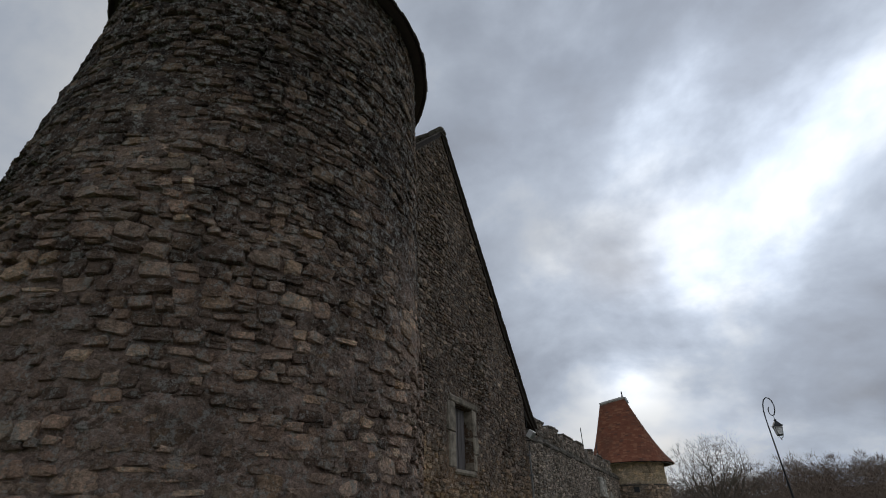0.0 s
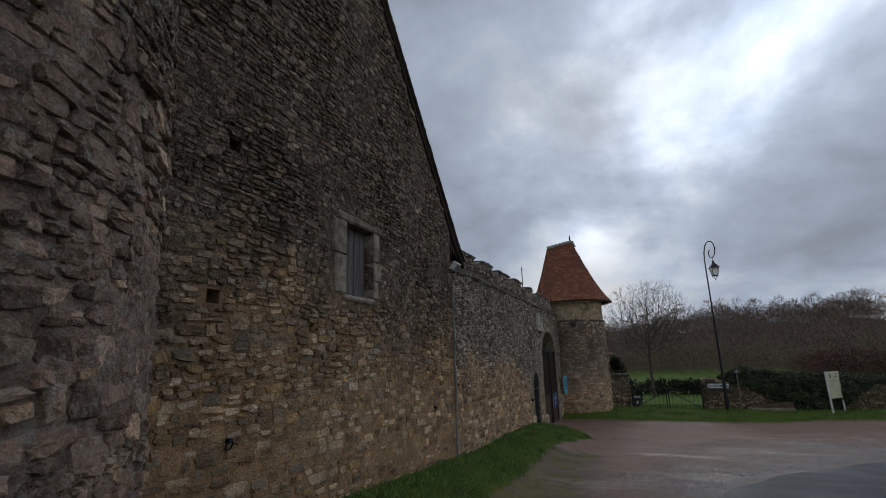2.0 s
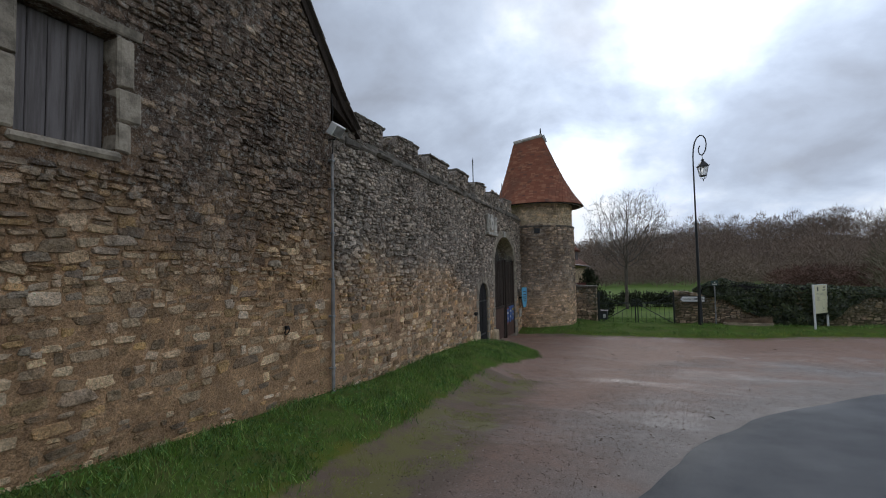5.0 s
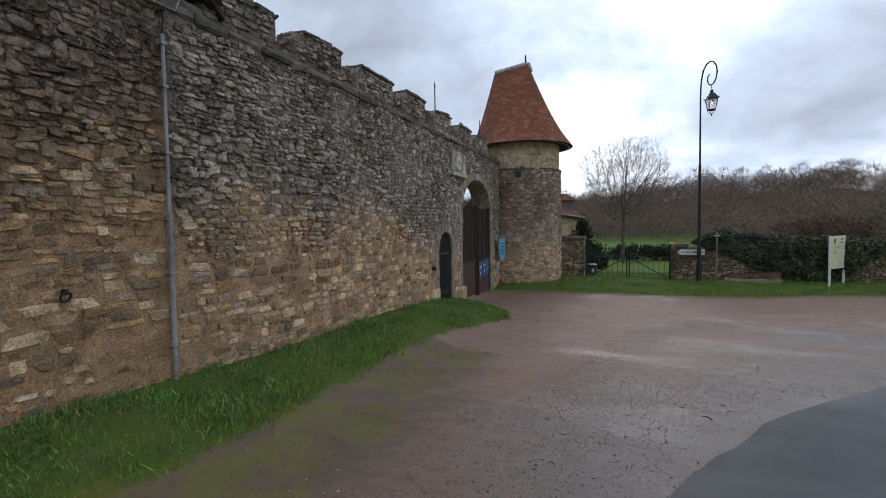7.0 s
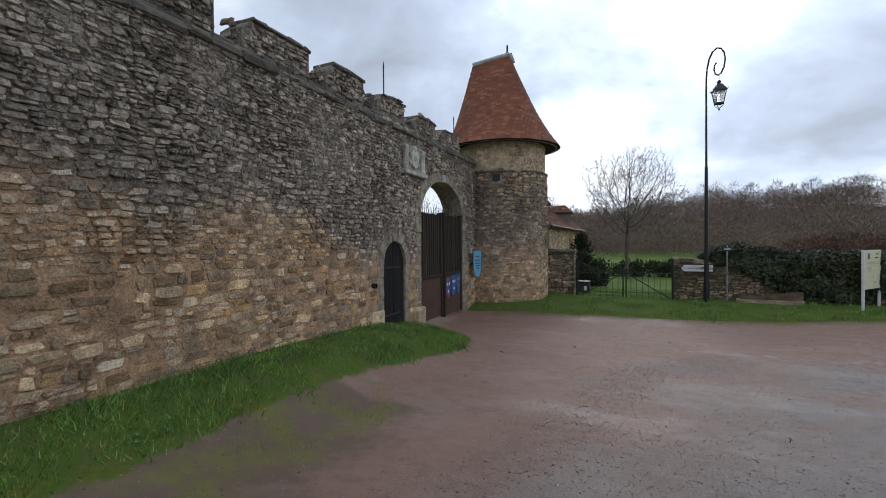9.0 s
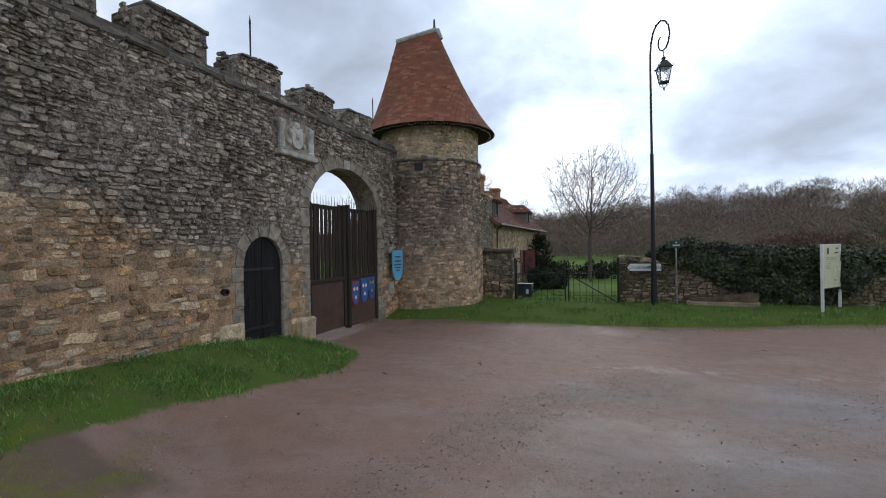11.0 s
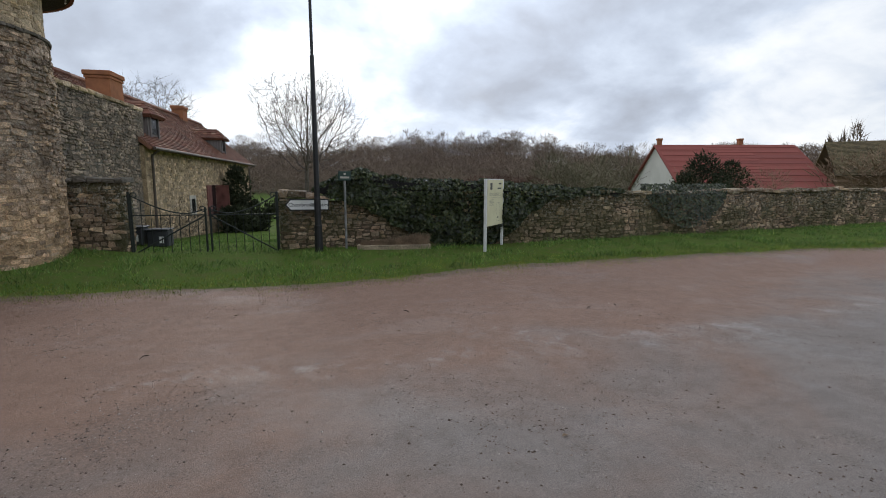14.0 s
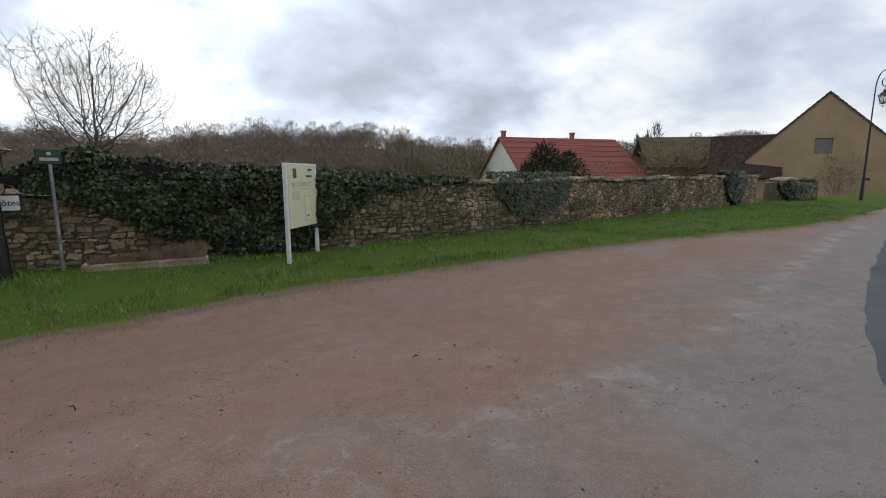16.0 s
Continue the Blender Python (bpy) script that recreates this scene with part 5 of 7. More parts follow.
def build_low_wall():
    rng = random.Random(31)
    xs = np.arange(2.25, 30.4, 0.4)
    vs, fs = [], []
    for x in xs:
        y, g, t = float(wall_line(x)), float(ground_z(x, wall_line(x))) - 0.4, wall_top(x) - 0.08
        vs += [(x, y, g), (x, y, t), (x, y + 0.42, t), (x, y + 0.42, g)]
    for i in range(len(xs) - 1):
        for a, b in ((0, 1), (1, 2), (2, 3), (3, 0)):
            fs.append((i * 4 + a, i * 4 + 4 + a, i * 4 + 4 + b, i * 4 + b))
    fs += [(0, 1, 2, 3), tuple(len(vs) - 4 + i for i in (3, 2, 1, 0))]
    wall = tagged(fixed(part("wall_low", (vs, fs), M_LOW[1])), "low dark dry-stone boundary wall with mossy coping", "stone wall", kind="structure")

    def size(u, v):
        return (0.05, 0.11, 3.0, 0.008)

    def skip(u, v, w, h):
        return v > wall_top(u) - 0.10 or v < float(ground_z(u, wall_line(u))) - 0.06
    lay_stones(courses(rng, 2.25, 30.3, -0.85, 0.75, size, skip), lambda u, v: Matrix.Translation((u, float(wall_line(u)), v)) @ Matrix.Rotation(math.atan(0.21 if u > 7.4 else 0), 4, "Z"), M_LOW[0], wall, (0.02, 0.06), lambda u, v: 2.2 < u < 5.4, rng)
    for v in np.arange(-0.7, 0.5, 0.11):
        for u in (0.1, 0.31):
            s = new("stone", STONE_LOW[rng.randrange(18)])
            s.matrix_basis = Matrix.Translation((2.25, 28.62 + u, float(v))) @ Matrix.Rotation(radians(-90), 4, "Z") @ Matrix.Diagonal((0.2, 0.04, 0.1, 1))
            s.parent = wall
    x = 2.22
    while x < 30.2:
        w = rng.uniform(0.18, 0.42)
        y = float(wall_line(x))
        z = wall_top(x) - 0.07
        lift = rng.uniform(0.05, 0.14) + (0.06 if x < 3.0 else 0)
        m = pose(x + w / 2, y + 0.2, z, rng.uniform(-4, 4), rng.uniform(-4, 4), 12 * (x > 7.4))
        part("coping_stone", moved(rough_slab(-w / 2, w / 2 - 0.01, -0.26, 0.26, 0, lift, 0.02, rng, 0.03), m), M_LOW[0], wall)
        x += w
    # stub of wall between turret and garden gate
    stub = tagged(part("wall_stub", slab(-2.3, -0.95, 28.45, 28.95, -1.4, 0.92, 0.03), M_LOW[1]), "ruined end of a dry-stone wall beside the turret", "stone wall", kind="structure")
    lay_stones(courses(rng, -2.3, -0.93, -0.75, 0.88, lambda u, v: (0.07, 0.13, 3.0, 0.008)), facing_south(lambda u: 28.45), M_LOW[0], stub, (0.03, 0.09), lambda u, v: True, rng, 200)
    lay_stones(courses(rng, 28.45, 28.95, -0.75, 0.88, lambda u, v: (0.07, 0.13, 3.0, 0.008)), facing_x(-0.95), M_LOW[0], stub, (0.03, 0.06), lambda u, v: True, rng, 200)
    x = -2.35
    while x < -1.0:
        w = rng.uniform(0.2, 0.4)
        part("coping_stone", rough_slab(x, min(x + w, -0.9), 28.36, 29.0, 0.9, 0.98 + rng.uniform(0, 0.05), 0.02, rng, 0.03), M_COPING, stub)
        x += w
    # broken pier further along the lane
    pier = tagged(part("wall_ruin", slab(32.2, 36.5, 33.6, 34.2, -1.2, 0.42, 0.1), M_LOW[1]), "mossy broken length of stone wall by the lane", "stone wall", kind="structure")
    lay_stones(courses(rng, 32.2, 36.5, -0.8, 0.4, lambda u, v: (0.09, 0.16, 3.0, 0.01)), facing_south(lambda u: 33.6), M_LOW[0], pier, (0.03, 0.08), lambda u, v: True, rng, 120)
    for i in range(8):
        part("coping_stone", rough_slab(32.4 + i * 0.45, 32.8 + i * 0.45, 33.5, 34.25, 0.42, 0.52 + 0.05 * (i % 3), 0.03, rng, 0.04), M_LOW[0], pier)


STONE_LOW = [mesh_of("stone", t[0], t[1], M_LOW[0]) for t in TEMPLATES]
build_low_wall()


def scroll(cx, cz, r, turns, start, flip, y, n=22):
    out = []
    for i in range(n):
        f = i / (n - 1)
        a = start + flip * f * turns * 2 * math.pi
        rr = r * (1 - 0.75 * f)
        out.append((cx + rr * math.cos(a), y, cz + rr * math.sin(a)))
    return out


def build_garden_gate():
    y = 28.5
    for side, (a, b) in enumerate(((-0.82, 0.71), (2.2, 0.75))):
        gate = thing("garden_gate", "dark green wrought-iron garden gate leaf, closed, with swept top rail", "garden gate", "garden gate leaves")
        g = -0.72
        s = 1 if b > a else -1
        part("hinge_stile", tube([(a, y, g), (a, y, 0.62)], 0.020, 6), M_GREENIRON, gate)
        part("meeting_stile", tube([(b - s * 0.03, y, g), (b - s * 0.03, y, 0.36)], 0.024, 6), M_GREENIRON, gate)
        part("bottom_rail", tube([(a, y, g + 0.05), (b, y, g + 0.05)], 0.014, 6), M_GREENIRON, gate)
        part("middle_rail", tube([(a, y, 0.19), (b, y, 0.19)], 0.014, 6), M_GREENIRON, gate)
        sweep = [(a + (b - a) * f, y, 0.62 - 0.40 * math.sin(min(f / 0.75, 1) * math.pi / 2) + 0.12 * max(f - 0.75, 0) * 4 * 0.8) for f in [i / 14 for i in range(15)]]
        part("swept_rail", tube(sweep, 0.013, 6), M_GREENIRON, gate)
        part("scroll", tube(scroll(a + s * 0.07, 0.62, 0.08, 1.1, math.pi if s > 0 else 0, -s, y), 0.011, 5), M_GREENIRON, gate)
        part("scroll", tube(scroll(b - s * 0.10, 0.33, 0.08, 1.1, -math.pi / 2, s, y), 0.011, 5), M_GREENIRON, gate)
        part("brace", tube([(a, y, g + 0.06), (b - s * 0.05, y, 0.17)], 0.016, 6), M_GREENIRON, gate)
        for i in range(1, 8):
            x = a + (b - a) * i / 8
            top = float(np.interp(i / 8, [j / 14 for j in range(15)], [p[2] for p in sweep])) if i in (1, 2, 3) else 0.19
            part("bar", tube([(x, y, g + 0.05), (x, y, top)], 0.008, 5), M_GREENIRON, gate)
    post = thing("gate_post", "thin iron gate post against the stone wall end", "post")
    part("shaft", tube([(2.22, 28.5, -1.0), (2.22, 28.5, 0.70)], 0.028, 8), M_GREENIRON, post)
    post = thing("gate_post", "thin iron gate post against the wall stub", "post")
    part("shaft", tube([(-0.86, 28.5, -1.0), (-0.86, 28.5, 0.70)], 0.028, 8), M_GREENIRON, post)


def build_street_lamp(name, at, rz, top, label):
    lamp = thing(name, label, "street lamp", "street lamps", at, rz)
    part("base", turned([(0.095, -0.3), (0.095, 0.05), (0.085, 0.6), (0.075, 0.62), (0.072, 1.2), (0.062, 1.22)], 14), M_IRON, lamp, smooth=False)
    part("shaft", turned([(0.060, 1.2), (0.055, 3.0), (0.048, 4.2), (0.052, 4.22), (0.034, 4.26), (0.028, top - 1.2)], 12), M_IRON, lamp)
    path = [(0, 0, top - 1.25), (0.005, 0, top - 0.85), (0.03, 0, top - 0.55), (0.09, 0, top - 0.27), (0.19, 0, top - 0.08), (0.32, 0, top), (0.44, 0, top - 0.05), (0.53, 0, top - 0.2), (0.56, 0, top - 0.42), (0.52, 0, top - 0.65), (0.44, 0, top - 0.80), (0.35, 0, top - 0.84), (0.27, 0, top - 0.78), (0.235, 0, top - 0.65), (0.25, 0, top - 0.52), (0.31, 0, top - 0.44)]
    part("crook", tube(path, [0.028] * 5 + [0.025] * 6 + [0.022] * 5, 8), M_IRON, lamp)
    lx, lz = 0.38, top - 0.84
    part("hanger", tube([(lx, 0, lz), (lx, 0, lz - 0.22)], 0.012, 6), M_IRON, lamp)
    head = part("lantern", turned([(0.02, lz - 0.16), (0.07, lz - 0.2), (0.05, lz - 0.26), (0.11, lz - 0.3), (0.24, lz - 0.46), (0.25, lz - 0.5), (0.2, lz - 0.5)], 4, (lx, 0, 0)), M_IRON, lamp)
    part("glass", turned([(0.215, lz - 0.5), (0.13, lz - 0.86)], 4, (lx, 0, 0)), M_LANTERN, head, "frosted lantern panes")
    for i in range(4):
        a = math.pi / 2 * i
        part("bar", tube([(lx + 0.222 * math.cos(a), 0.222 * math.sin(a), lz - 0.49), (lx + 0.138 * math.cos(a), 0.138 * math.sin(a), lz - 0.87)], 0.012, 5), M_IRON, head)
        part("finial", tube([(lx + 0.25 * math.cos(a), 0.25 * math.sin(a), lz - 0.49), (lx + 0.275 * math.cos(a), 0.275 * math.sin(a), lz - 0.43)], [0.016, 0.004], 5), M_IRON, head)
        bow = [(lx + 0.14 * math.cos(t) * math.cos(a), 0.14 * math.cos(t) * math.sin(a), lz - 0.87 - 0.14 * math.sin(t)) for t in [math.pi / 2 * j / 5 for j in range(6)]]
        part("basket_bar", tube(bow, 0.008, 5), M_IRON, head)
    part("collar", turned([(0.145, lz - 0.85), (0.15, lz - 0.88), (0.14, lz - 0.9), (0.12, lz - 0.9)], 4, (lx, 0, 0)), M_IRON, head)
    part("drop", turned([(0.01, lz - 1.1), (0.025, lz - 1.05), (0.012, lz - 1.0)], 8, (lx, 0, 0)), M_IRON, head)
    return lamp


def build_signs():
    # arrow sign strapped to the lamp post
    s = thing("direction_sign", "white arrow sign lettered in black, strapped to the lamp post", "sign", at=(2.9, 28.30, 0.40))
    arrow = [(-0.48, 0), (-0.37, 0.13), (0.46, 0.13), (0.485, 0.105), (0.485, -0.105), (0.46, -0.13), (-0.37, -0.13)]
    inner = [(-0.445, 0), (-0.355, 0.105), (0.45, 0.105), (0.462, 0.093), (0.462, -0.093), (0.45, -0.105), (-0.355, -0.105)]
    fixed(part("border", plate(arrow, [], 0.0, 0.022, "y"), M_BLACKINK, s))
    fixed(part("panel", plate(inner, [], -0.004, 0.001, "y"), M_WHITE, s))
    lettering("Chambres d'hôtes", 0.118, M_BLACKINK, s, pose(0.03, -0.006, 0.0, 90, 0, 0))
    part("clamp", slab(0.08, 0.24, -0.005, 0.03, -0.04, 0.04), M_GALV, s)
    # green name plate on a galvanised pole
    g = float(ground_z(3.75, 28.34))
    p = thing("name_sign", "small green enamel plate on a galvanised steel pole", "sign", at=(3.75, 28.34, g))
    part("pole", tube([(0, 0, -0.2), (0, 0, 1.78)], 0.026, 12), M_GALV, p)
    pl = part("plate", moved(slab(-0.155, 0.155, -0.012, 0.012, 1.57, 1.78, 0.006), pose(0, -0.03, 0, 0, 0, 28)), M_SIGNGREEN, p)
    for w, z in ((0.05, 1.72), (0.22, 1.64)):
        part("text_bar", moved(slab(-w / 2, w / 2, -0.015, -0.0125, z - 0.022, z + 0.022), pose(0, -0.03, 0, 0, 0, 28)), M_PALE, pl)
    # information board
    b = thing("information_board", "pale yellow information board on two white metal posts", "information board", at=(7.23, 28.07, -0.57), rz=52)
    for x in (-0.53, 0.53):
        part("post", slab(x - 0.035, x + 0.035, -0.03, 0.03, -0.3, 1.55, 0.008), M_WHITE, b)
    panel = part("panel", slab(-0.49, 0.49, -0.034, -0.006, 0.46, 1.53, 0.004), M_CREAM, b)
    part("edge", slab(-0.5, 0.5, -0.03, 0.0, 1.53, 1.55, 0.003), M_WHITE, b)
    front = -0.0365
    part("emblem", slab(-0.33, -0.21, front, -0.0345, 1.30, 1.46), M_PANELDARK, panel)
    for x0, x1, z in ((0.2, 0.36, 1.44), (0.12, 0.36, 1.33)):
        part("text_bar", slab(x0, x1, front, -0.0345, z - 0.018, z + 0.018), M_PANELDARK, panel)
    part("rule", slab(-0.40, 0.40, front, -0.0345, 1.115, 1.12), M_PANELINK, panel)
    for i in range(9):
        part("text_bar", slab(-0.38, 0.36 - 0.08 * (i % 3), front, -0.0345, 1.215 - i * 0.018, 1.222 - i * 0.018) if i < 4 else slab(-0.38, -0.1 - 0.05 * (i % 2), front, -0.0345, 1.06 - (i - 4) * 0.03, 1.07 - (i - 4) * 0.03), M_PANELINK, panel)
    for x0, x1, z0, z1 in ((0.05, 0.30, 0.55, 0.552), (0.05, 0.052, 0.55, 1.0), (0.12, 0.28, 0.98, 0.983), (0.28, 0.283, 0.7, 0.98), (0.1, 0.2, 0.62, 0.66)):
        part("drawing_line", slab(x0, x1, front, -0.0345, z0, z1 + 0.004), M_PANELINK, panel)
    # planting trough
    rng = random.Random(33)
    t = thing("stone_trough", "long low stone trough filled with dry brown stems", "trough", at=(4.85, 28.24, -0.64))
    for x0, x1, y0, y1 in ((-0.85, 0.85, -0.17, -0.1), (-0.85, 0.85, 0.1, 0.17), (-0.85, -0.77, -0.1, 0.1), (0.77, 0.85, -0.1, 0.1)):
        part("side", rough_slab(x0, x1, y0, y1, -0.2, 0.1, 0.008, rng, 0.015), M_HOUSE[0], t)
    part("soil", slab(-0.78, 0.78, -0.11, 0.11, -0.15, 0.06), M_DRY, t)
    stems = []
    for i in range(1600):
        x, y = rng.uniform(-0.75, 0.8), rng.uniform(-0.12, 0.14)
        h = rng.uniform(0.06, 0.2) + 0.16 * max(0, (x + 0.3))
        dx, dy = rng.uniform(-0.1, 0.1), rng.uniform(-0.12, 0.05)
        stems.append(([(x - 0.009, y, 0.05), (x + 0.009, y, 0.05), (x + dx, y + dy, 0.05 + h)], [(0, 1, 2)]))
    part("dry_planting", join(*stems), M_DRY, t, kind="stuff")
    # bins behind the gate
    for i, (x, y, h) in enumerate(((-1.32, 29.75, 0.42), (-0.78, 29.8, 0.40))):
        bn = thing("storage_bin", "dark grey plastic garden bin on the lawn", "bin", "bins by the gate", (x, y, float(ground_z(x, y))))
        part("body", slab(-0.24, 0.24, -0.2, 0.2, 0, h, 0.03), M_BIN, bn)
        part("lid", slab(-0.26, 0.26, -0.22, 0.22, h, h + 0.04, 0.012), M_BIN, bn)
        part("label", slab(0.05, 0.15, -0.2015, -0.198, 0.1, 0.26), M_WHITE, bn)


build_garden_gate()
build_street_lamp("street_lamp", (3.15, 28.06, -0.65), -32, 7.85, "black iron street lamp with a scrolled crook and hanging lantern")
build_street_lamp("street_lamp", (38.2, 32.3, -0.7), -67, 6.9, "distant black street lamp by the bend of the lane")
build_signs()


# ---- buildings beyond ----
def tiled_slope(parent, p0, p1, q0, q1, mat, rows, rng, name="roof_slope", across=0):
    """A roof slope from the eaves p0-p1 to the ridge q0-q1, with stepped tile courses."""
    p0, p1, q0, q1 = map(Vector, (p0, p1, q0, q1))
    nrm = (p1 - p0).cross(q0 - p0).normalized()
    if nrm.z < 0:
        nrm = -nrm
    base = part(name, ([tuple(v) for v in (p0, p1, q1, q0)] + [tuple(v - nrm * 0.12) for v in (p0, p1, q1, q0)], [(0, 1, 2, 3), (7, 6, 5, 4), (0, 4, 5, 1), (1, 5, 6, 2), (2, 6, 7, 3), (3, 7, 4, 0)]), mat, parent)
    geos = []
    for i in range(rows):
        f0, f1 = i / rows, (i + 1.15) / rows
        a0, a1 = p0.lerp(q0, f0), p1.lerp(q1, f0)
        b0, b1 = p0.lerp(q0, min(f1, 1)), p1.lerp(q1, min(f1, 1))
        n = across or max(3, int((a1 - a0).length / 0.24))
        for j in range(n):
            s0, s1 = (j + 0.03 + 0.5 * (i % 2)) / (n + 0.5), (j + 0.97 + 0.5 * (i % 2)) / (n + 0.5)
            lift = 0.035 + rng.uniform(0, 0.012)
            quad = [a0.lerp(a1, s0) + nrm * lift, a0.lerp(a1, s1) + nrm * lift, b0.lerp(b1, s1) + nrm * 0.008, b0.lerp(b1, s0) + nrm * 0.008]
            low = [v - nrm * 0.03 for v in quad[:2]]
            geos.append(([tuple(v) for v in quad + low], [(0, 1, 2, 3), (4, 5, 1, 0)]))
    part("tile_cover", join(*geos), mat, base, kind="stuff")
    return base


def chimney(parent, x, y, z0, z1, wx, wy):
    c = part("chimney", slab(x - wx / 2, x + wx / 2, y - wy / 2, y + wy / 2, z0, z1 - 0.14, 0.01), M_BRICK, parent, "orange brick chimney")
    part("chimney_cap", slab(x - wx / 2 - 0.06, x + wx / 2 + 0.06, y - wy / 2 - 0.06, y + wy / 2 + 0.06, z1 - 0.15, z1, 0.02), M_BRICK, c)
    part("chimney_course", slab(x - wx / 2 - 0.03, x + wx / 2 + 0.03, y - wy / 2 - 0.03, y + wy / 2 + 0.03, z1 - 0.24, z1 - 0.16, 0.01), M_BRICK, c)
    return c


def build_house():
    rng = random.Random(41)
    h = thing("stone_house", "tan rubble stone cottage with a mossy brown tile roof and dormers", "house")
    facade = part("wall", slab(-9.2, -3.36, 35.8, 52.0, -2.6, 2.22), M_HOUSE[1], h)
    places = courses(rng, 35.85, 51.9, -2.0, 2.15, lambda u, v: (0.10, 0.2, 2.6, 0.02), lambda u, v, w, hh: (42.4 < u < 44.0 and -1.0 < v < 0.9))
    lay_stones(places, facing_x(-3.36), M_HOUSE[0], facade, (0.012, 0.03), lambda u, v: u < 41 and v > 0, rng, 200)
    fixed(part("gable", plate([(-9.2, 2.2), (-3.36, 2.2), (-6.25, 4.7)], [], 51.6, 52.0, "y"), M_HOUSE[1], h))
    tiled_slope(h, (-3.05, 35.7, 2.16), (-3.05, 52.35, 2.16), (-6.25, 35.7, 4.78), (-6.25, 52.35, 4.78), M_OLDTILE, 34, rng)
    tiled_slope(h, (-9.4, 52.3, 2.16), (-9.4, 35.7, 2.16), (-6.25, 52.3, 4.78), (-6.25, 35.7, 4.78), M_OLDTILE, 6, rng)
    part("gutter", tube([(-2.98, 35.7, 2.12), (-2.98, 52.4, 2.12)], 0.06, 8), M_GUTTER, h)
    part("downpipe", tube([(-3.0, 36.2, 2.1), (-3.25, 36.15, 1.9), (-3.28, 36.1, -1.6)], 0.045, 8), M_GUTTER, h)
    part("downpipe", tube([(-3.0, 52.2, 2.1), (-3.3, 52.0, 1.9), (-3.3, 52.0, -2)], 0.045, 8), M_GUTTER, h)
    for i in range(34):
        part("ridge_tile", tube([(-6.25, 35.8 + i * 0.48, 4.8), (-6.25, 36.26 + i * 0.48, 4.8)], [0.11, 0.12], 6), M_OLDTILE, h)
    for y in (37.45, 47.0):
        d = part("dormer", slab(-5.3, -3.62, y - 0.52, y + 0.52, 2.6, 3.5), M_GREYWOOD, h, "grey timber dormer")
        part("window_pane", slab(-3.62, -3.60, y - 0.3, y + 0.3, 2.75, 3.4), M_GLASSDARK, d)
        for a, b in ((y - 0.42, y - 0.3), (y + 0.3, y + 0.42)):
            part("window_frame", slab(-3.63, -3.56, a, b, 2.62, 3.5, 0.01), M_GREYWOOD, d)
        part("window_frame", slab(-3.63, -3.56, y - 0.3, y + 0.3, 3.4, 3.5, 0.01), M_GREYWOOD, d)
        tiled_slope(d, (-3.4, y - 0.7, 3.42), (-5.6, y - 0.7, 3.42), (-3.9, y, 3.98), (-5.6, y, 3.98), M_OLDTILE, 5, rng, "dormer_roof")
        tiled_slope(d, (-5.6, y + 0.7, 3.42), (-3.4, y + 0.7, 3.42), (-5.6, y, 3.98), (-3.9, y, 3.98), M_OLDTILE, 5, rng, "dormer_roof")
        tiled_slope(d, (-3.4, y - 0.7, 3.42), (-3.4, y + 0.7, 3.42), (-3.9, y - 0.02, 3.98), (-3.9, y + 0.02, 3.98), M_OLDTILE, 5, rng, "dormer_roof")
    chimney(h, -6.25, 48.3, 4.3, 5.4, 0.6, 0.75)
    part("window_shutter", slab(-3.36, -3.30, 42.5, 43.2, -0.75, 0.8, 0.01), M_SHUTTER, h)
    part("window_shutter", slab(-3.36, -2.7, 44.05, 44.1, -0.75, 0.8, 0.01), M_SHUTTER, h)
    part("window_pane", slab(-3.42, -3.345, 43.2, 44.0, -0.75, 0.8), M_GLASSDARK, h)
    part("window_surround", slab(-3.36, -3.31, 39.95, 40.75, -0.55, 0.35, 0.02), M_PALE, h, "pale stone window surround")
    part("window_pane", slab(-3.34, -3.302, 40.12, 40.58, -0.38, 0.2), M_GLASSDARK, h)
    # grey annex wall that joins turret and house
    a = thing("annex", "grey lichen-covered stone annex with a brick chimney", "building")
    aw = part("wall", slab(-6.0, -3.52, 29.4, 36.3, -2.4, 3.45), M_ANNEX[1], a)
    lay_stones(courses(rng, 29.4, 36.25, -1.3, 3.4, lambda u, v: (0.06, 0.13, 2.8, 0.008)), facing_x(-3.52), M_ANNEX[0], aw, (0.02, 0.05), lambda u, v: v > 1 and u > 32, rng, 220)
    y = 29.4
    while y < 36.2:
        w = rng.uniform(0.3, 0.5)
        part("coping_stone", rough_slab(-4.0, -3.45, y, min(y + w, 36.35), 3.44, 3.56, 0.02, rng, 0.02), M_HOUSE[0], aw)
        y += w
    chimney(a, -3.95, 34.75, 3.3, 4.42, 0.7, 0.85)


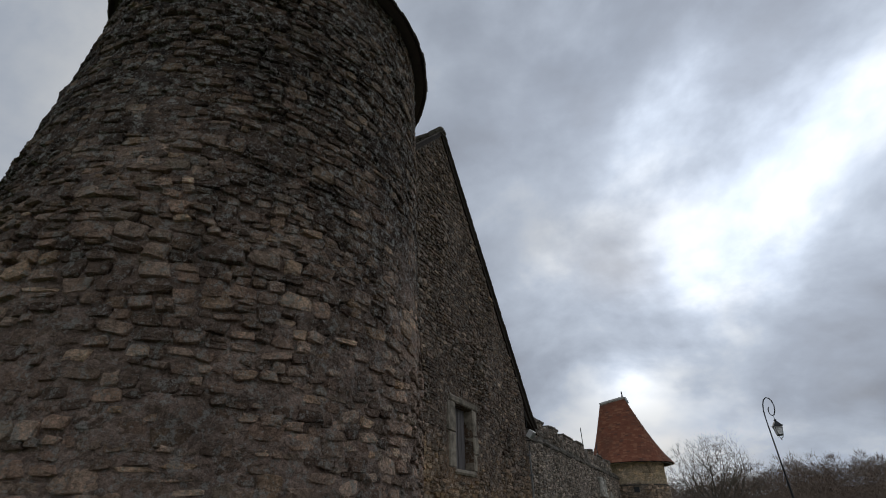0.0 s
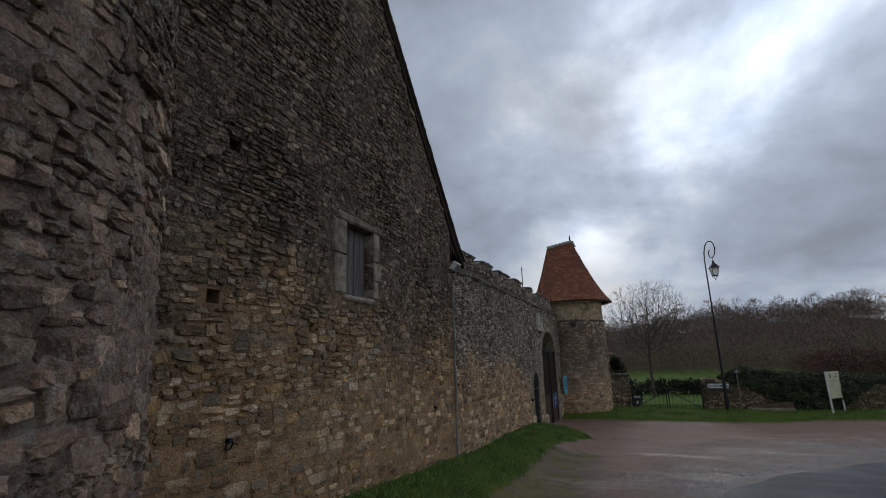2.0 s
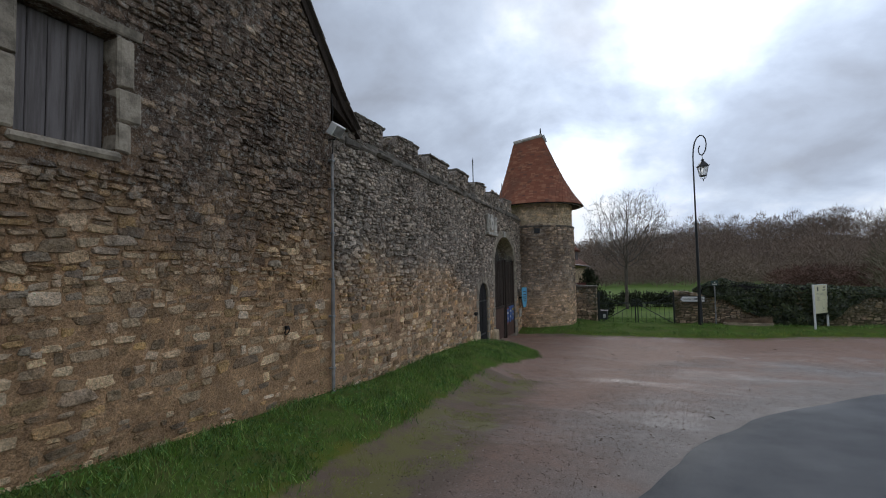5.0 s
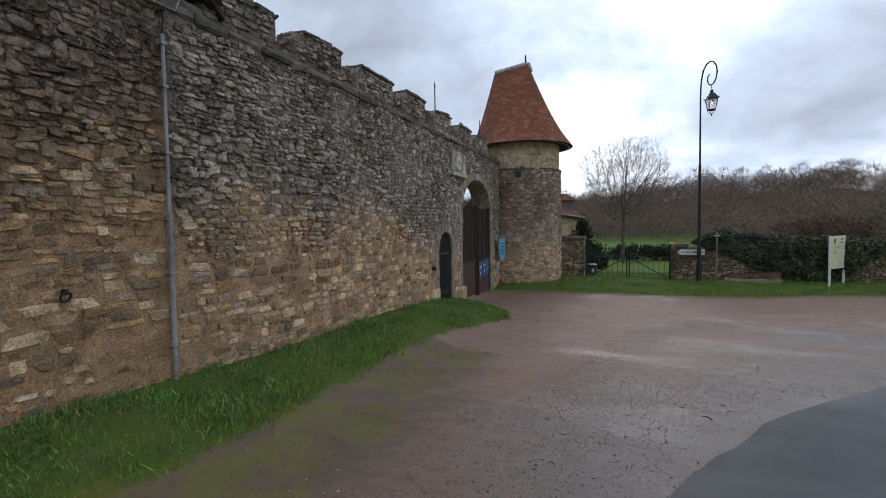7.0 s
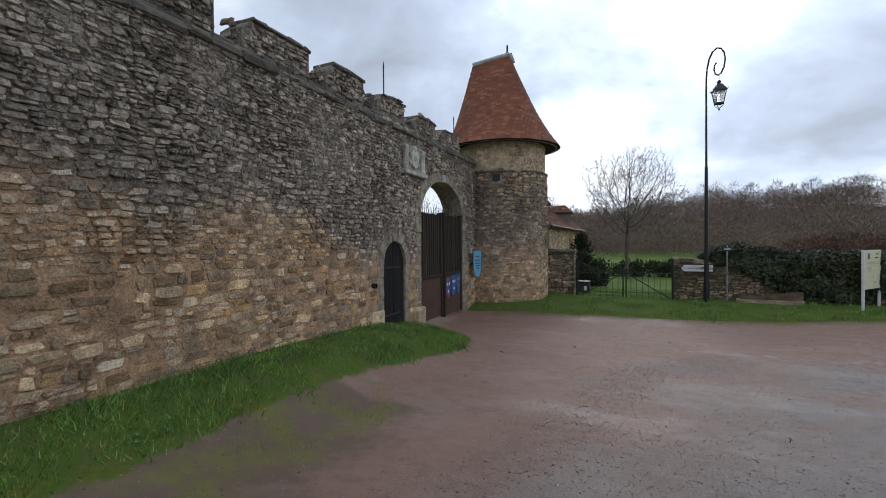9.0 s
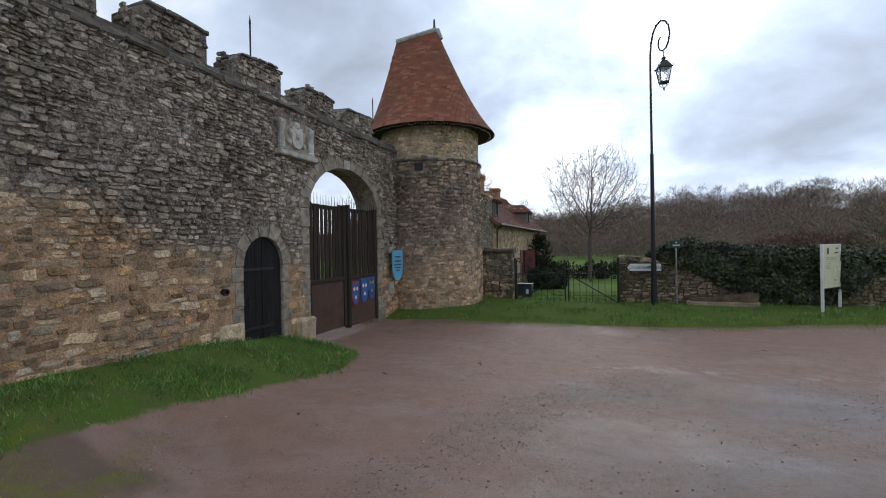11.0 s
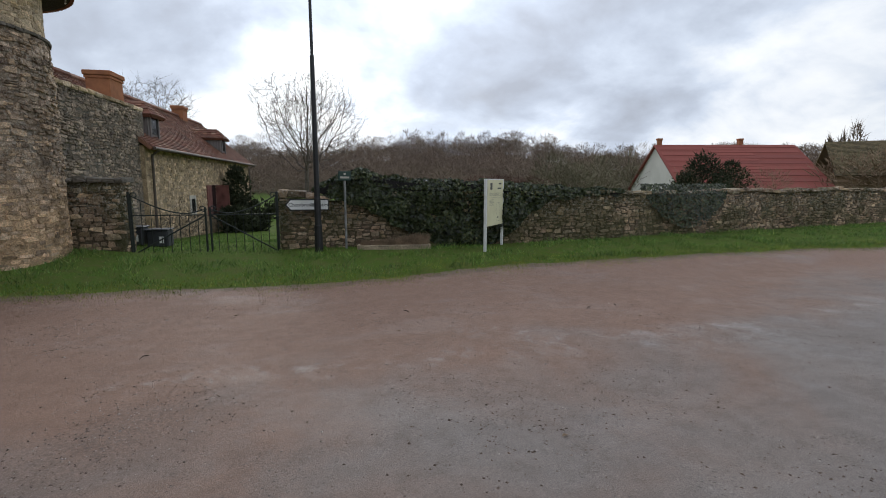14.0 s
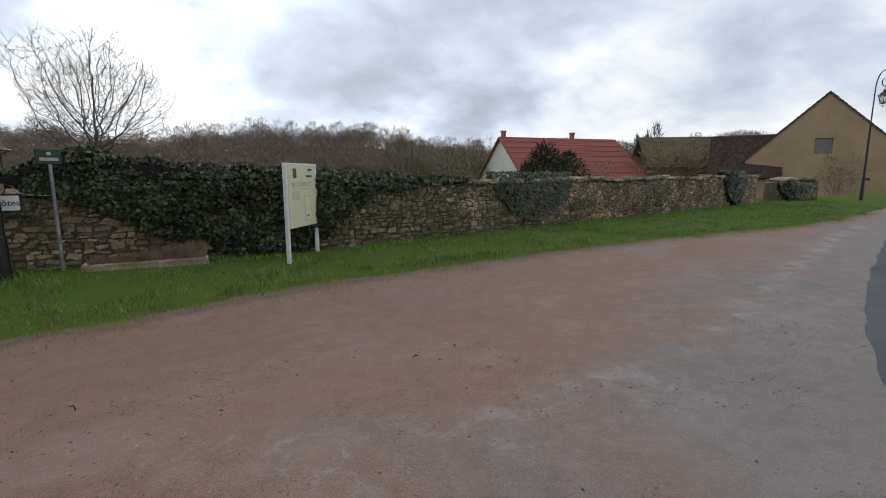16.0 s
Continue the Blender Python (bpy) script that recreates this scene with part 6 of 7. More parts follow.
def build_far_houses():
    rng = random.Random(43)
    # white house with a red roof
    h = thing("red_roof_house", "white rendered house with a bright red tile roof", "house", at=(44.0, 64.0, 0), rz=-9)
    part("wall", slab(-7.6, 7.6, -6.0, 6.0, -3.5, 0.35), M_WHITEWALL, h)
    for x in (-7.6, 7.4):
        fixed(part("gable", plate([(-6.0, 0.34), (6.0, 0.34), (0, 4.9)], [], x, x + 0.2, "x"), M_WHITEWALL, h))
    tiled_slope(h, (-7.9, -6.6, 0.05), (7.9, -6.6, 0.05), (-7.9, 0, 5.05), (7.9, 0, 5.05), M_REDTILE, 16, rng, across=1)
    tiled_slope(h, (7.9, 6.6, 0.05), (-7.9, 6.6, 0.05), (7.9, 0, 5.05), (-7.9, 0, 5.05), M_REDTILE, 4, rng, across=1)
    for x in (-7.2, 1.8):
        chimney(h, x, 0.2, 4.7, 5.75, 0.42, 0.42)
    # long dark roof behind the barn
    d = thing("long_barn", "low stone barn with a long mossy brown tile roof", "barn", at=(61.0, 55.5, 0), rz=-33)
    part("wall", slab(-9, 9, -3.5, 3.5, -3, 1.9), M_RENDER, d)
    tiled_slope(d, (-9.3, -4.0, 1.6), (9.3, -4.0, 1.6), (-9.3, 0, 5.2), (9.3, 0, 5.2), M_MOSSTILE, 26, rng)
    tiled_slope(d, (9.3, 4.0, 1.6), (-9.3, 4.0, 1.6), (9.3, 0, 5.2), (-9.3, 0, 5.2), M_MOSSTILE, 4, rng)
    # small outbuilding with a dark roof between the barns
    o = thing("outbuilding", "low outbuilding with a dark red-brown tile roof beside the barn", "outbuilding", at=(54.6, 48.6, 0), rz=-58)
    part("wall", slab(-2.9, 2.9, -1.7, 4.2, -3, 0.6), M_RENDER, o)
    tiled_slope(o, (-3.1, -2.1, 0.4), (3.1, -2.1, 0.4), (-3.1, 1.2, 4.7), (3.1, 1.2, 4.7), M_DARKTILE, 22, rng)
    tiled_slope(o, (3.1, 4.5, 0.4), (-3.1, 4.5, 0.4), (3.1, 1.2, 4.7), (-3.1, 1.2, 4.7), M_DARKTILE, 4, rng)
    # ochre gabled barn
    b = thing("ochre_barn", "large ochre rendered barn gable with a small hatch", "barn", at=(56.4, 42.6, 0), rz=-64)
    w = 6.0
    fixed(part("wall", plate([(-w, -3.2), (w, -3.2), (w, 2.2), (0, 7.9), (-w, 2.2)], [[(-0.7, 2.6), (-0.7, 4.0), (0.6, 4.0), (0.6, 2.6)]], 0, 0.5, "y"), M_RENDER, b))
    part("hatch", slab(-0.7, 0.6, 0.12, 0.2, 2.6, 4.0), M_GREYWOOD, b)
    part("vent", slab(3.1, 3.4, -0.01, 0.1, 0.2, 0.4), M_BLACKINK, b)
    part("back", slab(-w + 0.2, w - 0.2, 0.5, 14, -3.2, 2.0), M_RENDER, b)
    tiled_slope(b, (-w - 0.35, 14, 1.9), (-w - 0.35, -0.12, 1.9), (0, 14, 8.1), (0, -0.12, 8.1), M_SLATE, 20, rng)
    tiled_slope(b, (w + 0.35, -0.12, 1.9), (w + 0.35, 14, 1.9), (0, -0.12, 8.1), (0, 14, 8.1), M_SLATE, 20, rng)


build_house()
build_far_houses()


# ---- plants ----
def bare_tree(at, fork, centre, wide, tall, seed, label, points=900, step=0.24, twig=0.02):
    """A bare tree whose branches grow towards points spread through its crown, thickening towards the trunk."""
    rs = np.random.RandomState(seed)
    tree = thing("tree", label, "tree", "bare trees", at)
    goal = rs.normal(size=(points * 2, 3))
    goal = goal / np.linalg.norm(goal, axis=1, keepdims=True) * rs.uniform(0.1, 1, (points * 2, 1)) ** 0.45
    lobes = 1 + 0.16 * np.sin(np.arctan2(goal[:, 1], goal[:, 0]) * 3 + seed) * np.cos(goal[:, 2] * 4 + seed)
    goal = np.array(centre) + goal * lobes[:, None] * np.array((wide, wide, tall))
    goal = goal[goal[:, 2] > fork * 0.8][:points]
    nodes = [np.array((0.03 * math.sin(i), 0.03 * math.cos(i * 1.7), -0.4 + step * i)) for i in range(int((fork + 0.4) / step) + 1)]
    parent = [max(i - 1, 0) for i in range(len(nodes))]
    near = np.full(len(goal), 1e9)
    which = np.zeros(len(goal), int)
    seen = 0
    for _ in range(90):
        for i in range(seen, len(nodes)):
            d = np.linalg.norm(goal - nodes[i], axis=1)
            closer = d < near
            near[closer], which[closer] = d[closer], i
        seen = len(nodes)
        live = near > 0.26
        goal, near, which = goal[live], near[live], which[live]
        if not len(goal):
            break
        for i in np.unique(which):
            pull = goal[which == i] - nodes[i]
            d = (pull / np.linalg.norm(pull, axis=1, keepdims=True)).mean(0) + rs.normal(0, 0.16, 3) + (0, 0, 0.12)
            nodes.append(nodes[i] + step * d / max(np.linalg.norm(d), 1e-6))
            parent.append(int(i))
    count = len(nodes)
    area = np.zeros(count)
    heir = [-1] * count
    for i in range(count - 1, 0, -1):
        area[i] = max(area[i], 0.0078 ** 2.2)
        area[parent[i]] += area[i]
        if heir[parent[i]] < 0 or area[i] > area[heir[parent[i]]]:
            heir[parent[i]] = i
    rad = np.maximum(area ** (1 / 2.2), 0.009)
    paths = []
    for i in range(count):
        if i and heir[parent[i]] == i:
            continue
        chain = [parent[i], i] if i else [0]
        while heir[chain[-1]] > 0:
            chain.append(heir[chain[-1]])
        if len(chain) > 1:
            r = [min(float(rad[k]), float(rad[chain[1]])) for k in chain]
            paths.append(([Vector(nodes[k]) for k in chain], r))
    part("trunk", tube(paths[0][0], paths[0][1], 9, False), M_BARK, tree)
    part("branchwork", join(*[tube(p, r, 5 if r[0] > 0.03 else 3, False) for p, r in paths[1:]]), M_BARK, tree, kind="stuff")
    tips = np.array([i for i in range(count) if rad[i] < 0.014])
    idx = np.repeat(tips, 3)
    base = np.array(nodes)[idx]
    out = base - np.array(nodes)[[parent[i] for i in idx]]
    out = out / np.maximum(np.linalg.norm(out, axis=1, keepdims=True), 1e-6) + rs.normal(0, 0.55, base.shape) + (0, 0, 0.2)
    np.random.seed(seed)
    crown = triangles("crown", base, base + out * rs.uniform(0.25, 0.8, (len(base), 1)), np.full(len(base), twig), M_TWIG)
    crown.parent = tree
    return tree


def triangles(name, base, tip, width, mat, label="", category="", kind="stuff"):
    """Thin triangles from base to tip, as one mesh."""
    n = len(base)
    d = tip - base
    side = np.cross(d, np.random.normal(size=(n, 3)))
    side = side / np.maximum(np.linalg.norm(side, axis=1, keepdims=True), 1e-6) * np.asarray(width).reshape(-1, 1) / 2
    co = np.stack([base - side, base + side, tip], 1).reshape(-1, 3)
    me = bpy.data.meshes.new(name)
    me.vertices.add(3 * n)
    me.vertices.foreach_set("co", co.astype(np.float32).ravel())
    me.loops.add(3 * n)
    me.loops.foreach_set("vertex_index", np.arange(3 * n, dtype=np.int32))
    me.polygons.add(n)
    me.polygons.foreach_set("loop_start", np.arange(0, 3 * n, 3, dtype=np.int32))
    me.update(calc_edges=True)
    me.validate()
    me.materials.append(mat)
    return tagged(new(name, me), label, category, kind=kind)


def woods(name, spots, heights, per, mat, label, category="woodland", width=0.22, wide=0.36, low=0.04):
    """Many bare crowns: each a stem and a cloud of thin twigs that lean up and outwards."""
    n = len(spots)
    idx = np.repeat(np.arange(n), per)
    h = heights[idx]
    ang = np.random.uniform(0, 2 * np.pi, n * per)
    f = np.random.uniform(0, 1, n * per) ** 0.8
    prof = np.sin(np.pi * np.clip(0.12 + 0.84 * f, 0, 1)) ** 0.7
    rad = prof * h * wide * np.sqrt(np.random.uniform(0.02, 1, n * per))
    base = spots[idx] + np.stack([rad * np.cos(ang), rad * np.sin(ang), h * (low + (0.93 - low) * f)], -1)
    out = np.stack([np.cos(ang) * rad * 0.55, np.sin(ang) * rad * 0.55, h * np.random.uniform(0.03, 0.16, n * per)], -1)
    tip = base + out * np.random.uniform(0.5, 1.3, (n * per, 1)) + np.random.normal(size=(n * per, 3)) * h[:, None] * 0.03
    stem_tip = spots + np.stack([np.zeros(n), np.zeros(n), heights * 0.9], -1)
    return triangles(name, np.concatenate([base, spots]), np.concatenate([tip, stem_tip]), np.concatenate([np.full(n * per, width) * np.random.uniform(0.5, 1.4, n * per), np.full(n, width * 1.1)]), mat, label, category)


def on_ground(x, y, sink=0.0):
    return np.stack([x, y, ground_z(x, y) - sink], -1)


def build_woods():
    rs = np.random.RandomState(5)
    np.random.seed(5)
    az = np.radians(rs.uniform(-32, 62, 2300))
    d = 150 + 190 * rs.uniform(0, 1, 2300) ** 0.8
    x, y = d * np.sin(az), 15 + d * np.cos(az)
    keep = ~((np.degrees(az) > 30) & (d < 230))
    x, y = x[keep], y[keep]
    woods("far_woods", on_ground(x, y), rs.uniform(7, 12, len(x)), 140, M_WOODS, "bare brown winter woodland over the hillside", width=0.19, wide=0.48)
    az = np.radians(rs.uniform(-12, 36, 70))
    d = rs.uniform(270, 330, 70)
    woods("ridge_trees", on_ground(d * np.sin(az), 15 + d * np.cos(az)), rs.uniform(13, 17, 70), 260, M_WOODS, "taller bare trees along the ridge", width=0.17, wide=0.3, low=0.12)
    az = np.radians(rs.uniform(-20, 30, 150))
    d = rs.uniform(118, 150, 150)
    woods("field_edge_scrub", on_ground(d * np.sin(az), 15 + d * np.cos(az)), rs.uniform(4, 8, 150), 260, M_WOODS, "bare scrub along the edge of the meadow", "scrub", 0.11, 0.45, 0.05)
    az = np.radians(rs.uniform(14, 27, 60))
    d = rs.uniform(80, 100, 60)
    woods("red_scrub", on_ground(d * np.sin(az) + 2, 15 + d * np.cos(az)), rs.uniform(3.2, 5.0, 60), 200, M_SCRUB, "reddish brown bare scrub behind the wall", "scrub", 0.10, 0.55, 0.02)
    az = np.radians(rs.uniform(22, 33, 34))
    d = rs.uniform(62, 90, 34)
    woods("willow_scrub", on_ground(d * np.sin(az) + 3, 15 + d * np.cos(az)), rs.uniform(4.5, 7.8, 34), 220, M_LIGHTWOODS, "pale greenish bare willows behind the wall", "scrub", 0.09, 0.34, 0.08)
    az = np.radians(rs.uniform(49, 58, 90))
    d = rs.uniform(58, 85, 90)
    woods("hillside_scrub", on_ground(5 + d * np.sin(az), 19 + d * np.cos(az)), rs.uniform(4.2, 6.2, 90), 200, M_DRY, "tall brown bare hedge beyond the wall", "scrub", 0.10, 0.45, 0.02)
    az = np.radians(np.array([49.2, 50.1, 51.0, 51.6, 54.5, 55.1]))
    d = np.array([150., 152, 150, 155, 140, 141])
    woods("poplars", on_ground(5 + d * np.sin(az), 19 + d * np.cos(az)), np.array([15., 15.5, 18.5, 14, 13, 12]), 260, M_WOODS, "far row of slim bare poplars", "trees", 0.25, 0.10, 0.1)
    az = np.radians(rs.uniform(60, 80, 60))
    d = rs.uniform(95, 130, 60)
    woods("village_trees", on_ground(5 + d * np.sin(az), 19 + d * np.cos(az)), rs.uniform(5, 10, 60), 120, M_WOODS, "bare trees behind the barns", "trees", 0.2)
    # leafless climbers and bushes by the cottage
    x, y = rs.uniform(-3.2, -2.6, 16), rs.uniform(35.2, 40.5, 16)
    woods("bare_climber", on_ground(x, y), rs.uniform(0.9, 1.9, 16), 90, M_TWIG, "bare twiggy shrubs against the cottage wall", "shrub", 0.014, 0.4, 0.0)
    x, y = rs.uniform(49.0, 51.5, 8), rs.uniform(37.8, 39.4, 8)
    woods("barn_shrub", on_ground(x, y), rs.uniform(2.0, 3.4, 8), 120, M_TWIG, "bare twiggy shrub before the ochre barn", "shrub", 0.03, 0.4, 0.0)
    x, y = rs.uniform(22.6, 28.6, 14), rs.uniform(40.6, 42.0, 14)
    woods("wall_shrub", on_ground(x, y), rs.uniform(2.6, 3.5, 14), 130, M_DRY, "bare grey-brown shrub behind the low wall", "shrub", 0.022, 0.35, 0.0)
    x, y = rs.uniform(-9, -5.5, 9), rs.uniform(23, 31, 9)
    woods("court_shrubs", on_ground(x, y), rs.uniform(3.0, 4.0, 9), 420, M_TWIG, "bare shrubs in the court behind the gate", "shrub", 0.012, 0.35, 0.0)


def foliage(name, centres, radii, per, size, mat, label, category, kind=""):
    """Small leaf sprays set in uneven clumps."""
    n = len(centres)
    idx = np.repeat(np.arange(n), per)
    v = np.random.normal(size=(n * per, 3))
    v /= np.linalg.norm(v, axis=1, keepdims=True)
    base = centres[idx] + v * radii[idx] * np.random.uniform(0.5, 1.0, (n * per, 1))
    tip = base + (v + np.random.normal(size=v.shape) * 0.6 + np.array([0, 0, 0.35])) * size
    return triangles(name, base, tip, np.full(n * per, size * 0.7) * np.random.uniform(0.6, 1.3, n * per), mat, label, category, kind)


def build_evergreens():
    np.random.seed(8)
    rs = np.random.RandomState(8)
    def cone(x, y, h, r, k, label, name="conifer"):
        z = float(ground_z(x, y))
        f = rs.uniform(0, 1, k) ** 0.9
        a = rs.uniform(0, 6.28, k)
        rr = r * np.sin(np.pi * np.clip(0.22 + 0.74 * f, 0, 1)) ** 0.8 * rs.uniform(0.3, 1, k)
        c = np.stack([x + rr * np.cos(a), y + rr * np.sin(a), z + f * h], -1)
        t = thing(name, label, "shrub", "evergreens")
        part("trunk", tube([(x, y, z - 0.2), (x, y, z + h * 0.6)], [0.09, 0.03], 6), M_BARK, t)
        ob = foliage("crown", c, np.full((k, 1), r * 0.34), 60, 0.13, M_CONIFER, "", "", "stuff")
        ob.parent = t
    cone(-2.5, 45.2, 3.3, 0.95, 70, "dark green clipped thuja against the cottage")
    cone(-2.2, 43.0, 1.1, 1.0, 50, "low dark evergreen bush on the lawn")
    cone(-1.6, 44.5, 0.95, 0.9, 40, "low dark evergreen bush on the lawn")
    cone(24.0, 42.0, 3.6, 1.6, 80, "dark evergreen shrub in front of the red roof")
    cone(26.8, 43.2, 3.3, 1.3, 60, "dark evergreen shrub in front of the red roof")
    cone(22.4, 41.5, 2.5, 1.3, 50, "dark evergreen shrub in front of the red roof")
    cone(92, 80, 11, 1.6, 60, "distant dark fir tree")
    cone(112, 66, 11, 2.2, 60, "distant dark fir tree")
    # far hedge on the meadow
    x = rs.uniform(-4, 12, 240)
    y = 60 + rs.uniform(-0.6, 0.6, 240)
    c = on_ground(x, y)
    c[:, 2] += rs.uniform(0.1, 1.2, 240)
    foliage("hedge", c, np.full((240, 1), 0.5), 40, 0.2, M_CONIFER, "dark clipped hedge across the meadow", "hedge", "stuff")


def ivy_top(x):
    return float(np.interp(x, [3.0, 3.5, 4.1, 4.7, 5.3, 6.5, 8.0, 8.7, 9.6, 11.4], [0.72, 0.98, 1.2, 1.02, 0.95, 0.92, 0.88, 0.78, 0.70, 0.66]))


def ivy_foot(x):
    return float(np.interp(x, [3.0, 3.5, 4.2, 4.8, 5.4, 6.0, 7.4, 7.9, 8.4, 9.0, 11.4], [0.66, 0.55, 0.33, -0.05, -0.38, -0.62, -0.62, -0.3, 0.15, 0.45, 0.55]))


def leaf_mass(name, places, normals, size, mat, parent):
    """Lobed leaves, each five-cornered and folded along its midrib."""
    n = len(places)
    t = np.cross(normals, np.random.normal(size=(n, 3)))
    t /= np.linalg.norm(t, axis=1, keepdims=True)
    b = np.cross(normals, t)
    s = size * np.random.uniform(0.6, 1.3, (n, 1))
    shape = ((0, 0.55, -0.02), (-0.5, 0.15, 0.10), (-0.28, -0.45, 0.06), (0, -0.3, -0.02), (0.28, -0.45, 0.06), (0.5, 0.15, 0.10))
    co = np.stack([places + s * (t * u + b * v + normals * w) for u, v, w in shape], 1).reshape(-1, 3)
    k = np.arange(n)[:, None] * 6
    faces = np.concatenate([k + np.array([[0, 1, 2, 3]]), k + np.array([[0, 3, 4, 5]])])
    return part(name, (co.tolist(), faces.tolist()), mat, parent, kind="stuff")


def build_ivy():
    np.random.seed(12)
    rs = np.random.RandomState(12)
    ivy = thing("ivy", "dense dark green ivy tumbling over the low stone wall", "ivy")
    def bulge(x, z):
        return 0.17 + 0.2 * noise.noise((x * 1.1, z * 1.6, 2.0)) + 0.13 * noise.noise((x * 3.3, z * 3.5, 5.0))
    pts, nrm = [], []
    while len(pts) < 26000:
        x = rs.uniform(3.0, 11.4)
        lo, hi = ivy_foot(x), ivy_top(x) + 0.1 * noise.noise((x * 2.3, 0, 0))
        z = rs.uniform(lo + 0.09 * noise.noise((x * 4, 1, 0)), hi)
        edge = min((hi - z) / 0.25, 1)
        y = float(wall_line(x)) - bulge(x, z) * max(edge, 0) ** 0.5 + abs(rs.normal(0, 0.06)) + (1 - edge) * rs.uniform(0, 0.4)
        pts.append((x, y, z + (0.05 if edge < 1 else 0)))
        nrm.append((rs.normal(0, 0.55), -0.9 + rs.normal(0, 0.35), 0.35 + rs.normal(0, 0.6)))
    nrm = np.array(nrm)
    nrm /= np.linalg.norm(nrm, axis=1, keepdims=True)
    leaf_mass("leaves", np.array(pts), nrm, 0.068, M_IVY, ivy)
    # near-black core behind the leaves, painting in the shade between them
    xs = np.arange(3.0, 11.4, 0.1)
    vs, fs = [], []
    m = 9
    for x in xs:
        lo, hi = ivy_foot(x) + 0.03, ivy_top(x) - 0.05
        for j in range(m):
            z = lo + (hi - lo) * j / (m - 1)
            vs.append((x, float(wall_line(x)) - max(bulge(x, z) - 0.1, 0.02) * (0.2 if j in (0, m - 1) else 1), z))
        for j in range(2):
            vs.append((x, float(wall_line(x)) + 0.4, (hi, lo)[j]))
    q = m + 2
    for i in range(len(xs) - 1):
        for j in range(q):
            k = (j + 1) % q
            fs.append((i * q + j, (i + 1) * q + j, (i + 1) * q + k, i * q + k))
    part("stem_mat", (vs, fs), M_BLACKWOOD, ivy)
    # further clumps on the wall
    for x0, x1, top, foot, count, label in ((12.2, 15.4, 0.85, -0.45, 2600, "ivy clump hanging on the low stone wall"), (26.2, 28.6, 0.9, -0.6, 2500, "ivy clump at the end of the low stone wall"), (32.4, 35.5, 0.3, -0.7, 2200, "ivy over a ruined length of wall")):
        iv = thing("ivy", label, "ivy")
        x = rs.uniform(x0, x1, count)
        c = (x0 + x1) / 2
        f = 1 - (np.abs(x - c) / (x1 - x0) * 2) ** 2
        z = top - rs.uniform(0, 1, count) ** 1.2 * (top - foot) * (0.3 + 0.7 * f)
        yl = wall_line(x) if x0 < 30 else np.full(count, 33.55)
        y = yl - 0.05 - 0.22 * f * rs.uniform(0.3, 1, count) + (z > top - 0.2) * rs.uniform(0, 0.4, count)
        nn = np.stack([rs.normal(0, 0.35, count), -1 + rs.normal(0, 0.25, count), 0.5 + rs.normal(0, 0.35, count)], -1)
        nn /= np.linalg.norm(nn, axis=1, keepdims=True)
        leaf_mass("leaves", np.stack([x, y, z], -1), nn, 0.055 if x0 < 20 else 0.13, M_IVY, iv)


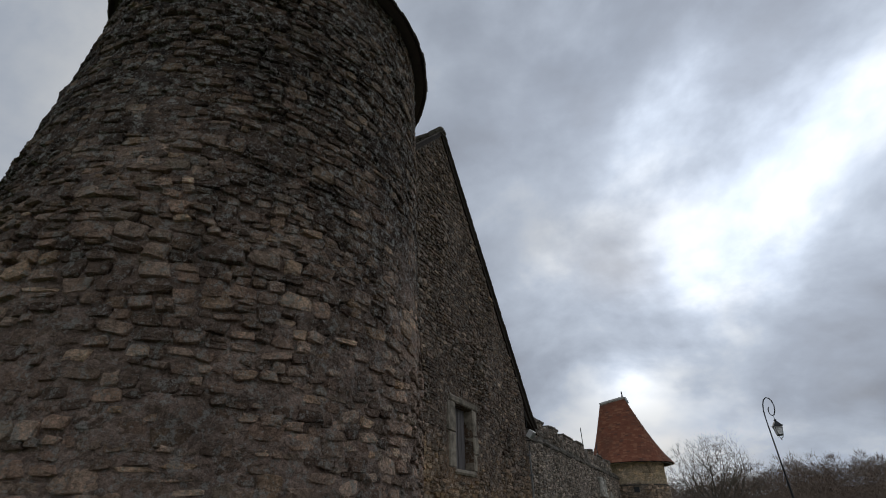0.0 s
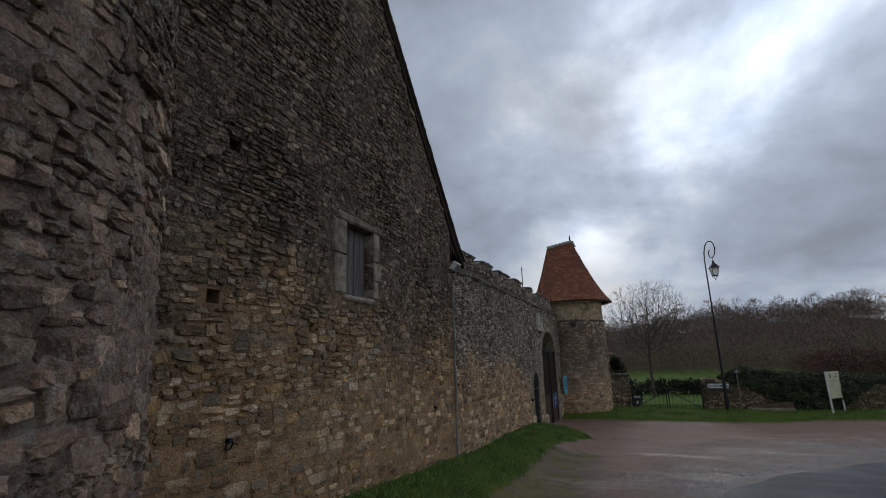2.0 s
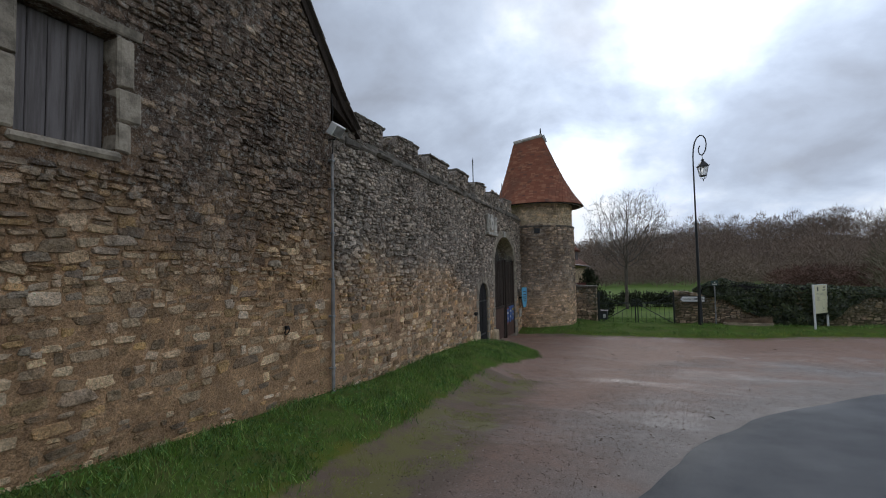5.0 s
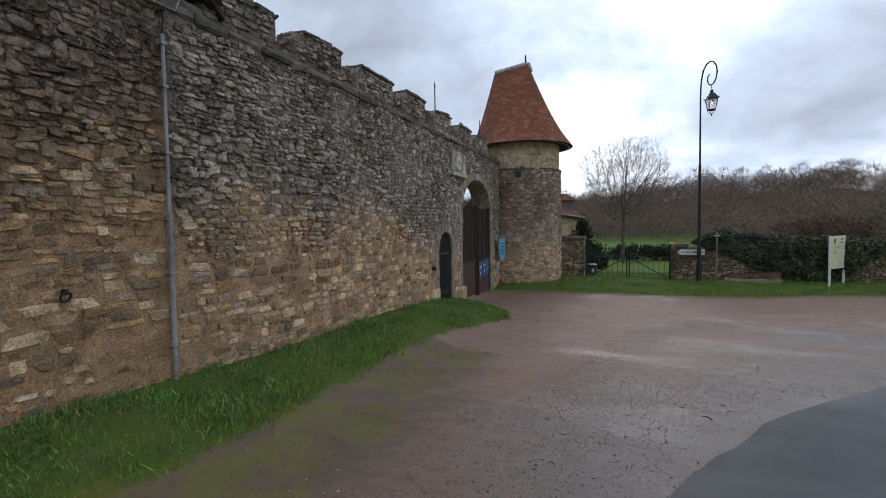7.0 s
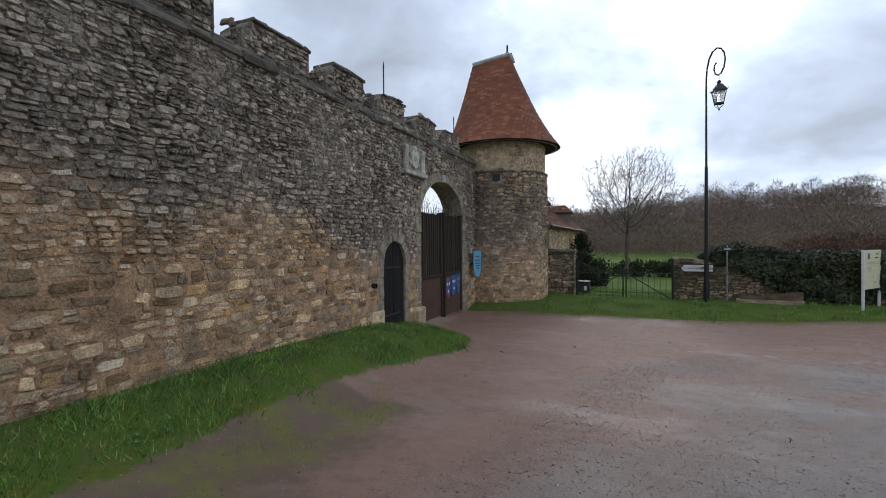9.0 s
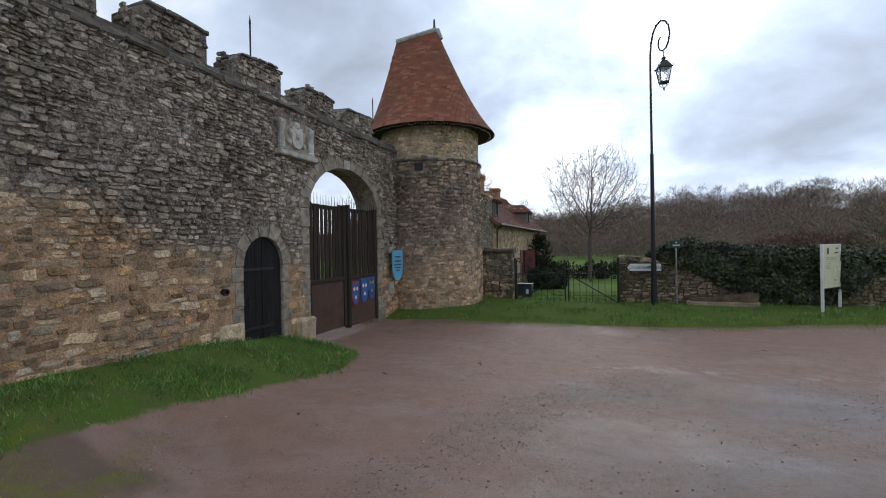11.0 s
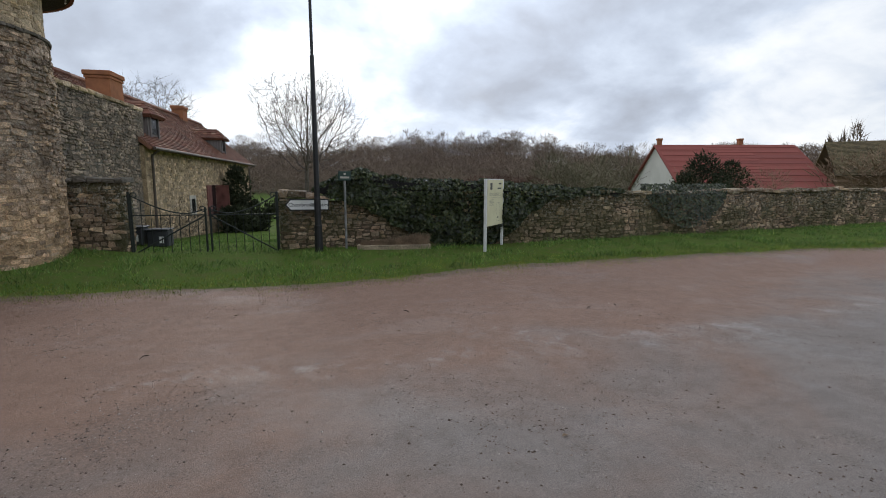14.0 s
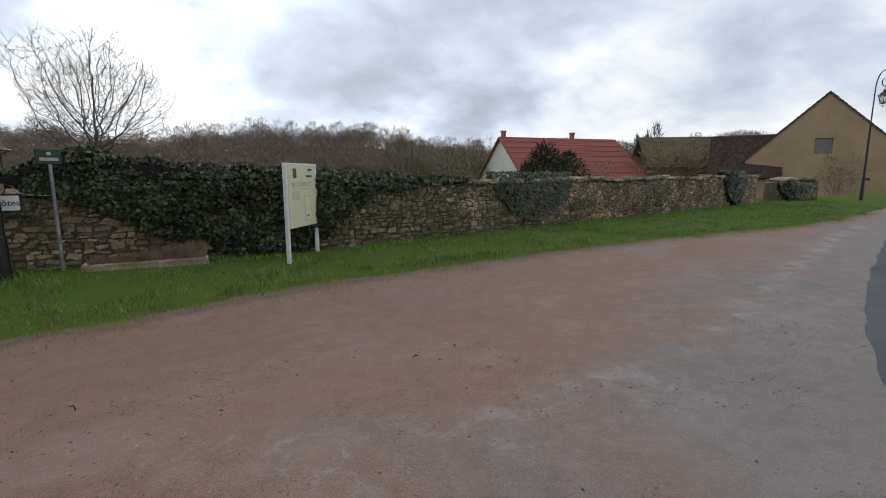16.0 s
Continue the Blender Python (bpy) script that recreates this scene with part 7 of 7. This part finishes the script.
def build_grass():
    rs = np.random.RandomState(15)
    np.random.seed(15)
    def blades(name, x, y, h, mat, label):
        b = on_ground(x, y, 0.01)
        lean = rs.normal(0, 0.45, (len(x), 2)) * h[:, None]
        tip = b + np.stack([lean[:, 0], lean[:, 1], h], -1)
        triangles(name, b, tip, np.clip(h * 0.17, 0.006, 0.014), mat, label, "grass")
    def patch(x, y, s):
        return np.array([noise.noise((float(a) * s, float(b) * s, 4)) for a, b in zip(x, y)])
    # strip under the wall
    n = 60000
    y = rs.uniform(3, 21.6, n)
    x = rs.uniform(-3.84, -1.6, n)
    p = patch(x, y, 1.3)
    keep = x < interp(y, TURF_EDGE) + 0.28 * p - 0.05 + rs.normal(0, 0.09, n)
    x, y, p = x[keep], y[keep], p[keep]
    blades("grass_strip", x, y, (0.035 + 0.055 * rs.uniform(0, 1, len(x)) ** 2) * (1 + 1.0 * p), M_GRASSBLADE, "short damp green grass strip under the wall")
    # verge along the low wall
    n = 190000
    x = rs.uniform(-3.6, 34, n)
    y = rs.uniform(24.2, 34.0, n)
    p = patch(x, y, 1.5)
    keep = (y > interp(x, VERGE_EDGE) + 0.25 * p + rs.normal(0, 0.1, n)) & (y < wall_line(x) + 0.0) & ((x - TCX) ** 2 + (y - TCY) ** 2 > 2.4)
    x, y, p = x[keep], y[keep], p[keep]
    blades("grass_verge", x, y, (0.035 + 0.07 * rs.uniform(0, 1, len(x)) ** 2) * np.clip(1 + 1.7 * p, 0.35, 2.2), M_GRASSBLADE, "rough green grass verge along the stone wall")
    # lawn beyond the garden gate
    n = 16000
    x, y = rs.uniform(-3.2, 4, n), 28.7 + 12 * rs.uniform(0, 1, n) ** 1.5
    keep = (x < 2.2) & (x > -0.9) | (y > 29.2)
    x, y = x[keep], y[keep]
    blades("lawn", x, y, 0.05 + 0.05 * rs.uniform(0, 1, len(x)), M_GRASSBLADE, "mown lawn behind the garden gate")
    # thin moss grass at the edge of the gravel
    n = 16000
    y = rs.uniform(5, 17, n)
    x = interp(y, TURF_EDGE) + rs.normal(0.6, 0.3, n)
    keep = patch(x, y, 1.6) > 0.02
    blades("mossy_edge", x[keep], y[keep], 0.02 + 0.022 * rs.uniform(0, 1, keep.sum()), M_YELLOWGRASS, "thin yellow-green moss at the edge of the gravel")
    n = 42000
    x = rs.uniform(-2, 30, n)
    y = interp(x, VERGE_EDGE) + rs.normal(0.15, 0.32, n) + 0.35 * patch(x, x * 0, 0.8)
    blades("mossy_verge", x, y, 0.02 + 0.03 * rs.uniform(0, 1, n), M_YELLOWGRASS, "thin yellow-green grass where the verge meets the gravel")
    # broad weeds
    weeds = thing("weeds", "broad-leaved green weeds in the grass", "weeds", kind="stuff")
    n = 9000
    y = rs.uniform(4, 21.2, n)
    x = rs.uniform(-3.82, -2.1, n)
    k = (patch(x, y, 0.8) > -0.05) & (x < interp(y, TURF_EDGE) - 0.15)
    x2, y2 = rs.uniform(-2, 27, 7000), rs.uniform(25, 33, 7000)
    k2 = (patch(x2, y2, 0.8) > 0.0) & (y2 > interp(x2, VERGE_EDGE) + 0.4) & (y2 < wall_line(x2))
    x, y = np.concatenate([x[k], x2[k2]]), np.concatenate([y[k], y2[k2]])
    pos = on_ground(x, y)
    pos[:, 2] += rs.uniform(0.02, 0.08, len(x))
    nn = np.stack([rs.normal(0, 0.4, len(x)), rs.normal(-0.2, 0.4, len(x)), np.ones(len(x))], -1)
    nn /= np.linalg.norm(nn, axis=1, keepdims=True)
    leaf_mass("leaves", pos, nn, 0.026, M_WEED, weeds)


def build_pebbles():
    rs = np.random.RandomState(17)
    rng = random.Random(17)
    n = 120000
    y = 8.0 + 18.3 * rs.uniform(0, 1, n)
    x = rs.uniform(-3, 14, n)
    side = road_side(x, y)
    keep = (x > interp(y, TURF_EDGE) * (y < 21.5) + -3.3 * (y >= 21.5)) & (y < interp(x, VERGE_EDGE)) & (side < 0.25)
    x, y, side = x[keep], y[keep], side[keep]
    heap = np.array([noise.noise((float(a) * 0.7, float(b) * 0.7, 9)) for a, b in zip(x, y)])
    loose = np.maximum(sstep(-off_line(x, y, LOOSE_ARC), -0.8, -0.1), sstep(side, -3.0, -1.0) * (1 - sstep(side, -0.5, 0)) * (1 - sstep(y, 14.5, 18)))
    keep = rs.uniform(0, 1, len(x)) < np.clip(0.12 + 0.9 * heap + 0.95 * loose, 0.05, 1)
    x, y = x[keep], y[keep]
    n = len(x)
    size = np.abs(rs.normal(0, 0.0045, n)) + 0.004
    turn = rs.uniform(0, 6.28, n)
    ico = np.array([(1, 0, 0), (0, 1, 0), (-1, 0, 0), (0, -1, 0), (0.1, 0.1, 0.8)])
    q = ico[None] * size[:, None, None] * np.stack([rs.uniform(0.7, 1.5, (n, 5)), rs.uniform(0.6, 1.1, (n, 5)), np.full((n, 5), 0.8)], -1)
    c, d = np.cos(turn)[:, None], np.sin(turn)[:, None]
    co = np.stack([x[:, None] + c * q[..., 0] - d * q[..., 1], y[:, None] + d * q[..., 0] + c * q[..., 1], ground_z(x, y)[:, None] + q[..., 2]], -1).reshape(-1, 3)
    fs = (np.array([(0, 1, 4), (1, 2, 4), (2, 3, 4), (3, 0, 4)])[None] + (np.arange(n) * 5)[:, None, None]).reshape(-1, 3)
    tagged(part("pebbles", (co.tolist(), fs.tolist()), M_PEBBLE, None, kind="stuff"), "loose small stones scattered over the gravel", "gravel")
    for i in range(26):
        px, py = rng.uniform(-1.5, 10), rng.uniform(14, 25)
        if road_side(px, py) > 0.2 or py > interp(px, VERGE_EDGE) - 0.2:
            continue
        g = float(ground_z(px, py))
        if i % 2:
            tw = thing("twig", "short fallen twig on the gravel", "twig", "fallen twigs", (px, py, g))
            l, a = rng.uniform(0.06, 0.14), rng.uniform(0, 6.28)
            part("stick", tube([(0, 0, 0.008), (l * 0.5 * math.cos(a), l * 0.5 * math.sin(a), 0.02), (l * math.cos(a + 0.2), l * math.sin(a + 0.2), 0.006)], [0.006, 0.005, 0.003], 5), M_DARKWOOD, tw)
        else:
            lf = thing("fallen_leaf", "curled dead brown leaf on the gravel", "leaf", "fallen leaves", (px, py, g), rng.uniform(0, 360))
            part("blade", ([(-0.03, 0, 0.004), (0, 0.018, 0.014), (0.032, 0, 0.005), (0, -0.018, 0.012), (0, 0, 0.004)], [(0, 4, 1), (4, 2, 1), (0, 3, 4), (3, 2, 4)]), M_DRY, lf)


def build_garden_chair():
    c = thing("garden_chair", "white metal garden chair on the lawn", "chair", at=(-2.4, 49.5, float(ground_z(-2.4, 49.5))), rz=20)
    part("seat", slab(-0.25, 0.25, -0.25, 0.25, 0.42, 0.46, 0.01), M_WHITE, c)
    part("backrest", slab(-0.25, 0.25, 0.22, 0.26, 0.55, 0.95, 0.01), M_WHITE, c)
    for x in (-0.22, 0.22):
        for y in (-0.22, 0.22):
            part("leg", tube([(x, y, 0), (x, y, 0.95 if y > 0 else 0.42)], 0.02, 6), M_WHITE, c)


M_PEBBLE = leaves("loose_pebbles", [(0, (0.11, 0.08, 0.065)), (0.45, (0.175, 0.125, 0.10)), (0.8, (0.26, 0.205, 0.175)), (1, (0.40, 0.35, 0.31))], 0.9)
build_woods()
build_evergreens()
bare_tree((0.1, 55.9, float(ground_z(0, 55.9))), 3.4, (0.25, 0, 7.85), 4.05, 3.75, 4, "large bare spreading tree standing in the meadow", 2300, 0.24, 0.015)
bare_tree((-14.2, 66.0, float(ground_z(-14.2, 66))), 6.0, (0, 0, 10.2), 3.6, 2.3, 6, "gnarled bare tree behind the cottage roof", 520, 0.3, 0.02)
build_ivy()
build_grass()
build_pebbles()
build_garden_chair()
